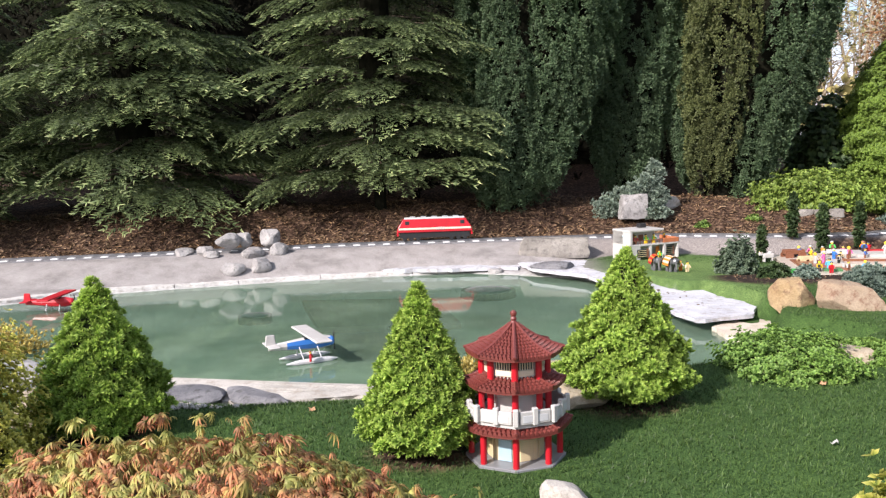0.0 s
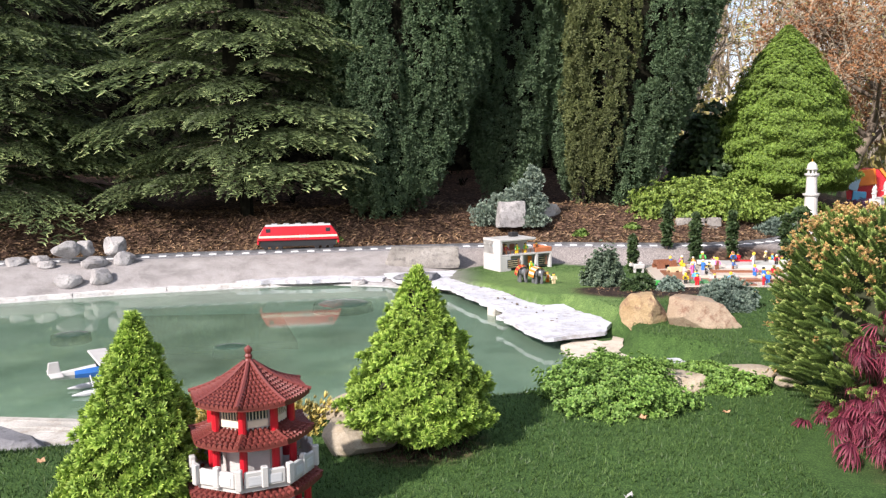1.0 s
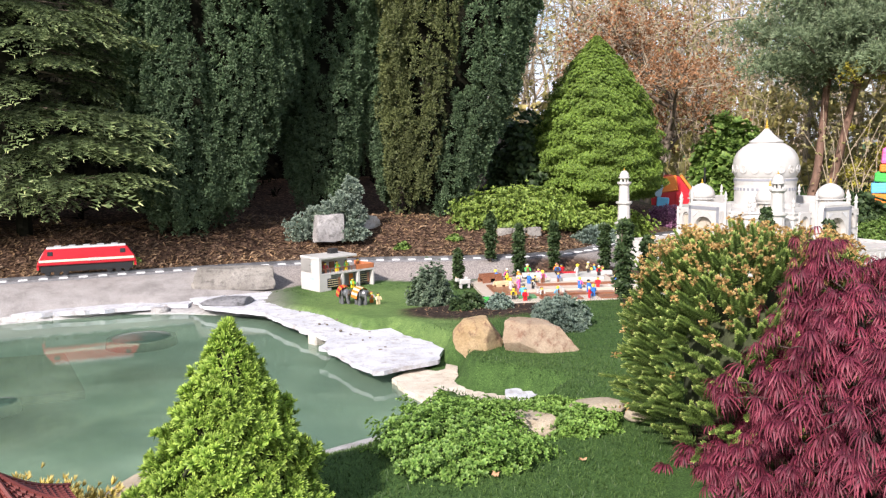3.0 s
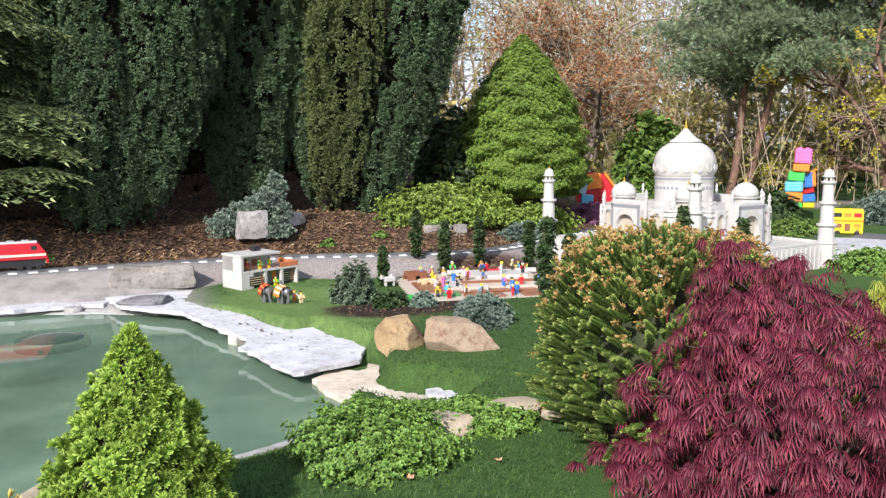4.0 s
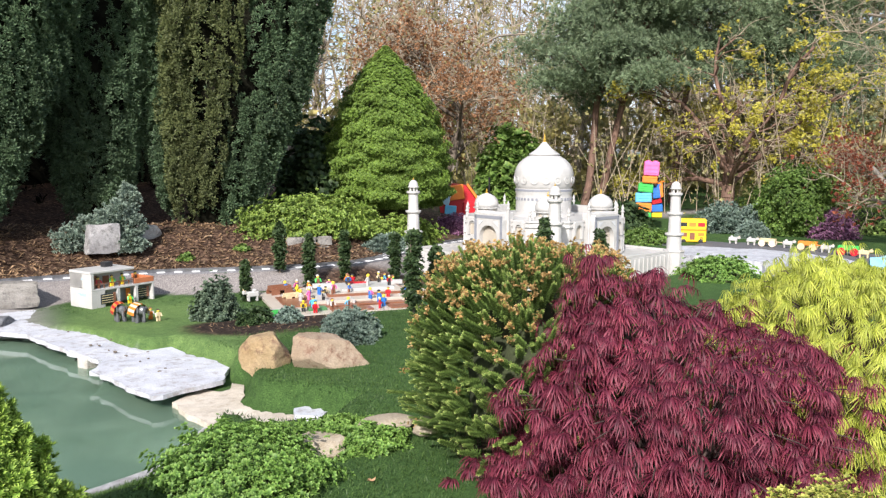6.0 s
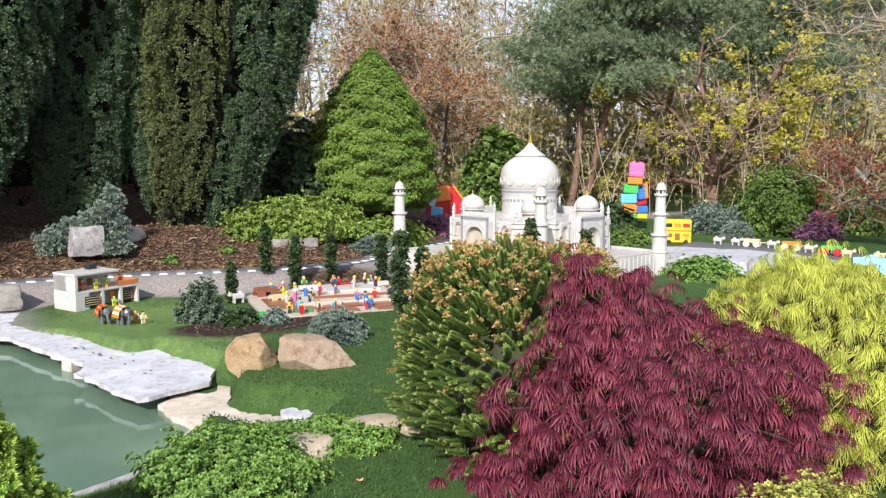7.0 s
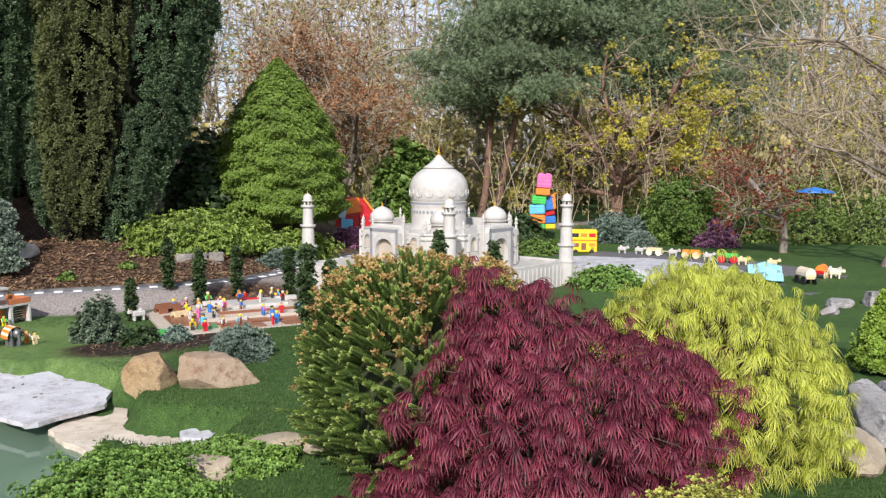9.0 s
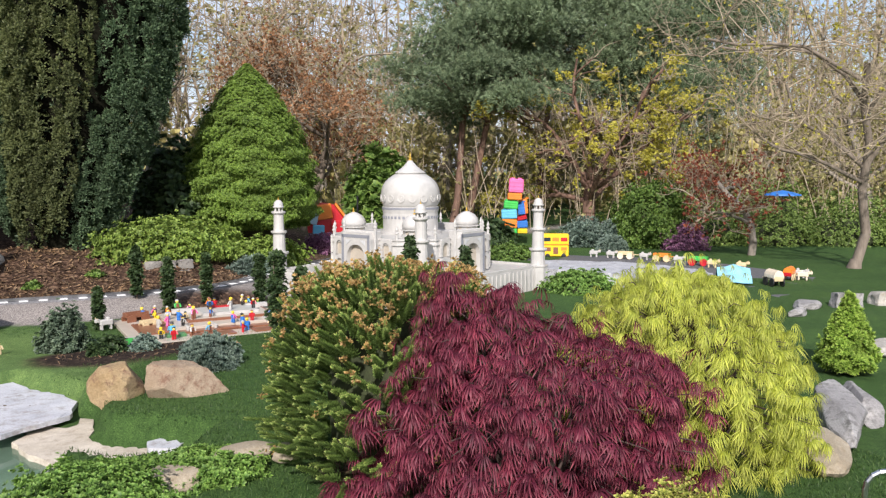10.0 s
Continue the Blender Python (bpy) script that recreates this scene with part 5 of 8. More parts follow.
def umbrella_tree(place, height, reach, seed, label):
    """A low-forked tree: a stout bole, limbs that arch out into an umbrella of twigs, blossom in bunches on the outer ones."""
    r = np.random.default_rng(seed)
    t = thing("flowering_tree", (*place, ground_at(*place) - 0.1), 0, label, "tree")
    bole, pts, _ = wander(r, (0, 0, 0), (0.10, -0.04, 1), height * 0.26, 5, 0.15, 0.105, 0, 0.16)
    thick, thin, ends = list(bole), [], []
    for i in range(9):
        a = 2 * math.pi * (i + r.uniform(-0.3, 0.3)) / 9
        rise = (0.55, 1.0, 1.7)[i % 3]
        limb, q, _ = wander(r, pts[3 + i % 3], (math.cos(a), math.sin(a), rise), reach * r.uniform(0.95, 1.2) * (1 + 0.25 * (i % 3)), 7, 0.062, 0.02, -0.15 if i % 3 else 0.1, 0.5)
        thick += limb
        for k in range(8):
            f = 2 + (k * 5) // 8
            b = a + r.uniform(-1.3, 1.3)
            fork, q2, _ = wander(r, q[f], (math.cos(b), math.sin(b), r.uniform(0.1, 1.0)), reach * r.uniform(0.38, 0.6), 5, 0.021, 0.009, 0.15, 0.6)
            thick += fork
            for _ in range(6):
                c = b + r.uniform(-1.2, 1.2)
                twig, q3, _ = wander(r, q2[r.integers(1, 6)], (math.cos(c), math.sin(c), r.uniform(-0.25, 0.75)), reach * r.uniform(0.16, 0.30), 4, 0.009, 0.004, 0.1, 0.6)
                thin += twig
                for g in (2, 4):
                    d = r.normal(size=3) * 0.8 + np.array([math.cos(c), math.sin(c), 0.3])
                    tiny, q4, _ = wander(r, q3[g], d, reach * r.uniform(0.07, 0.13), 2, 0.004, 0.002, 0, 0.4)
                    thin += tiny
                    ends.append(q4[-1])
    crown("trunk", tubes(thick, 7), M_BARK_RED, t)
    crown("twig_work", tubes(thin, 3), M_TWIG, t)
    e = np.array(ends)
    shell = np.hypot(np.hypot(e[:, 0], e[:, 1]) / reach, (e[:, 2] - height * 0.35) / (height * 0.6))
    bunch = e[np.argsort(-shell - 0.35 * r.normal(size=len(e)))[:330]]
    c = np.repeat(bunch, 20, axis=0)
    c = c + r.normal(size=c.shape) * np.repeat(r.uniform(0.03, 0.085, len(bunch)), 20)[:, None]
    crown("foliage", sow(TUFT_BROAD, c, r.normal(size=c.shape) + np.array([0, 0, 0.6]), 0.048 * r.uniform(0.6, 1.2, len(c)), r), M_YOUNG, t, "bunches of yellow blossom")


umbrella_tree((12.4, 12.2), 4.1, 1.75, 211, "spreading low-forked tree with bunches of yellow spring blossom")
bare_tree("red_maple_tree", (11.0, 7.6), 2.7, 1.9, 212, "small grey-stemmed maple with red young leaves", M_TWIG, M_BARK_PALE, M_REDLEAF, 1300, 0.042, 4, 0.06, 0.4, 0.05, TUFT_BROAD, (6, 5, 5, 4))
bare_tree("gnarled_tree", (10.62, 5.92), 6.4, 0.5, 213, "gnarled multi-stemmed tree with pale bark and few young leaves", M_TWIG, M_BARK_TAN, M_YOUNG, 900, 0.04, 4, 0.066, 0.25, -0.1, TUFT_BROAD, (7, 7, 6, 5), 0.0, 0.5, 0.42, (0.30, -0.22, 0))
bare_tree("copper_tree", (7.2, 14.2), 4.4, 1.0, 214, "reddish-brown twiggy tree behind the spruce", M_TWIG, M_BARK, M_RUSTBUD, 5200, 0.05, 4, 0.1, 0.2, 0.0, TUFT_BROAD, (7, 6, 6, 5))
for i, (x, y, h) in enumerate(((5.4, 17.0, 6.5), (8.2, 18.5, 7.0), (10.5, 20.0, 7.5), (14.0, 19.0, 7.0), (19.0, 17.0, 7.0), (21.0, 12.0, 6.8), (19.5, 9.2, 6.0), (16.5, 8.6, 5.2), (17.5, 17.8, 6.8))):
    bare_tree("birch_tree", (x, y), h, 0.6, 220 + i, "tall bare birch with tan twigs in the far wood", M_TWIG, M_BARK_PALE, M_BUDS, 900 if i % 3 else 1500, 0.065, 3, 0.10, 0.15, 0.25, TUFT_BROAD, (9, 6, 5, 4))["group"] = "far birches"

mound("round_bush", (10.9, 9.3), (0.56, 0.5, 0.55), M_BUSH, 6500, 0.044, "round glossy green bush by the toy road", TUFT_BROAD, 231, lift=0.42, low=-0.9)
mound("dark_bush", (8.5, 13.6), (0.6, 0.5, 1.35), M_BUSH, 2600, 0.13, "dark green rounded bush behind the white palace", TUFT_BROAD, 232, lift=0.1)
mound("heather", (5.98, 10.95), (0.24, 0.2, 0.22), M_HEATHER, 1500, 0.036, "dark shrub with pink flowers beside the toy-brick house", TUFT_BROAD, 238)
mound("heather", (11.0, 8.75), (0.36, 0.3, 0.36), M_HEATHER, 2200, 0.036, "purple heather mound beside the toy road", TUFT_BROAD, 233)
for i, (x, y, s) in enumerate(((10.25, 10.1, 0.40), (10.6, 9.75, 0.38), (10.0, 9.3, 0.2))):
    mound("blue_juniper", (x, y), (s, s * 0.8, s * 0.95), M_BLUE, 2400, 0.05, "blue-grey juniper beyond the toy road", TUFT_FAR, 234 + i, group="far junipers")
mound("brown_shrub", (8.9, 10.9), (0.4, 0.35, 0.4), M_CYPRESS, 700, 0.09, "brown-green shrub beside the coloured block tower", TUFT_BROAD, 240)
for i, (x, y) in enumerate(((7.35, 7.5), (7.0, 7.0), (6.6, 6.5), (8.0, 9.3))):
    mound("low_green_shrub", (x, y), (0.34, 0.28, 0.2), M_BUSH if i % 2 else M_IVY, 1100, 0.034, "low green shrub beside the white wall", TUFT_BROAD, 241 + i, group="low shrubs")
for i in range(7):
    x, y = 12.2 + i * 0.75, 9.2 - i * 0.75
    mound("hedge", (x, y), (0.75, 0.6, 0.50 + 0.06 * (i % 3)), M_HEDGE, 1700, 0.045, "clipped green hedge with pale blossom beyond the lawn", TUFT_BROAD, 250 + i, "hedge", group="far hedges")
for i in range(8):
    x, y = 13.5 + i * 0.9, 11.8 - i * 0.9
    mound("hedge", (x, y), (0.9, 0.7, 0.72 + 0.1 * (i % 3)), M_HEDGE, 1500, 0.058, "loose green hedge at the edge of the garden", TUFT_BROAD, 260 + i, "hedge", group="far hedges")
# ---- stones ----
M_GREYROCK = rocky("grey_rock", (0.22, 0.21, 0.21), (0.40, 0.39, 0.38), (0.15, 0.145, 0.14), 6.0)
M_WETROCK = rocky("dark_wet_rock", (0.11, 0.11, 0.12), (0.22, 0.22, 0.23), (0.07, 0.07, 0.07), 6.0)
M_PALE = rocky("pale_limestone", (0.36, 0.34, 0.30), (0.54, 0.51, 0.46), (0.33, 0.29, 0.24), 5.0)
M_SLATE = rocky("blue_grey_slate", (0.42, 0.43, 0.47), (0.56, 0.57, 0.60), (0.33, 0.31, 0.305), 5.0, 0.6, 0.012)
M_CREAM = rocky("cream_flagstone", (0.46, 0.40, 0.32), (0.60, 0.54, 0.455), (0.40, 0.34, 0.27), 6.0, 0.35)
M_TAN = rocky("tan_fieldstone", (0.28, 0.23, 0.16), (0.44, 0.38, 0.29), (0.30, 0.24, 0.16), 7.0)


def stone(name, place, size, seed, material, label, turn=0.0, facets=9, sink=0.25, tilt=(0, 0), category="rock", group="", z=None, detail=4, blocky=False):
    """A weathered stone: a ball cut by random planes, then roughened."""
    r = random.Random(seed)
    bm = bmesh.new()
    bmesh.ops.create_icosphere(bm, subdivisions=detail, radius=1.0)
    planes = []
    for i in range(facets):
        v = Vector((r.gauss(0, 1), r.gauss(0, 1), r.gauss(0, 0.8))).normalized()
        planes.append((v, r.uniform(0.60, 0.84)))
    planes.append((Vector((0, 0, 1)), r.uniform(0.7, 0.85)))
    if blocky:
        planes = [(Vector(v), r.uniform(0.5, 0.6)) for v in ((1, 0.1, 0), (-1, 0, 0.1), (0, 1, 0), (0.1, -1, 0), (0, 0.1, 1), (0, 0, -1))] + planes[:3]
    off = Vector((seed * 3.1, seed * 1.7, 0))
    for v in bm.verts:
        p = v.co.copy()
        for n_, d in planes:
            k = p.dot(n_)
            if k > d:
                p -= n_ * (k - d) * 0.96
        p *= 1 + 0.10 * noise.noise(p * 1.6 + off) + 0.035 * noise.noise(p * 5 + off) + 0.015 * noise.noise(p * 13 + off)
        v.co = Vector((p.x * size[0], p.y * size[1], p.z * size[2]))
    zz = ground_at(*place) if z is None else z
    ob = part(name, bm, material, None, "", False)
    ob.matrix_world = pose(place[0], place[1], zz + size[2] * (0.8 - 2 * sink), tilt[0], tilt[1], turn)
    return tagged(ob, label, category, group)


M_SAND_WARM = rocky("ochre_sandstone", (0.34, 0.22, 0.10), (0.50, 0.38, 0.22), (0.20, 0.105, 0.07), 4.0, 1.0, 0.03)
M_SAND_PINK = rocky("pink_sandstone", (0.33, 0.235, 0.15), (0.48, 0.38, 0.275), (0.25, 0.14, 0.09), 4.5, 1.0, 0.03)
stone("boulder", (1.81, 5.30), (0.165, 0.14, 0.155), 15, M_SAND_WARM, "tan sandstone boulder standing on the turf", 0, 7, 0.26)
stone("boulder", (2.11, 5.13), (0.27, 0.165, 0.165), 12, M_SAND_PINK, "long reddish sandstone boulder on the turf", -22, 11, 0.28, (0, 7))
for i, (x, y, sx, sz, tz) in enumerate(((-3.38, 7.95, 0.12, 0.085, 0), (-3.15, 7.97, 0.13, 0.10, 25), (-2.88, 7.98, 0.14, 0.09, 60), (-3.02, 8.1, 0.10, 0.09, 0), (-3.62, 7.92, 0.12, 0.07, 45), (-3.3, 7.86, 0.09, 0.06, 0),
                                        (-2.62, 8.06, 0.11, 0.12, 30), (-2.75, 8.16, 0.12, 0.12, 0))):
    zz = 0.40 if i in (1, 3, 7) else None
    stone("grey_stone", (x, y), (sx, sx * 0.75, sz), 20 + i, M_GREYROCK, "pale grey stone in a pile beside the track", tz, 8, z=None if zz is None else zz - 0.05, group="stone pile", detail=3)
stone("grey_stone", (-2.98, 7.6), (0.13, 0.1, 0.09), 31, M_GREYROCK, "pale grey stone sitting in the gravel bank", 20, 8, group="stone pile", detail=3)
stone("grey_stone", (-2.72, 7.72), (0.14, 0.1, 0.10), 32, M_GREYROCK, "pale grey stone sitting in the gravel bank", 50, 8, group="stone pile", detail=3)
M_DULLROCK = rocky("dull_grey_rock", (0.19, 0.175, 0.155), (0.33, 0.31, 0.28), (0.13, 0.12, 0.11), 5.0, 0.8)
stone("flat_rock", (0.27, 8.42), (0.66, 0.24, 0.17), 35, M_DULLROCK, "long flat grey rock between shore and railway", -4, 7, 0.27, blocky=True)
stone("dark_stone", (-0.33, 7.92), (0.09, 0.06, 0.05), 36, M_GREYROCK, "small dark wet stone at the waterline", 0, 6, z=0.0, detail=3)
stone("wedge_stone", (0.27, 7.72), (0.26, 0.14, 0.06), 37, M_WETROCK, "brown-grey slab leaning into the water", 5, 6, z=0.075, detail=3)
stone("standing_stone", (1.25, 9.50), (0.27, 0.20, 0.24), 38, M_GREYROCK, "pale upright stone on the mulch bank", 6, 6, 0.25, z=0.47, blocky=True)
stone("standing_stone", (1.75, 9.95), (0.18, 0.08, 0.12), 39, M_PALE, "pale stone lying on the mulch bank", 0, 7)
for i, (x, y, sx, sy, sz, m) in enumerate(((0.20, 3.05, 0.17, 0.13, 0.10, M_TAN), (0.1, 3.42, 0.15, 0.11, 0.07, M_TAN), (-0.12, 3.2, 0.12, 0.1, 0.08, M_TAN), (-0.97, 2.14, 0.20, 0.11, 0.09, M_GREYROCK), (-1.40, 3.50, 0.30, 0.13, 0.06, M_WETROCK),
                                           (-1.85, 3.50, 0.28, 0.20, 0.045, M_WETROCK), (-2.5, 3.3, 0.16, 0.12, 0.1, M_GREYROCK), (-2.1, 2.75, 0.16, 0.14, 0.12, M_TAN), (0.1, 1.98, 0.1, 0.08, 0.07, M_PALE))):
    stone("shore_stone", (x, y), (sx, sy, sz), 40 + i, m, "weathered stone beside the water" if y > 2.9 else "weathered stone half sunk in the turf", i * 37, 8, group="shore stones", detail=3)
for i, (x, y, sx, sy, sz) in enumerate(((1.58, 3.76, 0.18, 0.10, 0.05), (1.95, 3.88, 0.17, 0.08, 0.045), (2.12, 3.78, 0.08, 0.06, 0.045))):
    stone("cover_stone", (x, y), (sx, sy, sz), 60 + i, M_TAN, "flat tan stone among the leafy cover", i * 23 - 30, 6, 0.02, group="cover stones", detail=3)
for x, y, sx, sy, sz, tz, m, block in ((4.53, 2.68, 0.56, 0.115, 0.10, 38, M_GREYROCK, False), (4.78, 2.70, 0.33, 0.075, 0.08, 41, M_GREYROCK, False), (3.95, 2.42, 0.26, 0.105, 0.07, 36, M_TAN, False),
                                       (7.76, 4.42, 0.20, 0.13, 0.12, -40, M_GREYROCK, True), (7.46, 4.62, 0.22, 0.12, 0.05, 20, M_GREYROCK, False), (8.18, 4.28, 0.22, 0.15, 0.11, -35, M_PALE, True), (7.0, 4.42, 0.11, 0.07, 0.05, 0, M_GREYROCK, False), (6.22, 3.28, 0.24, 0.14, 0.06, 20, M_PALE, False)):
    stone("lawn_stone", (x, y), (sx, sy, sz), 70 + int(x * 10) % 17, m, "weathered stone lying on the sloping lawn", tz, 8, 0.15, group="lawn stones", detail=4, blocky=block)
r = random.Random(5)
for i in range(6):
    x = 3.15 + (i % 3) * 0.17
    z = 0.27 + 0.1 * (i // 3)
    stone("wall_stone", (x + (0.05 if i > 2 else 0) + r.uniform(-0.02, 0.02), 9.42 + 0.05 * (i // 3)), (0.135, 0.10, 0.085), 90 + i, M_DULLROCK, "squared grey stone in a low dry wall", 0, 6, 0.1, z=z, group="dry wall", detail=3, blocky=True)


# ---- slate jetty ----
def slab(name, points, z0, z1, material, label, seed, rough=0.012, category="slab", group=""):
    """A flagstone with a chipped outline and an uneven top."""
    r = np.random.default_rng(seed)
    ring = []
    for (ax, ay), (bx, by) in zip(points, points[1:] + points[:1]):
        k = max(2, int(math.hypot(bx - ax, by - ay) / 0.06))
        for i in range(k):
            f = i / k
            ring.append((ax + (bx - ax) * f + r.normal() * rough, ay + (by - ay) * f + r.normal() * rough))
    bm = prism(ring, z0, z1)
    top = [f for f in bm.faces if f.normal.z > 0.5 or len(f.verts) > 8]
    bmesh.ops.triangulate(bm, faces=top)
    bmesh.ops.subdivide_edges(bm, edges=[e for e in bm.edges if e.calc_length() > 0.16], cuts=2)
    for v in bm.verts:
        if v.co.z > (z0 + z1) / 2:
            v.co.z += 0.008 * noise.noise(Vector((v.co.x * 5, v.co.y * 5, seed))) + 0.004 * noise.noise(v.co * 19)
    bm.normal_update()
    return tagged(part(name, bm, material), label, category, group)


slab("jetty_slab", [(1.14, 5.2), (1.57, 5.36), (1.66, 5.68), (1.42, 6.36), (1.32, 6.6), (0.99, 6.22), (0.90, 5.92)], 0.062, 0.088, M_SLATE, "blue-grey slate slab jutting out over the water", 1, group="jetty")
slab("jetty_slab", [(0.95, 6.22), (1.37, 6.5), (1.19, 6.98), (1.02, 7.5), (0.92, 7.7), (0.62, 8.3), (0.17, 8.32), (-0.1, 8.1), (0.06, 7.66), (0.43, 7.34), (0.56, 7.2), (0.80, 6.55)], 0.054, 0.082, M_SLATE, "long blue-grey slate slab along the shore", 2, group="jetty")
slab("jetty_slab", [(-0.12, 7.95), (0.12, 8.3), (-0.35, 8.42), (-0.8, 8.2), (-1.3, 8.02), (-1.5, 7.86), (-0.75, 7.88)], 0.03, 0.065, M_SLATE, "pale slate slab on the far shore", 3, group="jetty")
tagged(part("jetty_block", box(0.16, 0.1, 0.12, (0.93, 6.42, -0.05), 0.01, 30), M_PALE), "pale stone block propping the jetty", "block")
slab("beach_slab", [(1.26, 5.25), (1.30, 4.98), (1.42, 4.62), (1.57, 4.38), (1.80, 4.28), (1.98, 4.50), (1.80, 4.73), (1.62, 4.90), (1.60, 5.08), (1.66, 5.25), (1.70, 5.42), (1.60, 5.56)], -0.05, 0.032, M_CREAM, "cream flagstone sloping into the water", 4, 0.004)
slab("beach_slab", [(1.80, 4.72), (1.98, 4.69), (2.00, 4.60), (1.88, 4.54), (1.77, 4.60)], 0.0, 0.075, M_SLATE, "small grey slate piece at the turf edge", 5)

r = random.Random(19)
for k in range(22):
    f = r.uniform(0, 1)
    cx_, cy_ = 1.42 - 0.55 * f + r.uniform(-0.12, 0.12), 5.55 + 1.7 * f + r.uniform(-0.1, 0.1)
    bit = part("pine_cone", ball(r.uniform(0.005, 0.011), (0, 0, 0), (1.6, 1, 0.7), u=7, v=5), M_BARK)
    bit.matrix_world = pose(cx_, cy_, 0.090, 0, 0, r.uniform(0, 180))
    tagged(bit, "small brown cone lying on the slate jetty", "cone", "cones on the jetty")

r = np.random.default_rng(29)
M_LEDGE = rocky("whitewashed_ledge", (0.50, 0.49, 0.47), (0.66, 0.65, 0.63), (0.36, 0.33, 0.30), 6.0, 0.5)
FAR_SHORE = np.array(POND[0:7])
far_d = np.concatenate([[0], np.cumsum(np.hypot(*np.diff(FAR_SHORE, axis=0).T))])
s0 = 0.0
while s0 < far_d[-1] - 0.35:
    s1 = min(s0 + r.uniform(0.5, 1.1), far_d[-1])
    inner, outer = [], []
    for q in np.linspace(s0 + 0.006, s1 - 0.006, 7):
        x, y = np.interp(q, far_d, FAR_SHORE[:, 0]), np.interp(q, far_d, FAR_SHORE[:, 1])
        x2, y2 = np.interp(q + 0.2, far_d, FAR_SHORE[:, 0]) - np.interp(q - 0.2, far_d, FAR_SHORE[:, 0]), np.interp(q + 0.2, far_d, FAR_SHORE[:, 1]) - np.interp(q - 0.2, far_d, FAR_SHORE[:, 1])
        k = math.hypot(x2, y2)
        w0, w1 = r.uniform(-0.03, -0.015), r.uniform(0.11, 0.15)
        inner.append((x - y2 / k * w0, y + x2 / k * w0))
        outer.append((x - y2 / k * w1, y + x2 / k * w1))
    slab("ledge_slab", inner + outer[::-1], -0.04, 0.034 + r.uniform(-0.004, 0.006), M_LEDGE, "whitewashed cement ledge along the far shore", 40 + int(s0 * 10), 0.0015, "ledge", "shore ledge")
    s0 = s1
slab("shore_kerb", [(-2.3, 3.82), (-2.05, 3.70), (-1.5, 3.51), (-1.0, 3.575), (-0.4, 3.65), (0.2, 3.88), (0.2, 3.99), (-0.4, 3.78), (-1.0, 3.70), (-1.5, 3.62), (-2.05, 3.82), (-2.3, 3.93)], -0.06, 0.040, M_PALE, "pale cement kerb along the near shore", 6, 0.016, "kerb")

# ---- things lying under the water ----
M_SUNK = plain("algae_dark_plastic", (0.055, 0.10, 0.075), 0.12, 0.3, 12)
for x_, y_, rr_ in ((-0.93, 5.46, 0.12), (-0.36, 6.98, 0.26), (-2.2, 5.9, 0.14)):
    tagged(part("sunken_cover", lathe([(rr_, -0.06), (rr_ * 0.96, -0.002), (rr_ * 0.6, 0.003), (0, 0.004)], 28, (x_, y_, 0)), M_SUNK), "dark round cover lying level with the green water", "cover", "sunken covers")
tagged(part("sunken_plate", prism([(-2.0, 6.6), (-1.57, 5.47), (-0.5, 5.6), (-0.83, 6.65)], -0.06, -0.012), plain("olive_sunken_board", (0.14, 0.15, 0.045), 0.5, 0.3, 6)), "olive board lying just under the green water", "board")

# ---- railway ----
M_RAIL = plain("dull_steel", (0.28, 0.28, 0.29), 0.4, 0.2, 20, 0.1, 0.9)
M_SLEEPER = plain("white_sleeper_plastic", (0.74, 0.74, 0.74), 0.5, 0.1)
M_BALLAST = plain("track_bed_grey", (0.20, 0.20, 0.21), 0.85, 0.35, 60, 0.6)
P = np.array(TRACK)
dist = np.concatenate([[0], np.cumsum(np.hypot(*np.diff(P, axis=0).T))])


def along(s, off=0.0):
    x, y = np.interp(s, dist, P[:, 0]), np.interp(s, dist, P[:, 1])
    x2, y2 = np.interp(s + 0.3, dist, P[:, 0]), np.interp(s + 0.3, dist, P[:, 1])
    x1, y1 = np.interp(s - 0.3, dist, P[:, 0]), np.interp(s - 0.3, dist, P[:, 1])
    a = math.atan2(y2 - y1, x2 - x1)
    return x - math.sin(a) * off, y + math.cos(a) * off, a


railway = thing("railway_track", (0, 0, 0), 0, "narrow toy railway track with white sleeper ends on a grey bed", "railway")


def ribbon(half, z0, z1, off):
    bm = bmesh.new()
    rows = []
    for s in np.arange(0.3, dist[-1] - 0.3, 0.12):
        a, b = along(s, off - half), along(s, off + half)
        rows.append([bm.verts.new((a[0], a[1], z0)), bm.verts.new((a[0], a[1], z1)), bm.verts.new((b[0], b[1], z1)), bm.verts.new((b[0], b[1], z0))])
    for a, b in zip(rows, rows[1:]):
        for k in range(3):
            bm.faces.new((a[k], b[k], b[k + 1], a[k + 1]))
    bmesh.ops.recalc_face_normals(bm, faces=bm.faces[:])
    return bm


part("track_bed", ribbon(0.10, TRACK_Z - 0.06, TRACK_Z + 0.004, 0), M_BALLAST, railway, "grey track bed")
for off in (-0.035, 0.035):
    part("rail", ribbon(0.004, TRACK_Z + 0.006, TRACK_Z + 0.026, off), M_RAIL, railway, "thin steel rail")
sleeper_mesh = None
for s in np.arange(0.4, dist[-1] - 1.0, 0.165):
    x, y, a = along(s)
    if sleeper_mesh is None:
        ob = part("sleeper", box(0.075, 0.19, 0.016, (0, 0, 0), 0.003), M_SLEEPER, railway)
        sleeper_mesh = ob.data
    else:
        ob = new("sleeper", sleeper_mesh)
        ob.parent = railway
    ob.matrix_world = pose(x, y, TRACK_Z - 0.006, 0, 0, math.degrees(a))

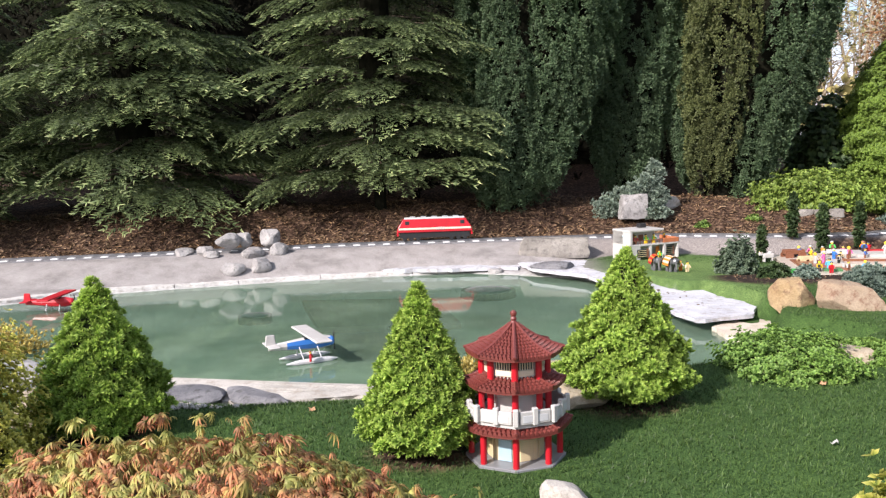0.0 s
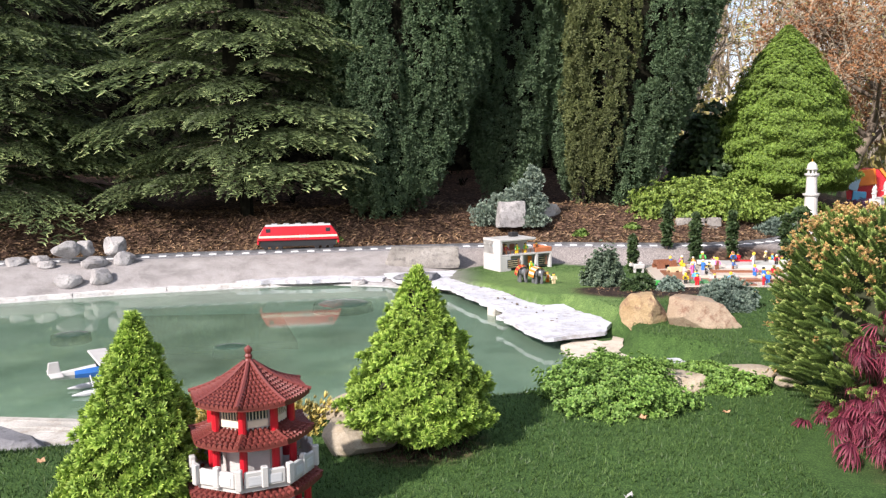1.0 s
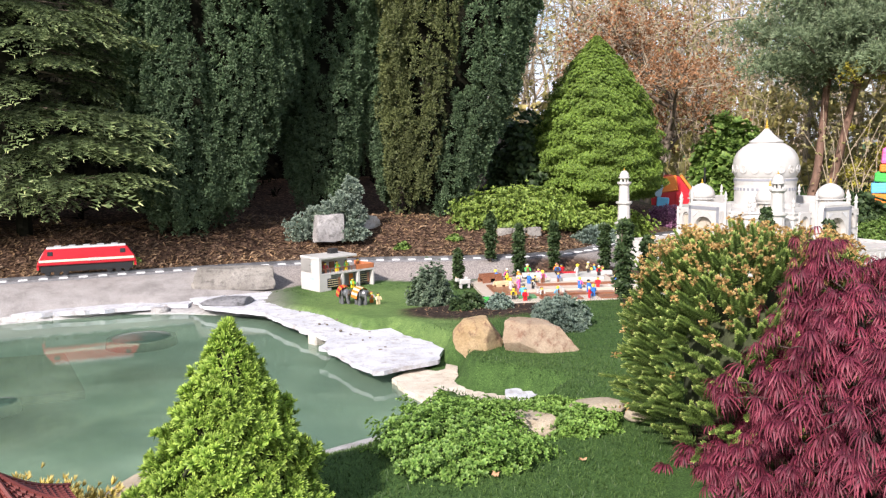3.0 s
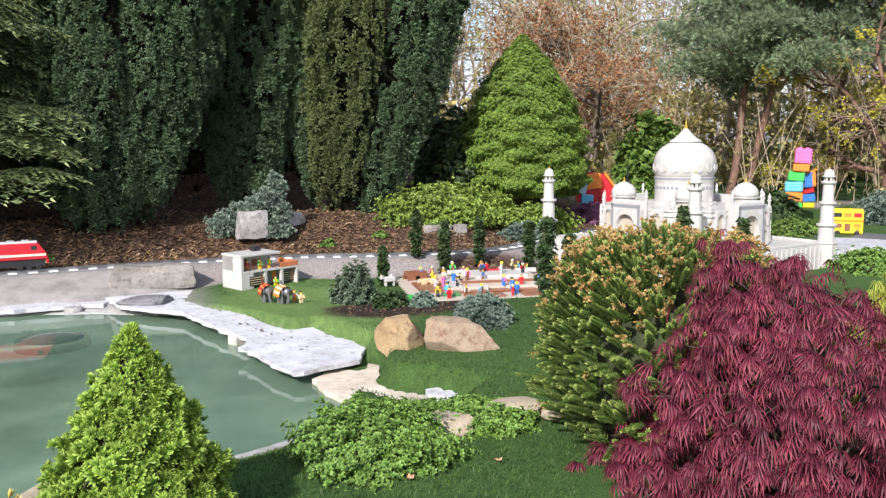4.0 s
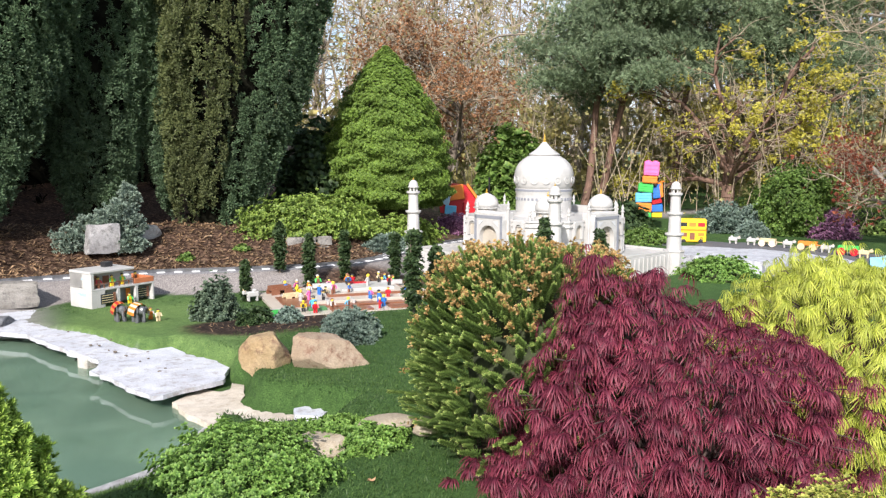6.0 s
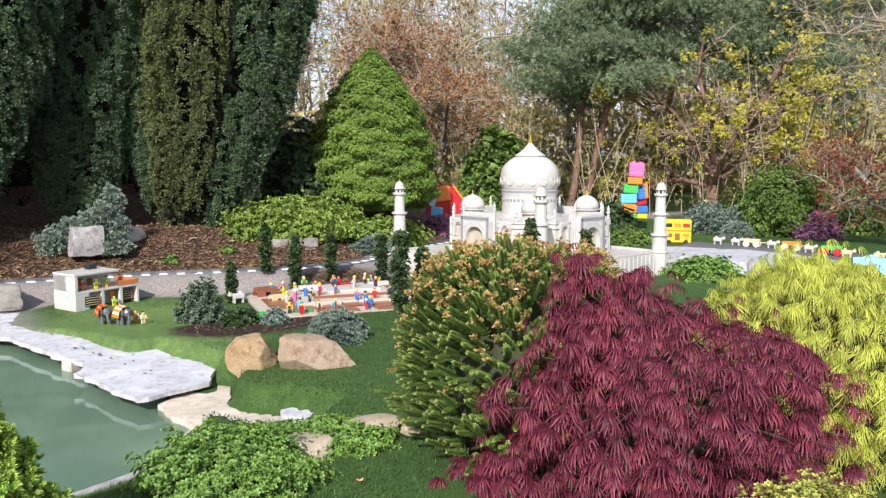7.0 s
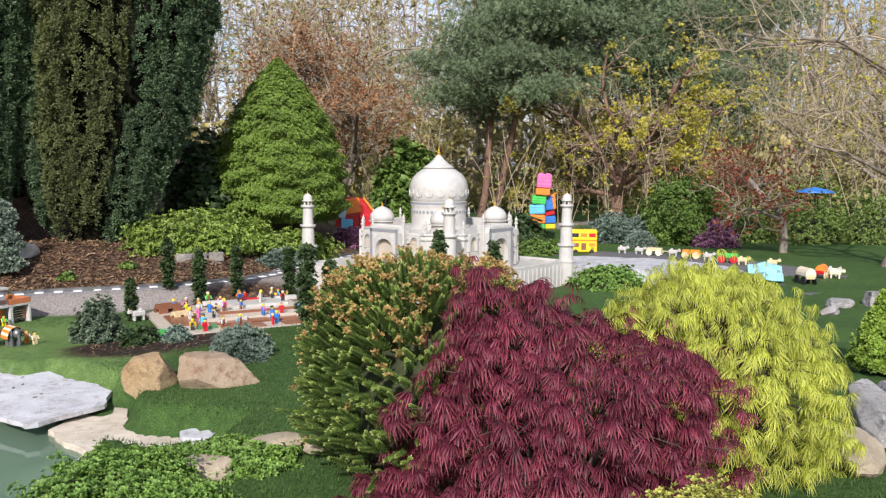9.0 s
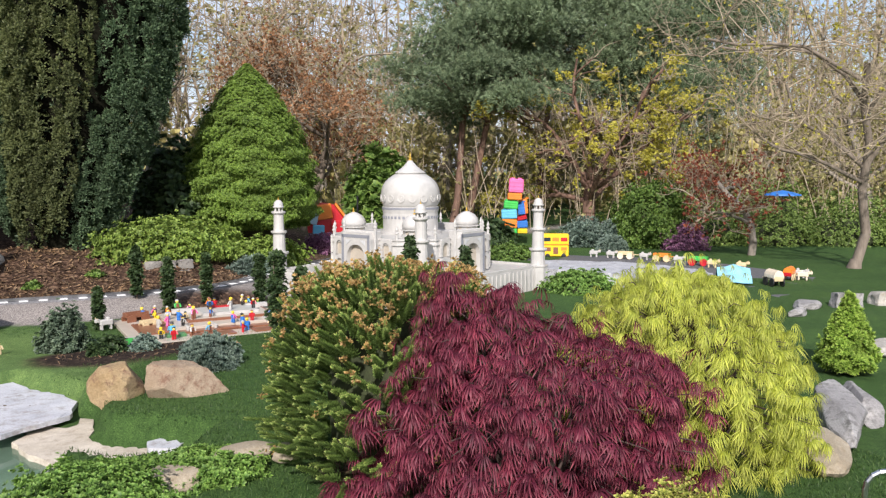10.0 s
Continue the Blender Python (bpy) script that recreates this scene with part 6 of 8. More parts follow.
# ---- red locomotive ----
M_RED = brick_plastic("red_brick_plastic", (0.46, 0.012, 0.022))
M_BLACK = brick_plastic("black_brick_plastic", (0.02, 0.02, 0.022))
M_GREY = brick_plastic("grey_brick_plastic", (0.34, 0.35, 0.36))
M_DKGREY = brick_plastic("dark_grey_brick_plastic", (0.10, 0.105, 0.11))
M_LTGREY = brick_plastic("light_grey_brick_plastic", (0.52, 0.53, 0.54))
M_CREAMB = brick_plastic("cream_brick_plastic", (0.72, 0.62, 0.48))
M_WHITE = brick_plastic("white_brick_plastic", (0.475, 0.465, 0.445))
M_GLASS = plain("dark_window_plastic", (0.03, 0.035, 0.04), 0.12, 0.1)
M_YELLOW = brick_plastic("yellow_brick_plastic", (0.80, 0.55, 0.02))
M_ORANGE = brick_plastic("orange_brick_plastic", (0.78, 0.22, 0.03))
M_BLUE_B = brick_plastic("blue_brick_plastic", (0.03, 0.16, 0.50))
M_AZURE = brick_plastic("azure_brick_plastic", (0.12, 0.45, 0.68))
M_PALEBLUE = brick_plastic("pale_blue_brick_plastic", (0.36, 0.52, 0.60))
M_GREEN = brick_plastic("green_brick_plastic", (0.05, 0.45, 0.08))
M_PINK = brick_plastic("pink_brick_plastic", (0.75, 0.14, 0.35))
M_BROWN = brick_plastic("brown_brick_plastic", (0.22, 0.09, 0.05))
M_TANB = brick_plastic("tan_brick_plastic", (0.62, 0.50, 0.30))
M_SKIN = brick_plastic("yellow_head_plastic", (0.80, 0.58, 0.10))
M_DKRED = brick_plastic("brick_red_roof_plastic", (0.15, 0.032, 0.025), 0.5)
M_GOLD = plain("gold_paint", (0.75, 0.48, 0.08), 0.3, 0.1, 20, 0.1, 0.6)

x, y, a = along(float(np.interp(-1.02, P[:, 0], dist)))
loco = thing("locomotive", (x, y, TRACK_Z + 0.026), math.degrees(a), "red toy locomotive with a cream stripe and black running gear", "locomotive")
L = 0.84
loco.scale = (1, 1, 1.3)
body = bmesh.new()
prof = [(-L / 2, 0.075), (-L / 2 + 0.015, 0.115), (-L / 2 + 0.075, 0.185), (L / 2 - 0.075, 0.185), (L / 2 - 0.015, 0.115), (L / 2, 0.075)]
sides_ = []
for sy in (-0.075, 0.075):
    sides_.append([body.verts.new((px_, sy * (0.86 if pz > 0.15 else 1), pz)) for px_, pz in prof])
body.faces.new(sides_[0])
body.faces.new(sides_[1][::-1])
for i in range(len(prof)):
    j = (i + 1) % len(prof)
    body.faces.new((sides_[0][j], sides_[0][i], sides_[1][i], sides_[1][j]))
bmesh.ops.recalc_face_normals(body, faces=body.faces[:])
bmesh.ops.bevel(body, geom=body.edges[:], offset=0.006, segments=1, affect="EDGES")
part("body", body, M_RED, loco)
part("roof", box(L - 0.17, 0.10, 0.014, (0, 0, 0.184), 0.004), M_LTGREY, loco, "weathered pale grey roof")
part("underframe", box(L - 0.06, 0.12, 0.05, (0, 0, 0.026), 0.005), M_BLACK, loco, "black underframe")
for sy in (-1, 1):
    part("stripe", box(L - 0.04, 0.004, 0.016, (0, sy * 0.0765, 0.098), 0.001), M_CREAMB, loco, "cream stripe")
    for k in range(4):
        part("number_bar", box(0.018, 0.003, 0.022, (0.02 + k * 0.026, sy * 0.0795, 0.096)), M_WHITE, loco, "pale unreadable number")
    for sx in (-1, 1):
        part("cab_window", box(0.045, 0.004, 0.03, (sx * (L / 2 - 0.115), sy * 0.0695, 0.140), 0.002), M_GLASS, loco)
        for k in range(3):
            w = part("wheel", lathe([(0.02, -0.008), (0.026, -0.006), (0.026, 0.006), (0.02, 0.008)], 12), M_BLACK, loco)
            w.matrix_local = pose(sx * 0.26 + (k - 1) * 0.075, sy * 0.05, 0.026, 90, 0, 0)
for sx in (-1, 1):
    part("windscreen", box(0.004, 0.09, 0.03, (sx * (L / 2 - 0.037), 0, 0.135), 0.001), M_GLASS, loco)
    part("buffer_beam", box(0.02, 0.13, 0.03, (sx * (L / 2 - 0.01), 0, 0.045), 0.003), M_RED, loco)
for k in range(5):
    part("roof_vent", box(0.06, 0.05, 0.01, (-0.24 + 0.12 * k, 0, 0.197), 0.002), M_GREY, loco)


# ---- pagoda ----
def ring_points(R, n=8, turn=0.0):
    return [(R * math.cos(radians(turn) + 2 * math.pi * i / n), R * math.sin(radians(turn) + 2 * math.pi * i / n)) for i in range(n)]


PT = -88.5
M_PLINTH = brick_plastic("mid_grey_brick_plastic", (0.20, 0.205, 0.215))
pagoda = thing("toy_pagoda", (-0.06, 2.42, ground_at(-0.06, 2.42) - 0.002), 0, "three-storey brick-red toy pagoda with white balcony on the turf", "pagoda")
part("base", prism(ring_points(0.185, 8, PT), 0, 0.014, bevel=0.003), M_PLINTH, pagoda, "grey octagonal plinth")


def tiled_roof(name, r_out, z_out, r_in, z_in, curl, rows, cols, parent):
    """Eight slopes of stepped courses with raised ridges and upturned corners."""
    bm = bmesh.new()
    n = 8
    for i in range(n):
        a0, a1 = radians(PT) + 2 * math.pi * i / n, radians(PT) + 2 * math.pi * (i + 1) / n
        p0, p1 = Vector((math.cos(a0), math.sin(a0), 0)), Vector((math.cos(a1), math.sin(a1), 0))

        def at(u, v):
            r_ = r_out + (r_in - r_out) * v
            q = (p0 * (1 - u) + p1 * u) * r_
            sag = 0.12 * math.sin(math.pi * v) * (z_in - z_out)
            q.z = z_out + (z_in - z_out) * v - sag + curl * (1 - v) ** 2 * (abs(u - 0.5) * 2) ** 3
            return q
        # barrel tiles: each one a low ridge that overlaps the course below
        for k in range(rows):
            v0, v1 = k / rows, (k + 1) / rows
            c = max(2, round(cols * (1 - 0.9 * v0 * (1 - r_in / r_out))))
            for j in range(c):
                u0, um, u1 = j / c, (j + 0.5) / c, (j + 1) / c
                hi, lo, step = Vector((0, 0, 0.0065)), Vector((0, 0, -0.003)), Vector((0, 0, 0.0055))
                f0 = [bm.verts.new(w) for w in (at(u0, v0) + lo + step * 0.4, at((u0 + um) / 2, v0) + hi * 0.75 + step, at(um, v0) + hi + step, at((um + u1) / 2, v0) + hi * 0.75 + step, at(u1, v0) + lo + step * 0.4)]
                f1 = [bm.verts.new(w) for w in (at(u0, v1) + lo, at((u0 + um) / 2, v1) + hi * 0.75, at(um, v1) + hi, at((um + u1) / 2, v1) + hi * 0.75, at(u1, v1) + lo)]
                for i_ in range(4):
                    bm.faces.new((f0[i_], f0[i_ + 1], f1[i_ + 1], f1[i_]))
                d = [bm.verts.new(at(u0, v0) + lo), bm.verts.new(at(u1, v0) + lo)]
                bm.faces.new((d[0], d[1], f0[4], f0[3], f0[2], f0[1], f0[0]))
        # under side
        drop, grid = Vector((0, 0, 0.009)), []
        for k in range(5):
            grid.append([bm.verts.new(at(u_, k / 4) - drop) for u_ in (0, 0.25, 0.5, 0.75, 1)])
        for g0, g1 in zip(grid, grid[1:]):
            for i_ in range(4):
                bm.faces.new((g0[i_], g1[i_], g1[i_ + 1], g0[i_ + 1]))
        lip = [bm.verts.new(at(u_, 0)) for u_ in (0, 0.25, 0.5, 0.75, 1)]
        for i_ in range(4):
            bm.faces.new((grid[0][i_], grid[0][i_ + 1], lip[i_ + 1], lip[i_]))
        # ridge
        pts = [p0 * (r_out + (r_in - r_out) * v) + Vector((0, 0, z_out + (z_in - z_out) * v - 0.12 * math.sin(math.pi * v) * (z_in - z_out) + curl * (1 - v) ** 2 + 0.003)) for v in np.linspace(-0.03, 1, 9)]
        for a_, b_ in zip(pts, pts[1:]):
            rod(a_ + Vector((0, 0, 0.004)), b_ + Vector((0, 0, 0.004)), 0.0062, 6, bm)
    return part(name, bm, M_DKRED, parent, "brick-red ribbed roof")


pagoda.scale = (1, 1, 0.945)
tiled_roof("lower_roof", 0.208, 0.146, 0.150, 0.184, 0.006, 4, 9, pagoda)
tiled_roof("middle_roof", 0.186, 0.304, 0.108, 0.336, 0.006, 5, 8, pagoda)
tiled_roof("upper_roof", 0.178, 0.424, 0.012, 0.520, 0.005, 11, 9, pagoda)
part("finial", lathe([(0.020, 0.500), (0.013, 0.516), (0.010, 0.522), (0.013, 0.530), (0.009, 0.536), (0.012, 0.544), (0.008, 0.552), (0.012, 0.560), (0.012, 0.568), (0.006, 0.575), (0, 0.578)], 8), M_DKRED, pagoda)
part("lower_hall", lathe([(0.105, 0.012), (0.105, 0.15)], 8, turn=PT), M_TANB, pagoda, "tan and white hall walls")
part("middle_hall", lathe([(0.09, 0.17), (0.09, 0.32)], 8, turn=PT), M_WHITE, pagoda)
part("upper_hall", lathe([(0.108, 0.33), (0.108, 0.435)], 8, turn=PT), M_WHITE, pagoda)
for storey, (R, z0, z1, cw) in enumerate(((0.162, 0.012, 0.145, 0.0115), (0.122, 0.18, 0.312, 0.012), (0.120, 0.332, 0.432, 0.012))):
    for k, (cx, cy) in enumerate(ring_points(R, 8, PT)):
        part("column", lathe([(cw, z0), (cw, z1)], 10, (cx, cy, 0)), M_RED, pagoda, "red round column")
for k in range(8):
    a0 = radians(PT) + 2 * math.pi * (k + 0.5) / 8
    deg = math.degrees(a0)
    R = 0.105 * math.cos(math.pi / 8)
    ob = part("door" if k in (7, 3) else "wall_panel", box(0.006, 0.052, 0.085, (0, 0, 0), 0.002), M_PALEBLUE if k in (7, 3) else M_TANB, pagoda, "pale blue sliding doors" if k in (7, 3) else "tan wall panel")
    ob.matrix_local = pose((R + 0.002) * math.cos(a0), (R + 0.002) * math.sin(a0), 0.014, 0, 0, deg)
    ob = part("lintel", box(0.008, 0.056, 0.022, (0, 0, 0), 0.002), M_WHITE, pagoda, "white lintel")
    ob.matrix_local = pose((R + 0.003) * math.cos(a0), (R + 0.003) * math.sin(a0), 0.1, 0, 0, deg)
    R2 = 0.09 * math.cos(math.pi / 8)
    ob = part("window", box(0.006, 0.016, 0.016, (0, 0, 0), 0.001), M_GREY, pagoda)
    ob.matrix_local = pose((R2 + 0.002) * math.cos(a0), (R2 + 0.002) * math.sin(a0), 0.27, 0, 0, deg)
    R3 = 0.108 * math.cos(math.pi / 8)
    ob = part("sill_panel", box(0.006, 0.060, 0.022, (0, 0, 0), 0.001), M_CREAMB, pagoda, "cream panel under the window")
    ob.matrix_local = pose((R3 + 0.003) * math.cos(a0), (R3 + 0.003) * math.sin(a0), 0.345, 0, 0, deg)
    ob = part("window", box(0.005, 0.058, 0.030, (0, 0, 0), 0.001), M_GLASS, pagoda, "dark latticed window")
    ob.matrix_local = pose((R3 + 0.003) * math.cos(a0), (R3 + 0.003) * math.sin(a0), 0.370, 0, 0, deg)
    for j in range(6):
        s = part("lattice_bar", box(0.003, 0.003, 0.030, (0, 0, 0)), M_CREAMB, ob)
        s.matrix_local = pose(0.004, -0.024 + j * 0.0096, 0, 0, 0, 0)
    RB = 0.188 * math.cos(math.pi / 8)
    ob = part("balustrade", box(0.012, 0.118, 0.050, (0, 0, 0), 0.003), M_WHITE, pagoda, "white balcony panel")
    ob.matrix_local = pose(RB * math.cos(a0), RB * math.sin(a0), 0.186, 0, 0, deg)
    s = part("recess", box(0.003, 0.042, 0.026, (0, 0, 0)), M_LTGREY, ob)
    s.matrix_local = pose(0.006, -0.026, 0.009, 0, 0, 0)
    s = part("recess", box(0.003, 0.042, 0.026, (0, 0, 0)), M_LTGREY, ob)
    s.matrix_local = pose(0.006, 0.026, 0.009, 0, 0, 0)
    for R4, dk in ((0.19, 0), (0.176, 0.5)):
        b0 = radians(PT) + 2 * math.pi * (k + dk) / 8
        ob = part("baluster_post", box(0.018, 0.02, 0.066, (0, 0, 0), 0.003), M_WHITE, pagoda)
        ob.matrix_local = pose(R4 * math.cos(b0), R4 * math.sin(b0), 0.182, 0, 0, math.degrees(b0))
part("balcony_floor", prism(ring_points(0.185, 8, PT), 0.172, 0.186), M_WHITE, pagoda)


# ---- toy people: each one plain moulded shape ----
def toy_figure(place, turn, top, legs, hair, h=0.085, label="", group="toy people", z=None):
    bm = bmesh.new()
    s = h / 0.085
    for sy in (-1, 1):
        box(0.014 * s, 0.012 * s, 0.03 * s, (0, sy * 0.0075 * s, 0), 0.002 * s, 0, bm, 0)
        rod((0, sy * 0.017 * s, 0.055 * s), (0.012 * s, sy * 0.02 * s, 0.033 * s), 0.0048 * s, 6, bm, 1)
    box(0.017 * s, 0.03 * s, 0.03 * s, (0, 0, 0.03 * s), 0.003 * s, 0, bm, 1, 0.8)
    ball(0.0105 * s, (0, 0, 0.07 * s), (1, 1, 1.1), bm, 2, 8, 6)
    ball(0.0115 * s, (-0.002 * s, 0, 0.0745 * s), (1, 1, 0.75), bm, 3, 8, 6)
    ob = part("toy_figure", bm, [legs, top, M_SKIN, hair])
    ob.matrix_world = pose(place[0], place[1], (ground_at(*place) if z is None else z), 0, 0, turn)
    return tagged(ob, label, "toy figure", group)


# ---- white toy villa ----
VZ = 0.098
M_TERRA = brick_plastic("terracotta_brick_plastic", (0.50, 0.17, 0.075))
villa = thing("toy_villa", (1.235, 8.26, VZ), math.degrees(math.atan2(8.29 - 7.98, 1.54 - 1.0)), "white flat-roofed toy villa with a terracotta balcony on the turf", "toy house")
vw, vd = 0.62, 0.30
part("ground_floor", box(0.13, vd, 0.145, (-vw / 2 + 0.065, 0, 0), 0.003), M_WHITE, villa)
part("back_wall", box(vw - 0.13, 0.02, 0.145, (0.065, vd / 2 - 0.01, 0), 0.002), M_WHITE, villa)
part("rear_rooms", box(vw - 0.14, vd - 0.14, 0.143, (0.066, 0.055, 0), 0.002), M_LTGREY, villa)
part("end_wall", box(0.02, vd, 0.145, (vw / 2 - 0.01, 0, 0), 0.002), M_WHITE, villa)
for px_ in (-0.05, 0.13):
    part("pier", box(0.03, 0.03, 0.145, (px_, -vd / 2 + 0.015, 0), 0.003), M_WHITE, villa)
part("first_floor_slab", box(vw, vd, 0.02, (0, 0, 0.145), 0.003), M_WHITE, villa)
part("upper_floor", box(0.40, vd - 0.12, 0.13, (-vw / 2 + 0.20, 0.06, 0.164), 0.003), M_WHITE, villa)
part("side_wall", box(0.03, vd, 0.13, (-vw / 2 + 0.015, 0, 0.164), 0.003), M_WHITE, villa)
part("roof", box(0.43, vd, 0.022, (-vw / 2 + 0.21, 0, 0.292), 0.004), M_WHITE, villa)
part("chimney", box(0.085, 0.06, 0.045, (-0.02, 0.05, 0.313), 0.004), M_BLACK, villa, "black roof box")
part("balcony_wall", box(0.20, 0.014, 0.045, (vw / 2 - 0.10, -vd / 2 + 0.007, 0.164), 0.002), M_TERRA, villa, "terracotta balcony wall")
part("balcony_wall", box(0.014, vd, 0.045, (vw / 2 - 0.007, 0, 0.164), 0.002), M_TERRA, villa, "terracotta balcony wall")
part("balcony_rail", box(0.40, 0.006, 0.006, (-0.09, -vd / 2 + 0.006, 0.2), 0.001), M_BROWN, villa)
for k in range(9):
    part("balcony_post", box(0.006, 0.006, 0.04, (-0.28 + k * 0.048, -vd / 2 + 0.006, 0.164)), M_BROWN, villa)
for px_, w in ((-0.165, 0.12), (0.215, 0.09)):
    win = part("window", box(w, 0.006, 0.085, (px_, -vd / 2 + 0.003 + (0.04 if px_ > 0 else -0.004), 0.03), 0.002), M_GLASS, villa, "dark latticed window")
    for k in range(4):
        part("bar", box(w * 0.9, 0.003, 0.004, (px_, -vd / 2 - 0.003 + (0.04 if px_ > 0 else -0.004), 0.04 + k * 0.02)), M_TANB, win)
    part("shutter", box(0.025, 0.008, 0.09, (px_ + w / 2 + 0.01, -vd / 2 + 0.003 + (0.04 if px_ > 0 else -0.004), 0.028), 0.001), M_BROWN, villa)
part("terrace_door", box(0.045, 0.006, 0.1, (0.10, -vd / 2 + 0.085, 0.02), 0.001), M_ORANGE, villa)
part("terrace_door", box(0.05, 0.006, 0.09, (-0.2, -vd / 2 + 0.118, 0.17), 0.001), M_BROWN, villa)
part("terrace_window", box(0.06, 0.006, 0.06, (-0.09, -vd / 2 + 0.118, 0.19), 0.001), M_BROWN, villa)
for zz, k in ((0.10, 3), (0.112, 4), (0.24, 2)):
    for j in range(k):
        part("sign_bar", box(0.003, 0.02, 0.016, (-vw / 2 - 0.001, -0.06 + j * 0.028, zz)), M_PALEBLUE, villa, "small pale blue unreadable lettering")
vm = villa.matrix_world
for lx, ly, lz, c in ((-0.21, -0.10, 0.165, M_RED), (-0.08, -0.10, 0.165, M_GREEN), (0.03, -0.09, 0.165, M_GREEN), (0.17, -0.08, 0.165, M_ORANGE), (0.04, -0.17, 0.0, M_GREEN)):
    q = vm @ Vector((lx, ly, lz))
    toy_figure((q.x, q.y), -60, c, M_BROWN if c is not M_GREEN else M_YELLOW, M_BLACK, 0.1, "moulded toy figure in bright dress at the villa", z=q.z)


# ---- elephants with striped cloth ----
def elephant(place, turn, cloth, label):
    t = thing("toy_elephant", (*place, ground_at(*place)), turn, label, "toy elephant", "toy elephants")
    bm = ball(0.05, (0, 0, 0.085), (1.25, 0.85, 0.9), u=12, v=8)
    ball(0.032, (0.075, 0, 0.1), (1, 0.9, 1.05), bm)
    rod((0.1, 0, 0.095), (0.115, 0, 0.03), 0.012, 7, bm, r2=0.006)
    for sy in (-1, 1):
        ball(0.026, (0.06, sy * 0.034, 0.1), (0.8, 0.25, 1.1), bm)
    part("body", bm, M_DKGREY, t, "dark grey body")
    for sx in (-1, 1):
        for sy in (-1, 1):
            part("leg", lathe([(0.016, 0), (0.015, 0.07)], 8, (sx * 0.035, sy * 0.025, 0)), M_DKGREY, t)
    b = bmesh.new()
    rows = []
    for i in range(13):
        a = math.pi * (i / 12) - math.pi / 2
        rows.append([b.verts.new((sx * 0.062, math.sin(a) * 0.062, 0.062 + math.cos(a) * 0.085)) for sx in (-1, -0.33, 0.33, 1)])
    for i, (p, q) in enumerate(zip(rows, rows[1:])):
        for k in range(3):
            b.faces.new((p[k], p[k + 1], q[k + 1], q[k])).material_index = i % 2
    part("cloth", b, cloth, t, "orange striped cloth")


elephant((1.32, 7.22), -75, [M_ORANGE, M_CREAMB], "grey toy elephant under an orange striped cloth on the turf")
elephant((1.20, 7.34), -85, [M_RED, M_ORANGE], "grey toy elephant with a red headcloth on the turf")
toy_figure((1.46, 7.2), -70, M_TANB, M_TANB, M_BLACK, 0.1, "tan moulded toy figure beside the elephants")
toy_figure((1.42, 7.32), -70, M_WHITE, M_ORANGE, M_BROWN, 0.1, "pale moulded toy figure beside the elephants")

# ---- toy terrace garden with figures ----
terrace = thing("toy_terrace", (3.02, 7.38, 0.1), 0, "stepped white and brown toy terrace set in the turf", "terrace")


def pave(name, cu, cv, su, sv, z0, z1, m, label=""):
    q = [Vector((cu + a * su / 2, cv + b * sv / 2)) for a, b in ((-1, -1), (1, -1), (1, 1), (-1, 1))]
    bm = prism([(p_.x, p_.y) for p_ in q], z0, z1, bevel=0.003)
    return part(name, bm, m, terrace, label)


M_BEDGREEN = brick_plastic("dark_green_brick_plastic", (0.07, 0.20, 0.08))
M_PAVING = brick_plastic("pale_stone_brick_plastic", (0.50, 0.44, 0.37))
terrace.matrix_world = pose(3.12, 7.33, 0.112, 0, 0, -6) @ Matrix.Diagonal((1, 1, 0.75, 1))
pave("floor", 0.0, 0.0, 1.5, 1.2, 0, 0.035, M_PAVING, "pale paving")
pave("lower_step", 0.08, 0.08, 1.1, 0.86, 0.035, 0.055, M_BROWN, "brown planted border")
pave("middle_step", 0.10, 0.12, 0.98, 0.74, 0.055, 0.085, M_PAVING)
pave("upper_step", 0.12, 0.18, 0.74, 0.52, 0.085, 0.112, M_BROWN)
pave("upper_floor", 0.12, 0.19, 0.69, 0.47, 0.11, 0.115, M_PAVING)
for cu_, cv_, m_, lab_ in ((-0.42, -0.40, M_BEDGREEN, "green planted bed"), (0.02, -0.30, M_BROWN, "brown planted bed"), (0.44, -0.34, M_BEDGREEN, "green planted bed"), (-0.32, -0.02, M_BROWN, "brown planted bed"), (0.62, 0.02, M_BROWN, "brown planted bed"), (-0.30, 0.28, M_BEDGREEN, "green planted bed")):
    pave("planted_bed", cu_, cv_, 0.15, 0.10, 0.036, 0.064, m_, lab_)
pave("top_step", 0.14, 0.22, 0.48, 0.34, 0.115, 0.145, M_WHITE)
pave("lawn_panel", -0.72, -0.46, 0.20, 0.26, 0.035, 0.046, M_GREEN, "green panel")
pave("panel_border", -0.72, -0.46, 0.29, 0.38, -0.03, 0.041, M_WHITE)
pave("lawn_panel", 0.60, -0.48, 0.2, 0.14, 0.035, 0.046, M_GREEN, "green panel")
pave("brown_bed", -0.15, -0.48, 0.34, 0.14, 0.035, 0.05, M_BROWN)
pave("brown_bed", 0.32, -0.48, 0.3, 0.14, 0.035, 0.05, M_BROWN)
pave("brown_bed", -0.55, 0.0, 0.2, 0.5, 0.035, 0.05, M_BROWN)
for k in range(5):
    pave("low_wall", -0.3 + 0.22 * k, -0.21, 0.02, 0.16, 0.055, 0.10, M_WHITE)
for k in range(3):
    pave("seat", -0.2 + 0.32 * k, 0.34, 0.2, 0.05, 0.115, 0.16, M_RED if k == 1 else M_WHITE)
r = random.Random(77)
tops = [M_RED, M_BLUE_B, M_YELLOW, M_GREEN, M_WHITE, M_ORANGE, M_AZURE, M_TANB, M_PINK]
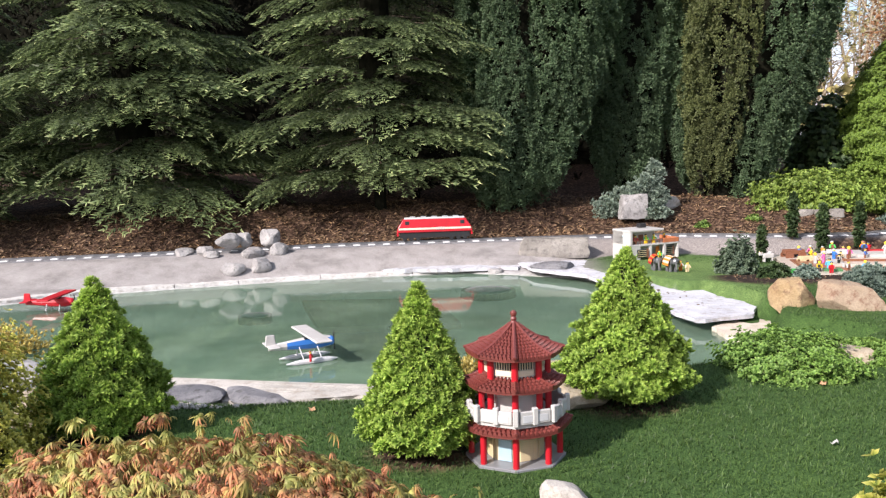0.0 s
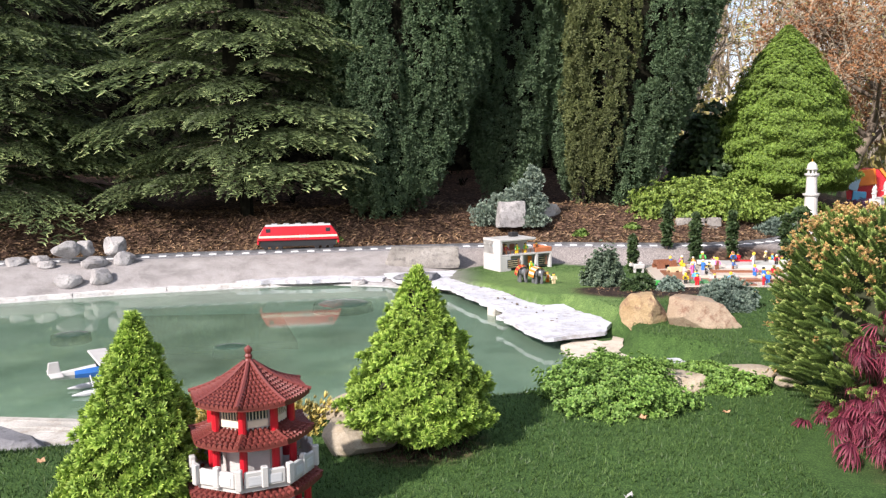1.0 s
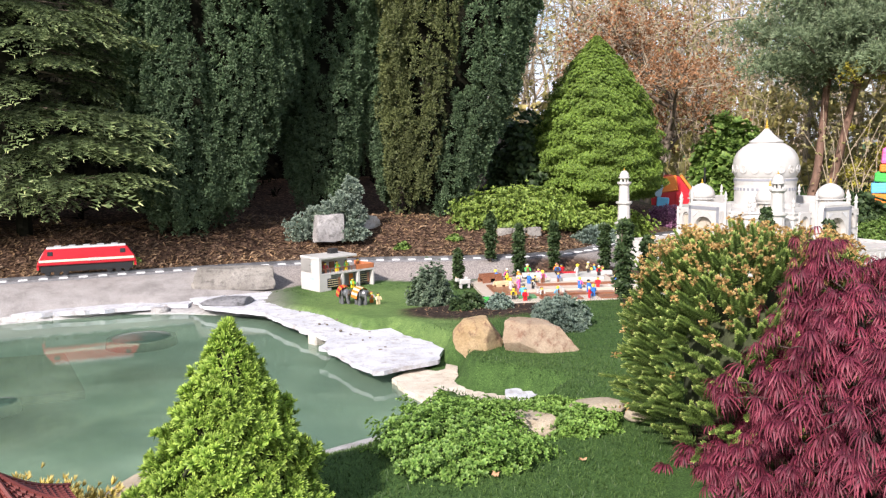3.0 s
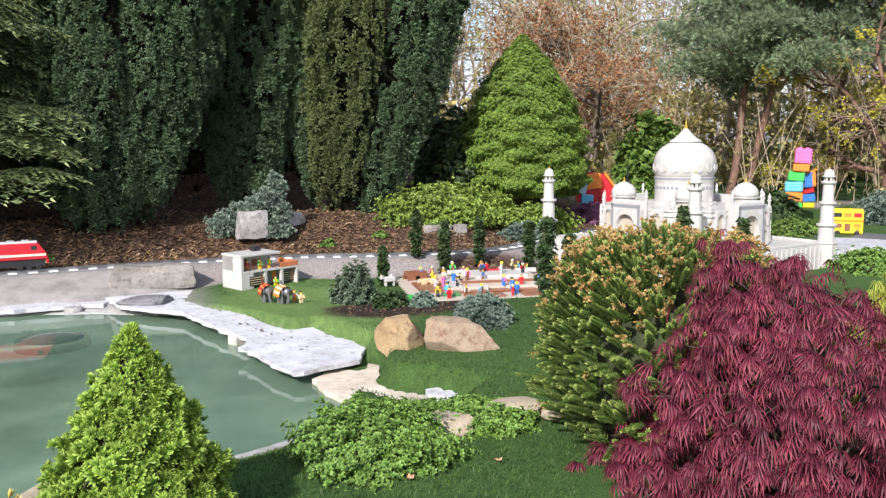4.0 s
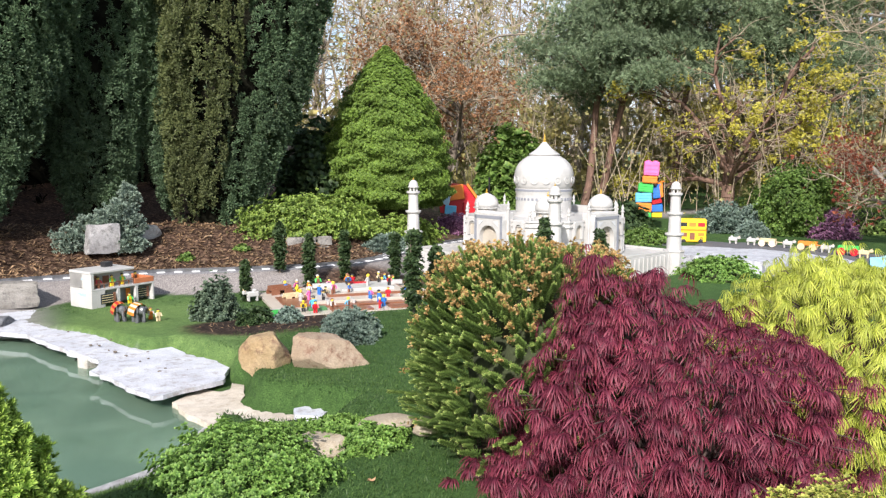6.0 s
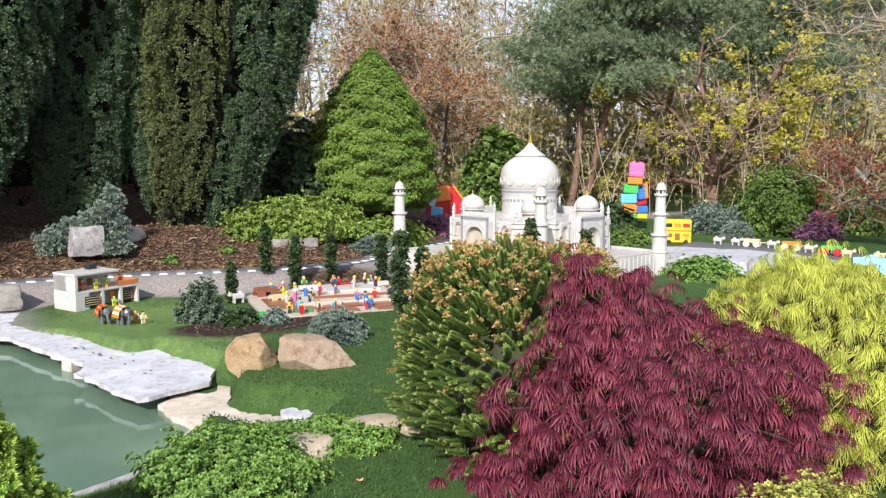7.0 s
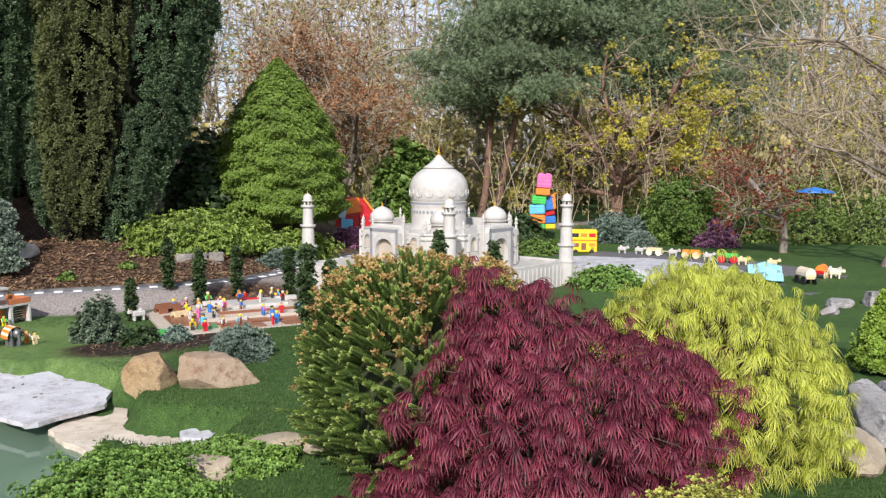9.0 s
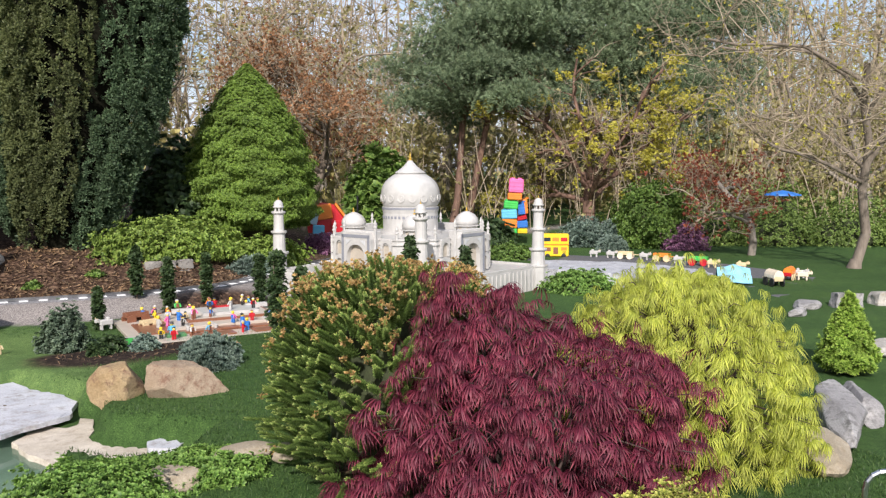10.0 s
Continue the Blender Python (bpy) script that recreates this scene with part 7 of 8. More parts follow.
names = {id(M_RED): "red", id(M_BLUE_B): "blue", id(M_YELLOW): "yellow", id(M_GREEN): "green", id(M_WHITE): "white", id(M_ORANGE): "orange", id(M_AZURE): "azure", id(M_TANB): "tan", id(M_PINK): "pink"}
tm = terrace.matrix_world
spots = []
while len(spots) < 44:
    u, v = r.uniform(-0.55, 0.72), r.uniform(-0.55, 0.58)
    if all(math.hypot(u - a, v - b) > 0.075 for a, b in spots):
        spots.append((u, v))
for u, v in spots:
    z = 0.035
    for cu, cv, su, sv, zz in ((0.08, 0.08, 1.1, 0.86, 0.055), (0.10, 0.12, 0.98, 0.74, 0.085), (0.12, 0.18, 0.74, 0.52, 0.115), (0.14, 0.22, 0.48, 0.34, 0.145)):
        if abs(u - cu) < su / 2 and abs(v - cv) < sv / 2:
            z = zz
    c = r.choice(tops)
    q = tm @ Vector((u, v, z))
    toy_figure((q.x, q.y), r.uniform(0, 360), c, r.choice([M_WHITE, M_BLUE_B, M_BROWN, M_BLACK, c]), r.choice([M_BLACK, M_BROWN, M_YELLOW, M_WHITE]), r.uniform(0.085, 0.115), "moulded toy figure in %s on the toy terrace" % names[id(c)], z=q.z)


def cart(place, turn, bed, load, label, z=None, big=1.0, cover=None):
    t = thing("toy_cart", (*place, ground_at(*place) if z is None else z), turn, label, "toy cart", "toy carts")
    t.scale = (big, big, big)
    part("bed", box(0.17, 0.075, 0.014, (0, 0, 0.05), 0.002), bed, t)
    for sy in (-1, 1):
        part("side_board", box(0.17, 0.006, 0.025, (0, sy * 0.036, 0.062), 0.001), bed, t)
        for sx in (-1, 1):
            w = part("wheel", lathe([(0.016, -0.004), (0.036, -0.005), (0.036, 0.005), (0.016, 0.004)], 14), load, t, "spoked wheel")
            w.matrix_local = pose(sx * 0.055, sy * 0.046, 0.036, 90, 0, 0)
    for sx in (-1, 1):
        part("end_board", box(0.006, 0.07, 0.025, (sx * 0.084, 0, 0.062), 0.001), bed, t)
    part("shaft", rod((0.08, 0, 0.055), (0.2, 0, 0.05), 0.005), bed, t)
    if cover:
        b = bmesh.new()
        rows = []
        for i in range(9):
            a = math.pi * i / 8
            rows.append([b.verts.new((sx * 0.085, math.cos(a) * 0.045, 0.075 + math.sin(a) * 0.065)) for sx in (-1, 1)])
        for p_, q_ in zip(rows, rows[1:]):
            b.faces.new((p_[0], p_[1], q_[1], q_[0]))
        b.faces.new([w[0] for w in rows])
        b.faces.new([w[1] for w in rows][::-1])
        part("cover", b, cover, t, "rounded canvas cover")
    return t


def ox(place, turn, m, label, s=1.0, z=None):
    t = thing("toy_ox", (*place, ground_at(*place) if z is None else z), turn, label, "toy ox", "toy oxen")
    t.scale = (s, s, s)
    bm = box(0.12, 0.05, 0.052, (0, 0, 0.042), 0.008)
    box(0.035, 0.04, 0.03, (-0.02, 0, 0.085), 0.008, 0, bm)
    part("body", bm, m, t)
    hd = part("head", box(0.045, 0.034, 0.036, (0.08, 0, 0.07), 0.007), m, t)
    for sy in (-1, 1):
        part("horn", rod((0.08, sy * 0.015, 0.1), (0.085, sy * 0.032, 0.118), 0.005, 6, r2=0.002), M_TANB, hd)
        for sx in (-1, 1):
            part("leg", box(0.016, 0.014, 0.045, (sx * 0.042, sy * 0.016, 0), 0.003), m, t)
    part("tail", rod((-0.06, 0, 0.09), (-0.068, 0, 0.045), 0.004), m, t)
    return t


cart((2.60, 7.86), 10, M_BROWN, M_BROWN, "brown wooden toy cart standing on the terrace edge", 0.115, 1.15)
ox((2.32, 7.72), 190, M_WHITE, "white toy ox pulling the brown cart", 0.9, 0.115)
cart((2.62, 7.55), 10, M_TANB, M_TANB, "small tan toy cart on the terrace", 0.12, 0.8)

# ---- white palace ----
PZ = 0.10
palace = thing("toy_palace", (5.97, 8.69, PZ), math.degrees(math.atan2(-1.22, 2.82)) + 39, "white domed toy palace with arched portals on a terrace", "toy palace")
half = 1.086
bm = prism([(-half, -half), (half, -half), (half, half), (-half, half)], -0.14, 0.17, bevel=0.006)
part("terrace", bm, M_WHITE, palace, "white walled terrace")
for s_ in range(4):
    rot = Matrix.Rotation(s_ * math.pi / 2, 4, "Z")
    for k in range(26):
        p_ = rot @ Vector((-half + 0.06 + k * (2 * half - 0.12) / 25, -half - 0.004, -0.10))
        ob = part("terrace_pilaster", box(0.022, 0.012, 0.25, (0, 0, 0), 0.002), M_WHITE, palace) if k == 0 and s_ == 0 else None
        if ob is None:
            ob = new("terrace_pilaster", pilaster_mesh)
            ob.parent = palace
        else:
            pilaster_mesh = ob.data
        ob.matrix_local = Matrix.Translation(p_) @ rot
    q = rot @ Vector((0, -half + 0.01, 0.17))
    ob = part("parapet", box(2 * half - 0.1, 0.018, 0.03, (0, 0, 0), 0.003), M_WHITE, palace)
    ob.matrix_local = Matrix.Translation(q) @ rot
hb, cz = 0.78, 0.30
body = [(-hb, -hb + cz), (-hb + cz, -hb), (hb - cz, -hb), (hb, -hb + cz), (hb, hb - cz), (hb - cz, hb), (-hb + cz, hb), (-hb, hb - cz)]
T0, T1 = 0.17, 0.57
part("main_block", prism(body, T0, T1, bevel=0.006), M_WHITE, palace)
part("cornice", prism([(x_ * 1.02, y_ * 1.02) for x_, y_ in body], T1 - 0.05, T1 - 0.035), M_WHITE, palace)
part("roof_parapet", prism([(x_ * 1.015, y_ * 1.015) for x_, y_ in body], T1, T1 + 0.02), M_WHITE, palace)


def arch_shape(w, h, point=1.25, n=7):
    """Outline of a pointed arch standing on z = 0."""
    pts = [(-w / 2, 0), (w / 2, 0), (w / 2, h * 0.58)]
    for i in range(1, n + 1):
        f = i / n
        pts.append((w / 2 * math.cos(f * math.pi / 2) ** 0.8 if i < n else 0, h * 0.58 + h * 0.42 * math.sin(f * math.pi / 2) ** 1.15))
    return pts + [(-x_, z_) for x_, z_ in pts[-2:1:-1]]


def arch(name, w, h, depth, place, turn, material, parent, label=""):
    bm = bmesh.new()
    pts = arch_shape(w, h)
    f0 = [bm.verts.new((x_, 0, z_)) for x_, z_ in pts]
    f1 = [bm.verts.new((x_, depth, z_)) for x_, z_ in pts]
    bm.faces.new(f0)
    bm.faces.new(f1[::-1])
    for i in range(len(pts)):
        j = (i + 1) % len(pts)
        bm.faces.new((f0[j], f0[i], f1[i], f1[j]))
    bmesh.ops.recalc_face_normals(bm, faces=bm.faces[:])
    ob = part(name, bm, material, parent, label)
    ob.matrix_local = pose(*place, 0, 0, turn)
    return ob


def arch_panel(name, w, h, aw, ah, depth, place, turn, parent):
    """A white wall panel with a pointed arch cut into it and an ivory back."""
    bm = bmesh.new()
    pts = arch_shape(aw, ah)
    pts = pts[1:] + pts[:1]
    rim = []
    for x_, z_ in pts:
        k = min(w / 2 / max(abs(x_), 1e-6), (h - ah * 0.45) / max(z_ - ah * 0.45, 1e-6)) if z_ > ah * 0.5 else w / 2 / max(abs(x_), 1e-6)
        rim.append((x_ * k, z_ if z_ <= ah * 0.5 else ah * 0.45 + (z_ - ah * 0.45) * k))
    f0 = [bm.verts.new((x_, 0, z_)) for x_, z_ in pts]
    f1 = [bm.verts.new((x_, depth, z_)) for x_, z_ in pts]
    g0 = [bm.verts.new((x_, 0, z_)) for x_, z_ in rim]
    g1 = [bm.verts.new((x_, depth, z_)) for x_, z_ in rim]
    for i in range(len(pts) - 1):
        bm.faces.new((f0[i], g0[i], g0[i + 1], f0[i + 1]))
        bm.faces.new((f0[i + 1], f1[i + 1], f1[i], f0[i]))
        bm.faces.new((g0[i], g1[i], g1[i + 1], g0[i + 1]))
    ob = part(name, bm, M_WHITE, parent)
    ob.matrix_local = pose(*place, 0, 0, turn)
    arch("niche_back", aw * 1.02, ah * 1.01, 0.003, (0, depth - 0.004, 0), 0, M_NICHE, ob, "ivory niche")
    return ob


M_NICHE = brick_plastic("warm_ivory_plastic", (0.44, 0.39, 0.32))
M_INLAY = brick_plastic("grey_inlay_plastic", (0.23, 0.24, 0.27))
for s_ in range(4):
    rot, deg = Matrix.Rotation(s_ * math.pi / 2, 4, "Z"), s_ * 90
    # tall portal in the middle of each side
    q = rot @ Vector((0, -hb - 0.02, 0))
    pr = part("portal", box(0.46, 0.10, 0.50, (0, 0, T0), 0.006), M_WHITE, palace, "tall white portal block")
    pr.matrix_local = Matrix.Translation(q) @ rot
    arch_panel("portal_face", 0.44, 0.47, 0.27, 0.34, 0.06, (0, -0.11, T0 + 0.01), 0, pr)
    for bx_, bz, bw, bh in ((-0.195, 0.0, 0.034, 0.44), (0.195, 0.0, 0.034, 0.44), (0, 0.405, 0.42, 0.034)):
        part("inlay_border", box(bw, 0.004, bh, (bx_, -0.112, T0 + 0.02 + bz)), M_INLAY, pr, "grey inlaid border")
    for sx in (-1, 1):
        part("inlay_spandrel", prism([(0, 0), (sx * 0.075, 0), (sx * 0.075, -0.06)][::sx], 0, 0.004), M_LTGREY, pr, "grey inlaid spandrel").matrix_local = pose(sx * 0.07, -0.1105, T0 + 0.40, 90, 0, 0)
    arch("arch_door", 0.10, 0.15, 0.012, (0, -0.066, T0 + 0.01), 0, M_INLAY, pr, "small grey doorway")
    for sx in (-1, 1):
        part("portal_pinnacle", lathe([(0.012, T0), (0.012, 0.70), (0.02, 0.705), (0.02, 0.72), (0.012, 0.725), (0.016, 0.755), (0.008, 0.78), (0, 0.80)], 8, (sx * 0.235, -0.045, 0)), M_WHITE, pr, "slim pinnacle")
        # flanking niches in two storeys
        for zz in (T0 + 0.02, T0 + 0.22):
            q2 = rot @ Vector((sx * 0.355, -hb - 0.034, zz))
            arch_panel("side_niche", 0.15, 0.19, 0.10, 0.155, 0.035, tuple(q2), deg, palace)
    # chamfered corners
    c2 = Matrix.Rotation(s_ * math.pi / 2 + math.pi / 4, 4, "Z")
    rr = (hb - cz / 2) * math.sqrt(2)
    for zz in (T0 + 0.02, T0 + 0.22):
        q3 = c2 @ Vector((0, -rr - 0.034, zz))
        arch_panel("corner_niche", 0.20, 0.19, 0.13, 0.155, 0.035, tuple(q3), deg + 45, palace)
    for sx in (-1, 1):
        q4 = c2 @ Vector((sx * cz * 0.68, -rr + 0.01, 0))
        pn = part("corner_pinnacle", lathe([(0.014, T0), (0.014, 0.64), (0.022, 0.645), (0.022, 0.66), (0.012, 0.665), (0.018, 0.69), (0.006, 0.72), (0, 0.74)], 8), M_WHITE, palace, "slim corner pinnacle")
        pn.matrix_local = Matrix.Translation(q4)
    # small domed kiosk on each corner of the roof
    q5 = c2 @ Vector((0, -0.66, T1 + 0.02))
    ks = thing("kiosk", (0, 0, 0))
    ks.parent = palace
    ks.matrix_local = Matrix.Translation(q5)
    part("kiosk_drum", lathe([(0.145, 0), (0.145, 0.03), (0.125, 0.032), (0.125, 0.075), (0.155, 0.08), (0.155, 0.09)], 16), M_WHITE, ks)
    part("kiosk_dome", lathe([(0.135, 0.09), (0.143, 0.13), (0.13, 0.175), (0.095, 0.215), (0.05, 0.24), (0.02, 0.25), (0, 0.255)], 18), M_WHITE, ks, "small white dome", True)
    part("kiosk_finial", lathe([(0.012, 0.25), (0.016, 0.262), (0.006, 0.27), (0.009, 0.28), (0, 0.31)], 8), M_GOLD, ks, "gold finial")
    for k in range(8):
        b0 = 2 * math.pi * k / 8
        part("kiosk_opening", box(0.004, 0.04, 0.035, (0, 0, 0)), M_NICHE, ks).matrix_local = pose(0.124 * math.cos(b0), 0.124 * math.sin(b0), 0.034, 0, 0, math.degrees(b0))
    # minaret at each corner of the terrace
    q6 = c2 @ Vector((0, -half * math.sqrt(2) + 0.02, 0))
    mn = thing("minaret", (0, 0, 0))
    mn.parent = palace
    mn.matrix_local = Matrix.Translation(q6)
    part("minaret_plinth", lathe([(0.115, -0.14), (0.115, 0.175), (0.125, 0.18), (0.125, 0.195)], 8, turn=22.5), M_WHITE, mn)
    part("minaret_shaft", lathe([(0.086, 0.19), (0.082, 0.375), (0.074, 0.40), (0.068, 0.62), (0.062, 0.64), (0.056, 0.84), (0.052, 0.85)], 14), M_WHITE, mn, "tapering white shaft")
    for zz, rr2 in ((0.375, 0.108), (0.615, 0.092), (0.84, 0.08)):
        part("minaret_balcony", lathe([(rr2 * 0.75, zz - 0.02), (rr2, zz), (rr2, zz + 0.018), (rr2 * 0.92, zz + 0.02)], 16), M_WHITE, mn, "round balcony")
    for k in range(6):
        b0 = 2 * math.pi * k / 6
        part("minaret_column", lathe([(0.011, 0.855), (0.011, 0.905)], 6, (0.042 * math.cos(b0), 0.042 * math.sin(b0), 0)), M_WHITE, mn)
    part("minaret_dome", lathe([(0.066, 0.90), (0.066, 0.912), (0.054, 0.915), (0.056, 0.935), (0.045, 0.965), (0.022, 0.985), (0, 0.992)], 14), M_WHITE, mn, "small white dome", True)
    part("minaret_finial", lathe([(0.008, 0.985), (0.01, 0.998), (0.003, 1.005), (0, 1.03)], 6), M_GOLD, mn, "gold finial")
part("drum", lathe([(0.36, T1), (0.36, T1 + 0.05), (0.32, T1 + 0.055), (0.32, T1 + 0.26), (0.325, T1 + 0.28), (0.33, T1 + 0.30), (0.33, T1 + 0.33), (0.31, T1 + 0.335)], 36), M_WHITE, palace, "white round drum")
part("drum_band", lathe([(0.331, T1 + 0.302), (0.333, T1 + 0.305), (0.333, T1 + 0.325), (0.331, T1 + 0.328)], 36, cap=False), M_INLAY, palace, "grey inlaid band")
dome_rings = [(0.305, 0.89), (0.33, 0.94), (0.341, 1.0), (0.342, 1.05), (0.336, 1.10), (0.318, 1.15), (0.288, 1.195), (0.245, 1.235), (0.19, 1.27), (0.14, 1.29)]
part("great_dome", lathe(dome_rings, 40), M_WHITE, palace, "great white bulb dome", True)
part("dome_cap", lathe([(0.178, 1.284), (0.178, 1.296), (0.13, 1.325), (0.082, 1.365), (0.042, 1.41), (0.018, 1.44), (0, 1.446)], 30), M_WHITE, palace, "pointed white cap")
part("dome_finial", lathe([(0.016, 1.42), (0.026, 1.438), (0.012, 1.448), (0.02, 1.462), (0.008, 1.475), (0.011, 1.485), (0, 1.54)], 10), M_GOLD, palace, "gold finial")
for k in range(16):
    b0 = 2 * math.pi * k / 16
    ob = part("dome_rosette", lathe([(0.045, 0), (0.045, 0.008), (0.03, 0.008), (0.03, 0.003), (0.018, 0.003), (0.018, 0.009), (0, 0.009)], 12), M_WHITE, palace, "raised round ornament")
    ob.matrix_local = pose(0.338 * math.cos(b0), 0.338 * math.sin(b0), 1.0, 0, 90, math.degrees(b0))
for k in range(40):
    b0 = 2 * math.pi * k / 40
    ob = part("drum_dentil", box(0.008, 0.028, 0.03, (0, 0, 0)), M_INLAY, palace)
    ob.matrix_local = pose(0.32 * math.cos(b0), 0.32 * math.sin(b0), T1 + 0.20, 0, 0, math.degrees(b0))

# ---- toy road, slabs, oxen and carts beyond the palace ----
M_ASPHALT = plain("dark_toy_road", (0.10, 0.10, 0.105), 0.85, 0.25, 40, 0.4)
M_PAVE = rocky("grey_paving_slate", (0.34, 0.35, 0.38), (0.50, 0.51, 0.54), (0.26, 0.26, 0.27), 5.0, 0.4)
slab("road_slab", [(7.5, 8.0), (7.85, 7.16), (7.85, 6.42), (8.62, 6.4), (8.95, 6.95), (8.85, 8.0), (8.1, 8.85)], -0.05, 0.222, M_PAVE, "grey slate slab of the toy quay", 11)
slab("road_slab", [(8.0, 9.0), (8.95, 8.05), (8.9, 6.95), (8.65, 6.35), (8.75, 5.5), (9.6, 6.0), (9.75, 7.1), (9.4, 8.6), (8.5, 9.6)], 0.12, 0.212, M_ASPHALT, "dark toy road of fine chippings", 12, category="road")
slab("road_slab", [(7.76, 5.12), (8.22, 5.10), (9.43, 5.70), (9.15, 6.05), (8.62, 6.33), (8.2, 5.75)], 0.12, 0.206, M_ASPHALT, "dark rounded end of the toy road", 13, category="road")
M_POOL = plain("shallow_grey_water", (0.16, 0.19, 0.19), 0.06, 0.2, 3, 0.03)
slab("side_pool", SIDE_POOL, -0.05, 0.06, M_POOL, "shallow grey pool beside the quay", 14, category="water")
for x_, y_, m_, lab in ((9.02, 8.72, M_WHITE, "white toy ox on the dark toy road"), (9.12, 8.5, M_WHITE, "white toy ox on the dark toy road"), (9.28, 8.05, M_WHITE, "white toy ox harnessed to a cart"), (9.30, 7.5, M_WHITE, "white toy ox harnessed to a red cart"), (9.26, 6.95, M_TANB, "tan toy ox on the toy road"), (9.35, 6.6, M_TANB, "tan toy ox beside the blue tent"), (9.05, 5.62, M_CREAMB, "cream toy ox at the road's end"), (9.2, 5.75, M_WHITE, "white toy ox at the road's end")):
    ox((x_, y_), -62, m_, lab, 0.95, 0.213)
cart((9.2, 8.3), -62, M_TANB, M_CREAMB, "tan toy cart with cream wheels on the road", 0.213, 1.15)
cart((9.32, 7.78), -62, M_ORANGE, M_TANB, "orange toy cart with tan wheels", 0.213, 1.25)
cart((9.32, 7.2), -62, M_GREEN, M_RED, "green toy cart with red wheels", 0.213, 1.3)
cart((8.42, 5.56), 60, M_TANB, M_BLACK, "tan toy wagon under a cream cover", 0.207, 1.25, M_CREAMB)
cart((8.95, 5.72), 20, M_RED, M_TANB, "red toy cart with an orange roof", 0.207, 1.1, M_ORANGE)
M_TARP = plain("pale_blue_cloth", (0.25, 0.55, 0.72), 0.6, 0.2, 8, 0.2)
bm = bmesh.new()
for i in range(7):
    for j in range(5):
        bm.verts.new((-0.27 + i * 0.09, -0.17 + j * 0.085, 0.02 + 0.17 * max(0, 1 - abs(i - 3) / 3.2) * (1 - 0.12 * abs(j - 2)) + 0.012 * math.sin(i * 2.1 + j * 3.3)))
bm.verts.ensure_lookup_table()
for i in range(6):
    for j in range(4):
        bm.faces.new([bm.verts[a_ * 5 + b_] for a_, b_ in ((i, j), (i + 1, j), (i + 1, j + 1), (i, j + 1))])
tent = part("toy_tent", bm, M_TARP)
tent.matrix_world = pose(8.35, 6.0, 0.21, 0, 0, 40)
tent.modifiers.new("thick", "SOLIDIFY").thickness = 0.008
tagged(tent, "small pale blue and white toy tent on the road", "toy tent")

# yellow double-decker bus
bus = thing("toy_bus", (8.66, 9.11, 0.2), -40, "yellow double-decker toy bus with red seats", "toy bus")
part("body", box(0.36, 0.15, 0.16, (0, 0, 0.02), 0.012), M_YELLOW, bus, "yellow lower deck")
part("upper_deck", box(0.36, 0.148, 0.15, (0, 0, 0.184), 0.012), M_YELLOW, bus)
part("deck_band", box(0.364, 0.154, 0.012, (0, 0, 0.178), 0.002), M_ORANGE, bus, "orange band between the decks")
for sy in (-1, 1):
    for k, m_ in enumerate((M_GLASS, M_ORANGE, M_RED)):
        part("upper_window", box(0.095, 0.008, 0.058, (-0.115 + k * 0.115, sy * 0.072, 0.228), 0.004), m_, bus)
    for k, (m_, w_, h_) in enumerate(((M_BROWN, 0.10, 0.06), (M_BROWN, 0.07, 0.10), (M_ORANGE, 0.085, 0.05))):
        part("lower_window", box(w_, 0.008, h_, (-0.115 + k * 0.115, sy * 0.073, 0.15 - h_), 0.004), m_, bus)
    for k in range(4):
        part("grille_bar", box(0.05, 0.004, 0.005, (0.12, sy * 0.076, 0.05 + k * 0.012)), M_BLACK, bus)
part("rear_window", box(0.008, 0.1, 0.05, (0.178, 0, 0.235), 0.003), M_GLASS, bus)
for sx in (-0.11, 0.11):
    for sy in (-1, 1):
        w = part("wheel", lathe([(0.015, -0.012), (0.032, -0.01), (0.032, 0.01), (0.015, 0.012)], 12), M_BLACK, bus)
        w.matrix_local = pose(sx, sy * 0.07, 0.03, 90, 0, 0)

# coloured block tower far behind
tower = thing("block_tower", (9.45, 11.03, ground_at(9.45, 11.03)), -38, "curving tower of bright coloured giant bricks", "toy tower")
for m_, px_, py_, z_, w_, h_, ty in ((M_ORANGE, 0.0, 0, 0.0, 0.19, 0.13, 2), (M_GREEN, -0.01, 0, 0.145, 0.24, 0.12, -3), (M_ORANGE, -0.02, 0, 0.28, 0.25, 0.14, 2), (M_AZURE, -0.02, 0, 0.43, 0.25, 0.15, -2), (M_GREEN, 0.0, 0, 0.59, 0.23, 0.13, 5),
                                     (M_ORANGE, 0.065, 0.01, 0.735, 0.23, 0.11, 3), (M_PINK, 0.085, 0.01, 0.855, 0.235, 0.22, 3), (M_YELLOW, 0.20, 0.14, 0.18, 0.16, 0.08, 0), (M_BLUE_B, 0.20, 0.14, 0.27, 0.18, 0.12, -4), (M_RED, 0.20, 0.14, 0.40, 0.16, 0.07, -14),
                                     (M_BLUE_B, 0.19, 0.13, 0.49, 0.12, 0.20, -8), (M_ORANGE, 0.25, 0.24, 0.50, 0.10, 0.24, -6)):
    b = box(w_, 0.24, h_, (0, 0, 0), 0.012)
    for i in range(2):
        lathe([(0.035, 0), (0.035, 0.018)], 10, (-0.055 + i * 0.11, 0, h_), b)
    # shallow ribs on the front, as on a large moulded brick
    for i in range(3):
        box(w_ * 0.96, 0.008, h_ * 0.12, (0, -0.121, h_ * (0.16 + 0.28 * i)), 0.002, 0, b)
    part("giant_brick", b, m_, tower).matrix_local = pose(px_, py_, z_, 0, ty, 0)
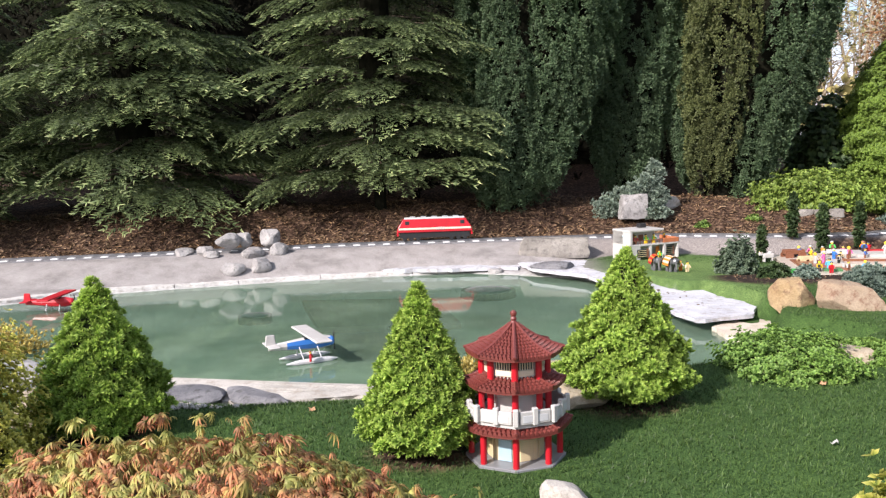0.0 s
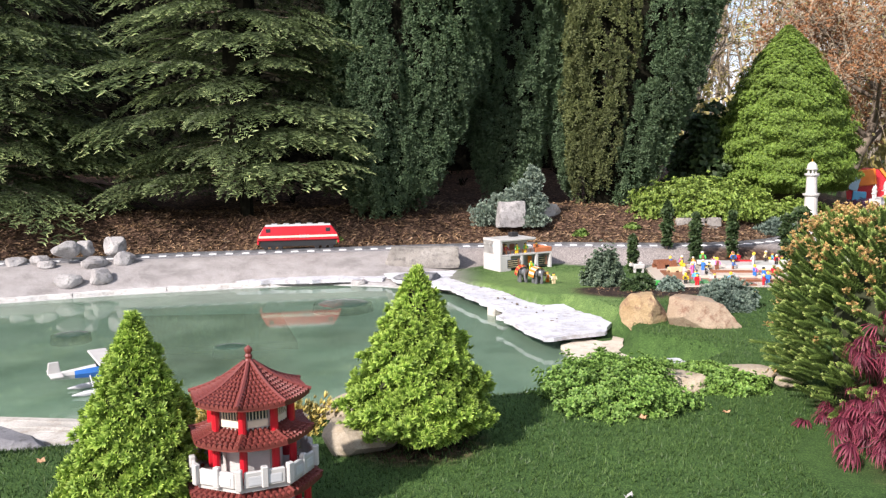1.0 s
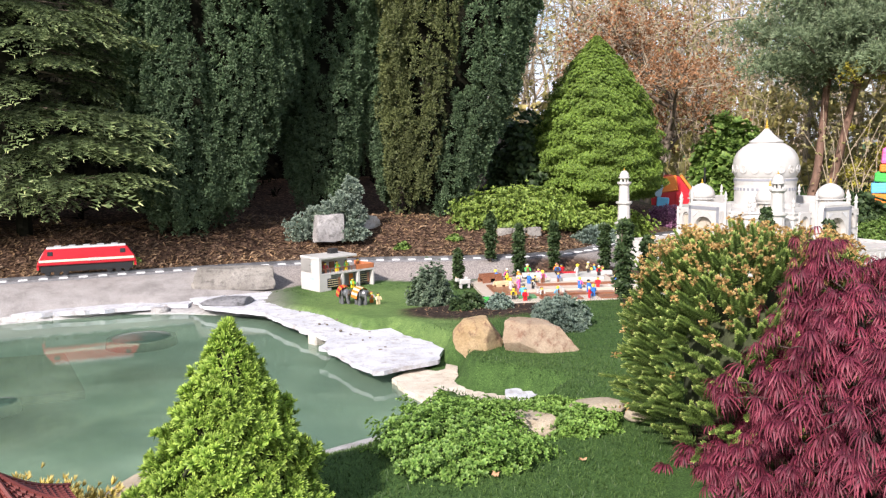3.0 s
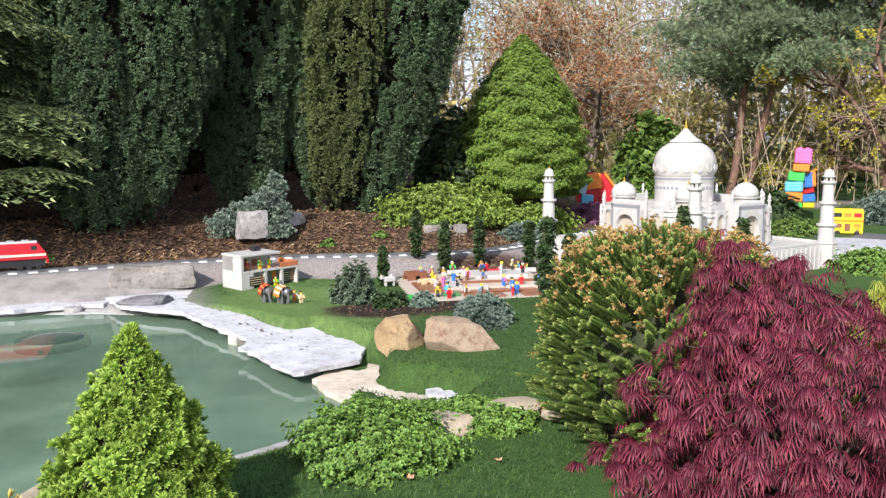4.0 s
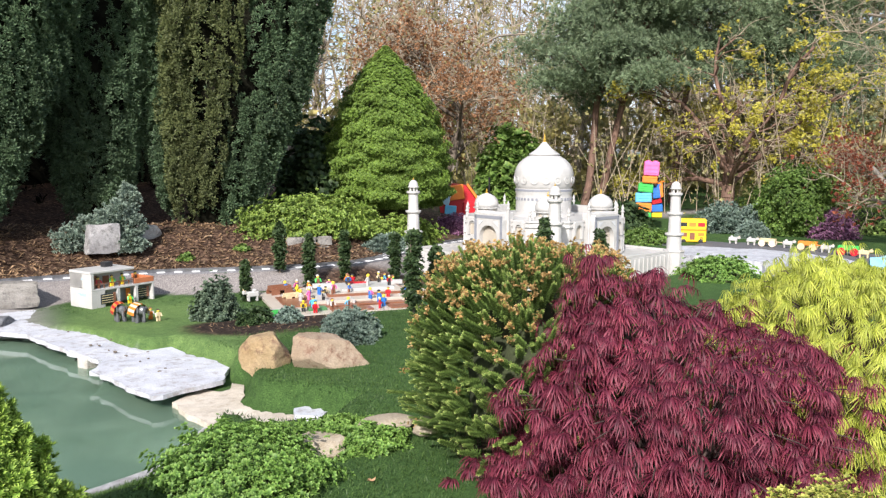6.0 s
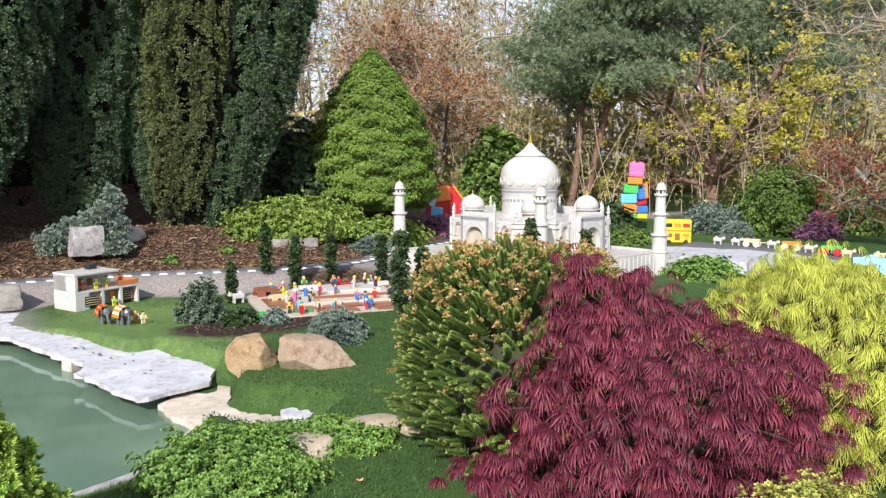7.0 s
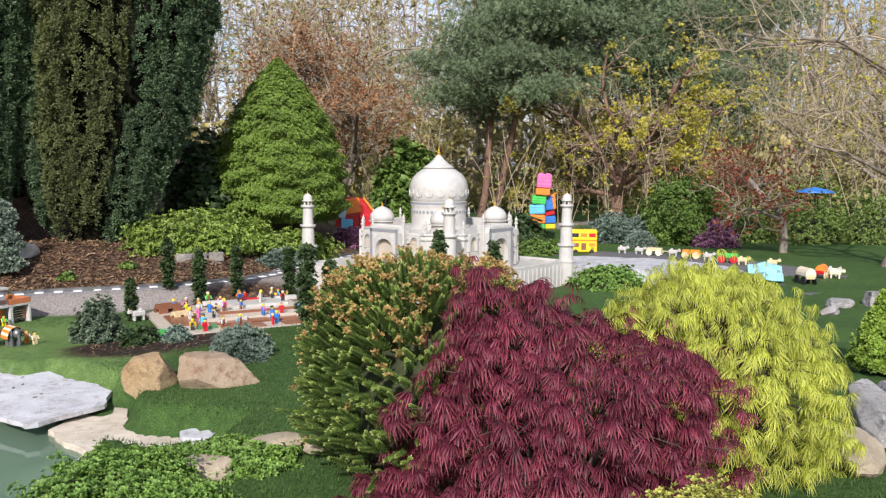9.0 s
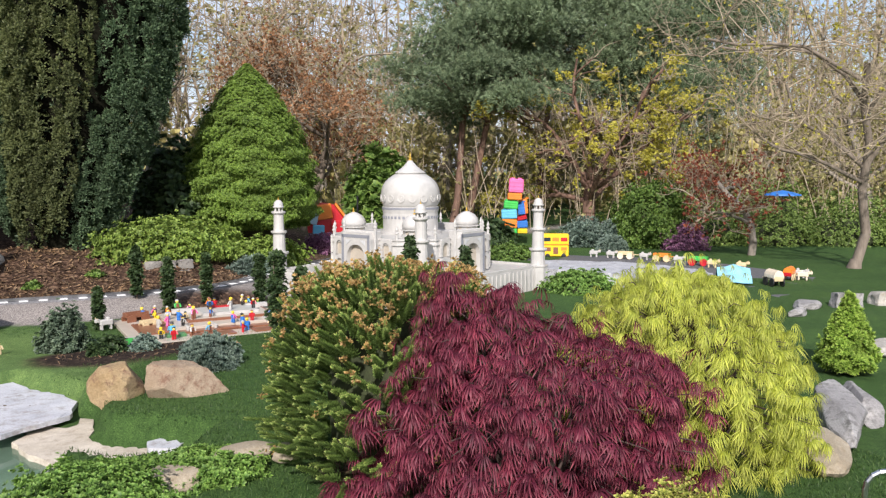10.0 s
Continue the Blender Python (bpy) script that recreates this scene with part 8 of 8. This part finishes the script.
# tilted house of giant bricks beyond the palace
kiosk = thing("brick_kiosk", (6.60, 11.92, ground_at(6.60, 11.92)), -28, "tilted giant toy-brick house in red, orange and blue", "toy house")
kiosk.scale = (1.18, 1.18, 1.2)
gable = bmesh.new()
sides_ = [[gable.verts.new((x_, y_, z_)) for x_, z_ in ((-0.26, 0.0), (0.28, 0.0), (0.27, 0.16), (0.06, 0.44), (-0.12, 0.46), (-0.28, 0.20))] for y_ in (-0.16, 0.16)]
gable.faces.new(sides_[0]), gable.faces.new(sides_[1][::-1])
for i in range(6):
    gable.faces.new((sides_[0][(i + 1) % 6], sides_[0][i], sides_[1][i], sides_[1][(i + 1) % 6]))
bmesh.ops.recalc_face_normals(gable, faces=gable.faces[:])
part("house_wall", gable, M_RED, kiosk, "red gabled wall")
for m_, px_, py_, pz, sx_, sz, ty in ((M_ORANGE, -0.05, -0.172, 0.26, 0.20, 0.19, -8), (M_RED, 0.13, -0.178, 0.02, 0.24, 0.22, 4), (M_AZURE, -0.14, -0.18, 0.02, 0.15, 0.17, 3), (M_PALEBLUE, -0.21, -0.174, 0.20, 0.10, 0.16, 18)):
    part("giant_brick", box(sx_, 0.03, sz, (0, 0, 0), 0.01), m_, kiosk).matrix_local = pose(px_, py_, pz, 0, ty, 0)
part("roof_slab", box(0.36, 0.38, 0.03, (0, 0, 0), 0.008), M_ORANGE, kiosk, "orange roof slab").matrix_local = pose(0.175, 0, 0.30, 0, 53, 0)
part("mast", rod((0.36, -0.16, 0), (0.36, -0.16, 0.55), 0.012), M_BLACK, kiosk, "dark pole")
for m_, px_, h_ in ((M_YELLOW, 0.22, 0.10), (M_GREEN, 0.31, 0.08)):
    part("signal_post", lathe([(0.03, 0), (0.03, h_ * 0.6), (0.012, h_), (0, h_ * 1.1)], 8, (px_, -0.24, 0)), m_, kiosk)


# ---- float planes ----
def float_plane(place, turn, body_m, wing_m, accent, label, s=1.0, tail=None, low=0.0):
    t = thing("toy_seaplane", (*place, -low), turn, label, "toy seaplane", "toy seaplanes")
    t.scale = (s, s, s)
    b = bmesh.new()
    rows = []
    for x_, w_, h_ in ((-0.22, 0.012, 0.02), (-0.1, 0.022, 0.03), (0.04, 0.032, 0.045), (0.14, 0.034, 0.046), (0.2, 0.026, 0.034)):
        rows.append([b.verts.new((x_, w_ * math.cos(a_), 0.115 + h_ * math.sin(a_))) for a_ in np.linspace(0, 2 * math.pi, 9)[:-1]])
    for p_, q_ in zip(rows, rows[1:]):
        for i in range(8):
            f = b.faces.new((p_[i], p_[(i + 1) % 8], q_[(i + 1) % 8], q_[i]))
            f.material_index = 1 if (i in (3, 4, 7, 0)) and p_[0].co.x > -0.15 else 0
    b.faces.new(rows[0][::-1])
    b.faces.new(rows[-1])
    bmesh.ops.recalc_face_normals(b, faces=b.faces[:])
    part("fuselage", b, [body_m, accent], t)
    part("wing", box(0.11, 0.56, 0.014, (0.07, 0, 0.168), 0.005), wing_m, t, "long straight wing")
    part("tailplane", box(0.07, 0.2, 0.01, (-0.2, 0, 0.125), 0.004), wing_m, t)
    part("fin", box(0.075, 0.012, 0.075, (-0.205, 0, 0.125), 0.005, 0, None, 0, 0.75), tail or wing_m, t)
    part("cowling", lathe([(0.03, -0.012), (0.034, 0), (0.026, 0.014)], 12), accent, t).matrix_local = pose(0.205, 0, 0.115, 0, 90, 0)
    part("propeller", box(0.006, 0.012, 0.13, (0.226, 0, 0.05), 0.002), M_BLACK, t)
    part("cockpit", box(0.09, 0.055, 0.026, (0.06, 0, 0.145), 0.006), M_GLASS, t, "dark cockpit")
    for sy in (-1, 1):
        part("float", lathe([(0.004, -0.17), (0.018, -0.1), (0.022, 0.05), (0.017, 0.13), (0.003, 0.18)], 10), M_LTGREY, t, "grey float").matrix_local = pose(0.04, sy * 0.085, 0.012, 0, 90, 0)
        for sx in (-0.02, 0.1):
            part("strut", rod((sx, sy * 0.02, 0.1), (sx + 0.01, sy * 0.085, 0.02), 0.004), M_LTGREY, t)
    return t


float_plane((-1.42, 4.45), 32, M_WHITE, M_WHITE, M_BLUE_B, "white toy seaplane with blue flash afloat on the pond", 0.95)
toy_figure((-1.34, 4.36), 0, M_RED, M_RED, M_BROWN, 0.07, "red moulded toy figure on the seaplane's float", z=0.02)
float_plane((-4.12, 6.2), 5, M_RED, M_RED, M_RED, "red toy seaplane lying low in the water near the bank", 0.95, low=0.045)

# ---- odds and ends ----
M_DRY = plain("dry_leaf_brown", (0.45, 0.26, 0.14), 0.7, 0.2)
r = np.random.default_rng(303)
for i, (x_, y_) in enumerate(((1.69, 3.36), (1.1, 2.5), (1.33, 3.3), (-0.95, 2.9), (2.9, 6.3))):
    b = bmesh.new()
    V_, F_, T_ = STAR
    for q in V_:
        b.verts.new((q[0] * 0.03, (q[2] - 0.3) * 0.03, 0.006 + 0.008 * abs(q[0]) + 0.006 * math.sin(q[2] * 7)))
    b.verts.ensure_lookup_table()
    for f in F_:
        b.faces.new([b.verts[k] for k in f])
    lf = part("fallen_leaf", b, M_WHITE if i == 1 else M_DRY)
    lf.matrix_world = pose(x_, y_, ground_at(x_, y_) + 0.008, 0, 0, i * 70)
    lf.modifiers.new("thick", "SOLIDIFY").thickness = 0.001
    tagged(lf, "curled dry leaf lying on the turf", "leaf", "fallen leaves")

M_CHROME = plain("galvanised_steel", (0.62, 0.63, 0.65), 0.28, 0.1, 30, 0.05, 1.0)
rail = thing("hoop_fence", (2.62, 1.50, 0.34), -52, "low galvanised hoop fence beside the path", "fence")
for k in range(4):
    b = bmesh.new()
    pts = [(-0.05, 0, 0)] + [(0.05 * -math.cos(a_), 0, 0.36 + 0.05 * math.sin(a_)) for a_ in np.linspace(0, math.pi, 9)] + [(0.05, 0, 0)]
    for p_, q_ in zip(pts, pts[1:]):
        rod(p_, q_, 0.007, 8, b)
    part("hoop", b, M_CHROME, rail, "bent steel hoop").matrix_local = pose(k * 0.13, 0, -0.05, 0, 0, 0)
M_CANOPY = plain("blue_canopy_cloth", (0.03, 0.2, 0.62), 0.5, 0.15)
stall = thing("blue_parasol", (13.3, 8.6, ground_at(13.3, 8.6)), 20, "blue parasol on a dark pole beyond the hedge", "parasol")
part("pole", rod((0, 0, 0), (0, 0, 0.80), 0.02), M_BLACK, stall)
part("canopy", lathe([(0.30, 0.76), (0.29, 0.78), (0.15, 0.82), (0, 0.85)], 8), M_CANOPY, stall)
# ---- turf blades on the nearest lawn ----
r = np.random.default_rng(401)
count = 300000
bx, by = r.uniform(-2.2, 4.2, count), r.uniform(1.6, 8.4, count)
w = np.clip(3.4 / np.maximum(by, 1.6), 0, 1) ** 1.1
bd, bt = outline_distance(POND, bx, by), behind_track(bx, by)
ok = (bd > 0.05 + 0.10 * (1 - smooth(-0.7, -0.1, bx)) * (by < 4.6)) & (bt < -0.62 - 0.7 * (bx < 0.5)) & (r.uniform(0, 1, count) < w)
for cx, cy, rx, ry in ((2.15, 6.58, 0.54, 0.37), (2.6, 2.7, 0.85, 0.65), (-0.06, 2.42, 0.19, 0.19), (-0.41, 2.44, 0.15, 0.13)):
    ok &= np.hypot((bx - cx) / rx, (by - cy) / ry) > 1
ok &= np.hypot((bx - 1.45) / 0.75, (by - 7.0) / 1.3) > r.uniform(0.7, 1.1, count)
ok &= outline_distance([(1.14, 5.0), (1.75, 5.6), (1.36, 6.42), (1.05, 7.25), (0.80, 8.1), (0.1, 8.3), (0.3, 7.5), (0.9, 6)], bx, by) > 0
ok &= outline_distance([(1.2, 5.1), (1.62, 5.55), (1.76, 5.36), (1.64, 5.0), (1.82, 4.76), (2.03, 4.5), (1.82, 4.24), (1.38, 4.5)], bx, by) > 0
bx, by = bx[ok], by[ok]
bh = land(bx, by)
k = len(bx)
M_BLADE = leafy("turf_blades", (0.013, 0.034, 0.010), (0.054, 0.108, 0.029), (0.14, 0.22, 0.068), patch=1.5, through=0.2)
BLADE = (np.array([[-0.12, 0, 0], [0.12, 0, 0], [0.05, 0.15, 1.0]]), np.array([[0, 1, 2]]), np.array([0.0, 0.2, 1.0]))
arr = sow(BLADE, np.stack([bx, by, bh - 0.002], 1), np.stack([r.normal(size=k) * 0.45, r.normal(size=k) * 0.45, np.ones(k)], 1), r.uniform(0.012, 0.024, k), r)
tagged(part("turf", mesh_from("turf", *arr[:2], M_BLADE, tip=arr[2]), None), "short green turf blades on the lawn", "grass", kind="stuff")

# ---- bark chips on the bank ----
count = 13000
bx, by = r.uniform(-6.5, 4.6, count), r.uniform(0, 1, count)
by = np.interp(bx, TRACK_X, TRACK_Y) + 0.16 + by ** 1.3 * 1.7
an, ra = r.uniform(0, 2 * math.pi, 160), np.sqrt(r.uniform(0, 1, 160))
bx[:160], by[:160] = 2.15 + 0.50 * ra * np.cos(an), 6.58 + 0.33 * ra * np.sin(an)
CHIP = (np.array([[-0.5, -0.06, 0], [0.5, -0.08, 0.1], [0.45, 0.07, 0.14], [-0.48, 0.08, 0.05]]), np.array([[0, 1, 2, 3]]), np.array([0, 1.0, 1.0, 0]))
a = r.uniform(0, 2 * math.pi, count)
arr = sow(CHIP, np.stack([bx, by, land(bx, by) + 0.008], 1), np.stack([r.normal(size=count) * 0.35, -0.2 + r.normal(size=count) * 0.35, np.ones(count)], 1), np.where(np.arange(count) < 160, 0.4, 1.0) * r.uniform(0.03, 0.095, count), r)
M_CHIP = leafy("bark_chips", (0.04, 0.024, 0.016), (0.13, 0.078, 0.05), (0.30, 0.20, 0.125), through=0.0, patch=2)
tagged(part("bark_mulch", mesh_from("bark_mulch", *arr[:2], M_CHIP, tip=arr[2]), None), "brown bark chips strewn over the bank", "mulch", kind="stuff")

# ---- pebbles at the near shore ----
r = np.random.default_rng(405)
peb = ball(1.0, (0, 0, 0), (1, 0.8, 0.6), u=7, v=5)
bmesh.ops.triangulate(peb, faces=peb.faces[:])
PV = np.array([v.co[:] for v in peb.verts])
PF = np.array([[v.index for v in f.verts] for f in peb.faces])
peb.free()
k = 110
bx, by = -1.62 + r.normal(size=k) * 0.12, 3.05 + r.normal(size=k) * 0.09
arr = sow((PV, PF, np.zeros(len(PV))), np.stack([bx, by, land(bx, by) + 0.004], 1), np.stack([r.normal(size=k) * 0.2, r.normal(size=k) * 0.2, np.ones(k)], 1), r.uniform(0.008, 0.02, k), r)
tagged(part("pebbles", mesh_from("pebbles", *arr[:2], M_PALE), None), "pale pebbles strewn beside the pond", "pebbles", kind="stuff")

# ---- pale brush in front of the thicket ----
r = np.random.default_rng(403)
brush = thing("pale_brush", (0, 0, 0), 0, "pale tan and olive brush at the edge of the wood", "brush", kind="stuff")
segs, tips = [], []
for i in range(420):
    a, d = r.uniform(radians(22), radians(88)), r.uniform(15.5, 20.5)
    p0 = np.array([0.6 + d * math.sin(a), 0.5 + d * math.cos(a), 0.1])
    s, pts, _ = wander(r, p0, (r.normal() * 0.25, r.normal() * 0.25, 1), r.uniform(1.2, 3.6), 4, 0.011, 0.004, 0, 0.25)
    segs += s
    tips += pts[1:]
crown("brush_stem_work", tubes(segs, 3), M_TWIG, brush)
tips = np.array(tips)
pick = tips[r.integers(0, len(tips), 6000)] + r.normal(size=(6000, 3)) * 0.28
crown("brush_foliage", sow(TUFT_BROAD, pick, r.normal(size=(6000, 3)) + np.array([0, 0, 0.4]), r.uniform(0.035, 0.08, 6000), r), M_BUDS, brush)

# ---- far thicket ----
r = np.random.default_rng(402)
thicket = thing("far_thicket", (0, 0, 0), 0, "pale bare twiggy wood closing the distance", "wood", kind="stuff")
segs, tips = [], []
for i in range(760):
    a = r.uniform(radians(8), radians(100))
    d = r.uniform(24, 38)
    p0 = np.array([0.6 + d * math.sin(a), 0.5 + d * math.cos(a), 0.2])
    s, pts, _ = wander(r, p0, (r.normal() * 0.12, r.normal() * 0.12, 1), r.uniform(5, 11), 5, r.uniform(0.03, 0.09), 0.012, 0, 0.2)
    segs += s
    for q in pts[1:]:
        for k in range(5):
            e = np.array([r.normal(), r.normal(), r.uniform(0.1, 1.0)])
            s2, p2, _ = wander(r, q, e, r.uniform(0.6, 1.8), 2, 0.016, 0.006, 0, 0.3)
            segs += s2
            tips.append(p2[-1])
crown("thicket_stems", tubes(segs, 3), M_TWIG, thicket)
tips = np.array(tips)
pick = tips[r.integers(0, len(tips), 9000)] + r.normal(size=(9000, 3)) * 0.35
M_HAZE = leafy("olive_spring_buds", (0.22, 0.19, 0.08), (0.36, 0.32, 0.14), (0.52, 0.47, 0.22), through=0.3, patch=0.3)
crown("thicket_buds", sow(TUFT_BROAD, pick, r.normal(size=(9000, 3)), r.uniform(0.09, 0.22, 9000), r), M_HAZE, thicket)
cnt = 5000
a, d = r.uniform(radians(8), radians(105), cnt), r.uniform(21, 27, cnt)
u = np.stack([0.6 + d * np.sin(a), 0.5 + d * np.cos(a), 0.3 + 2.4 * r.uniform(0, 1, cnt) ** 1.6], 1)
crown("thicket_undergrowth", sow(TUFT_BROAD, u, r.normal(size=(cnt, 3)) + np.array([0, 0, 0.7]), r.uniform(0.15, 0.4, cnt), r), M_HAZE, thicket)
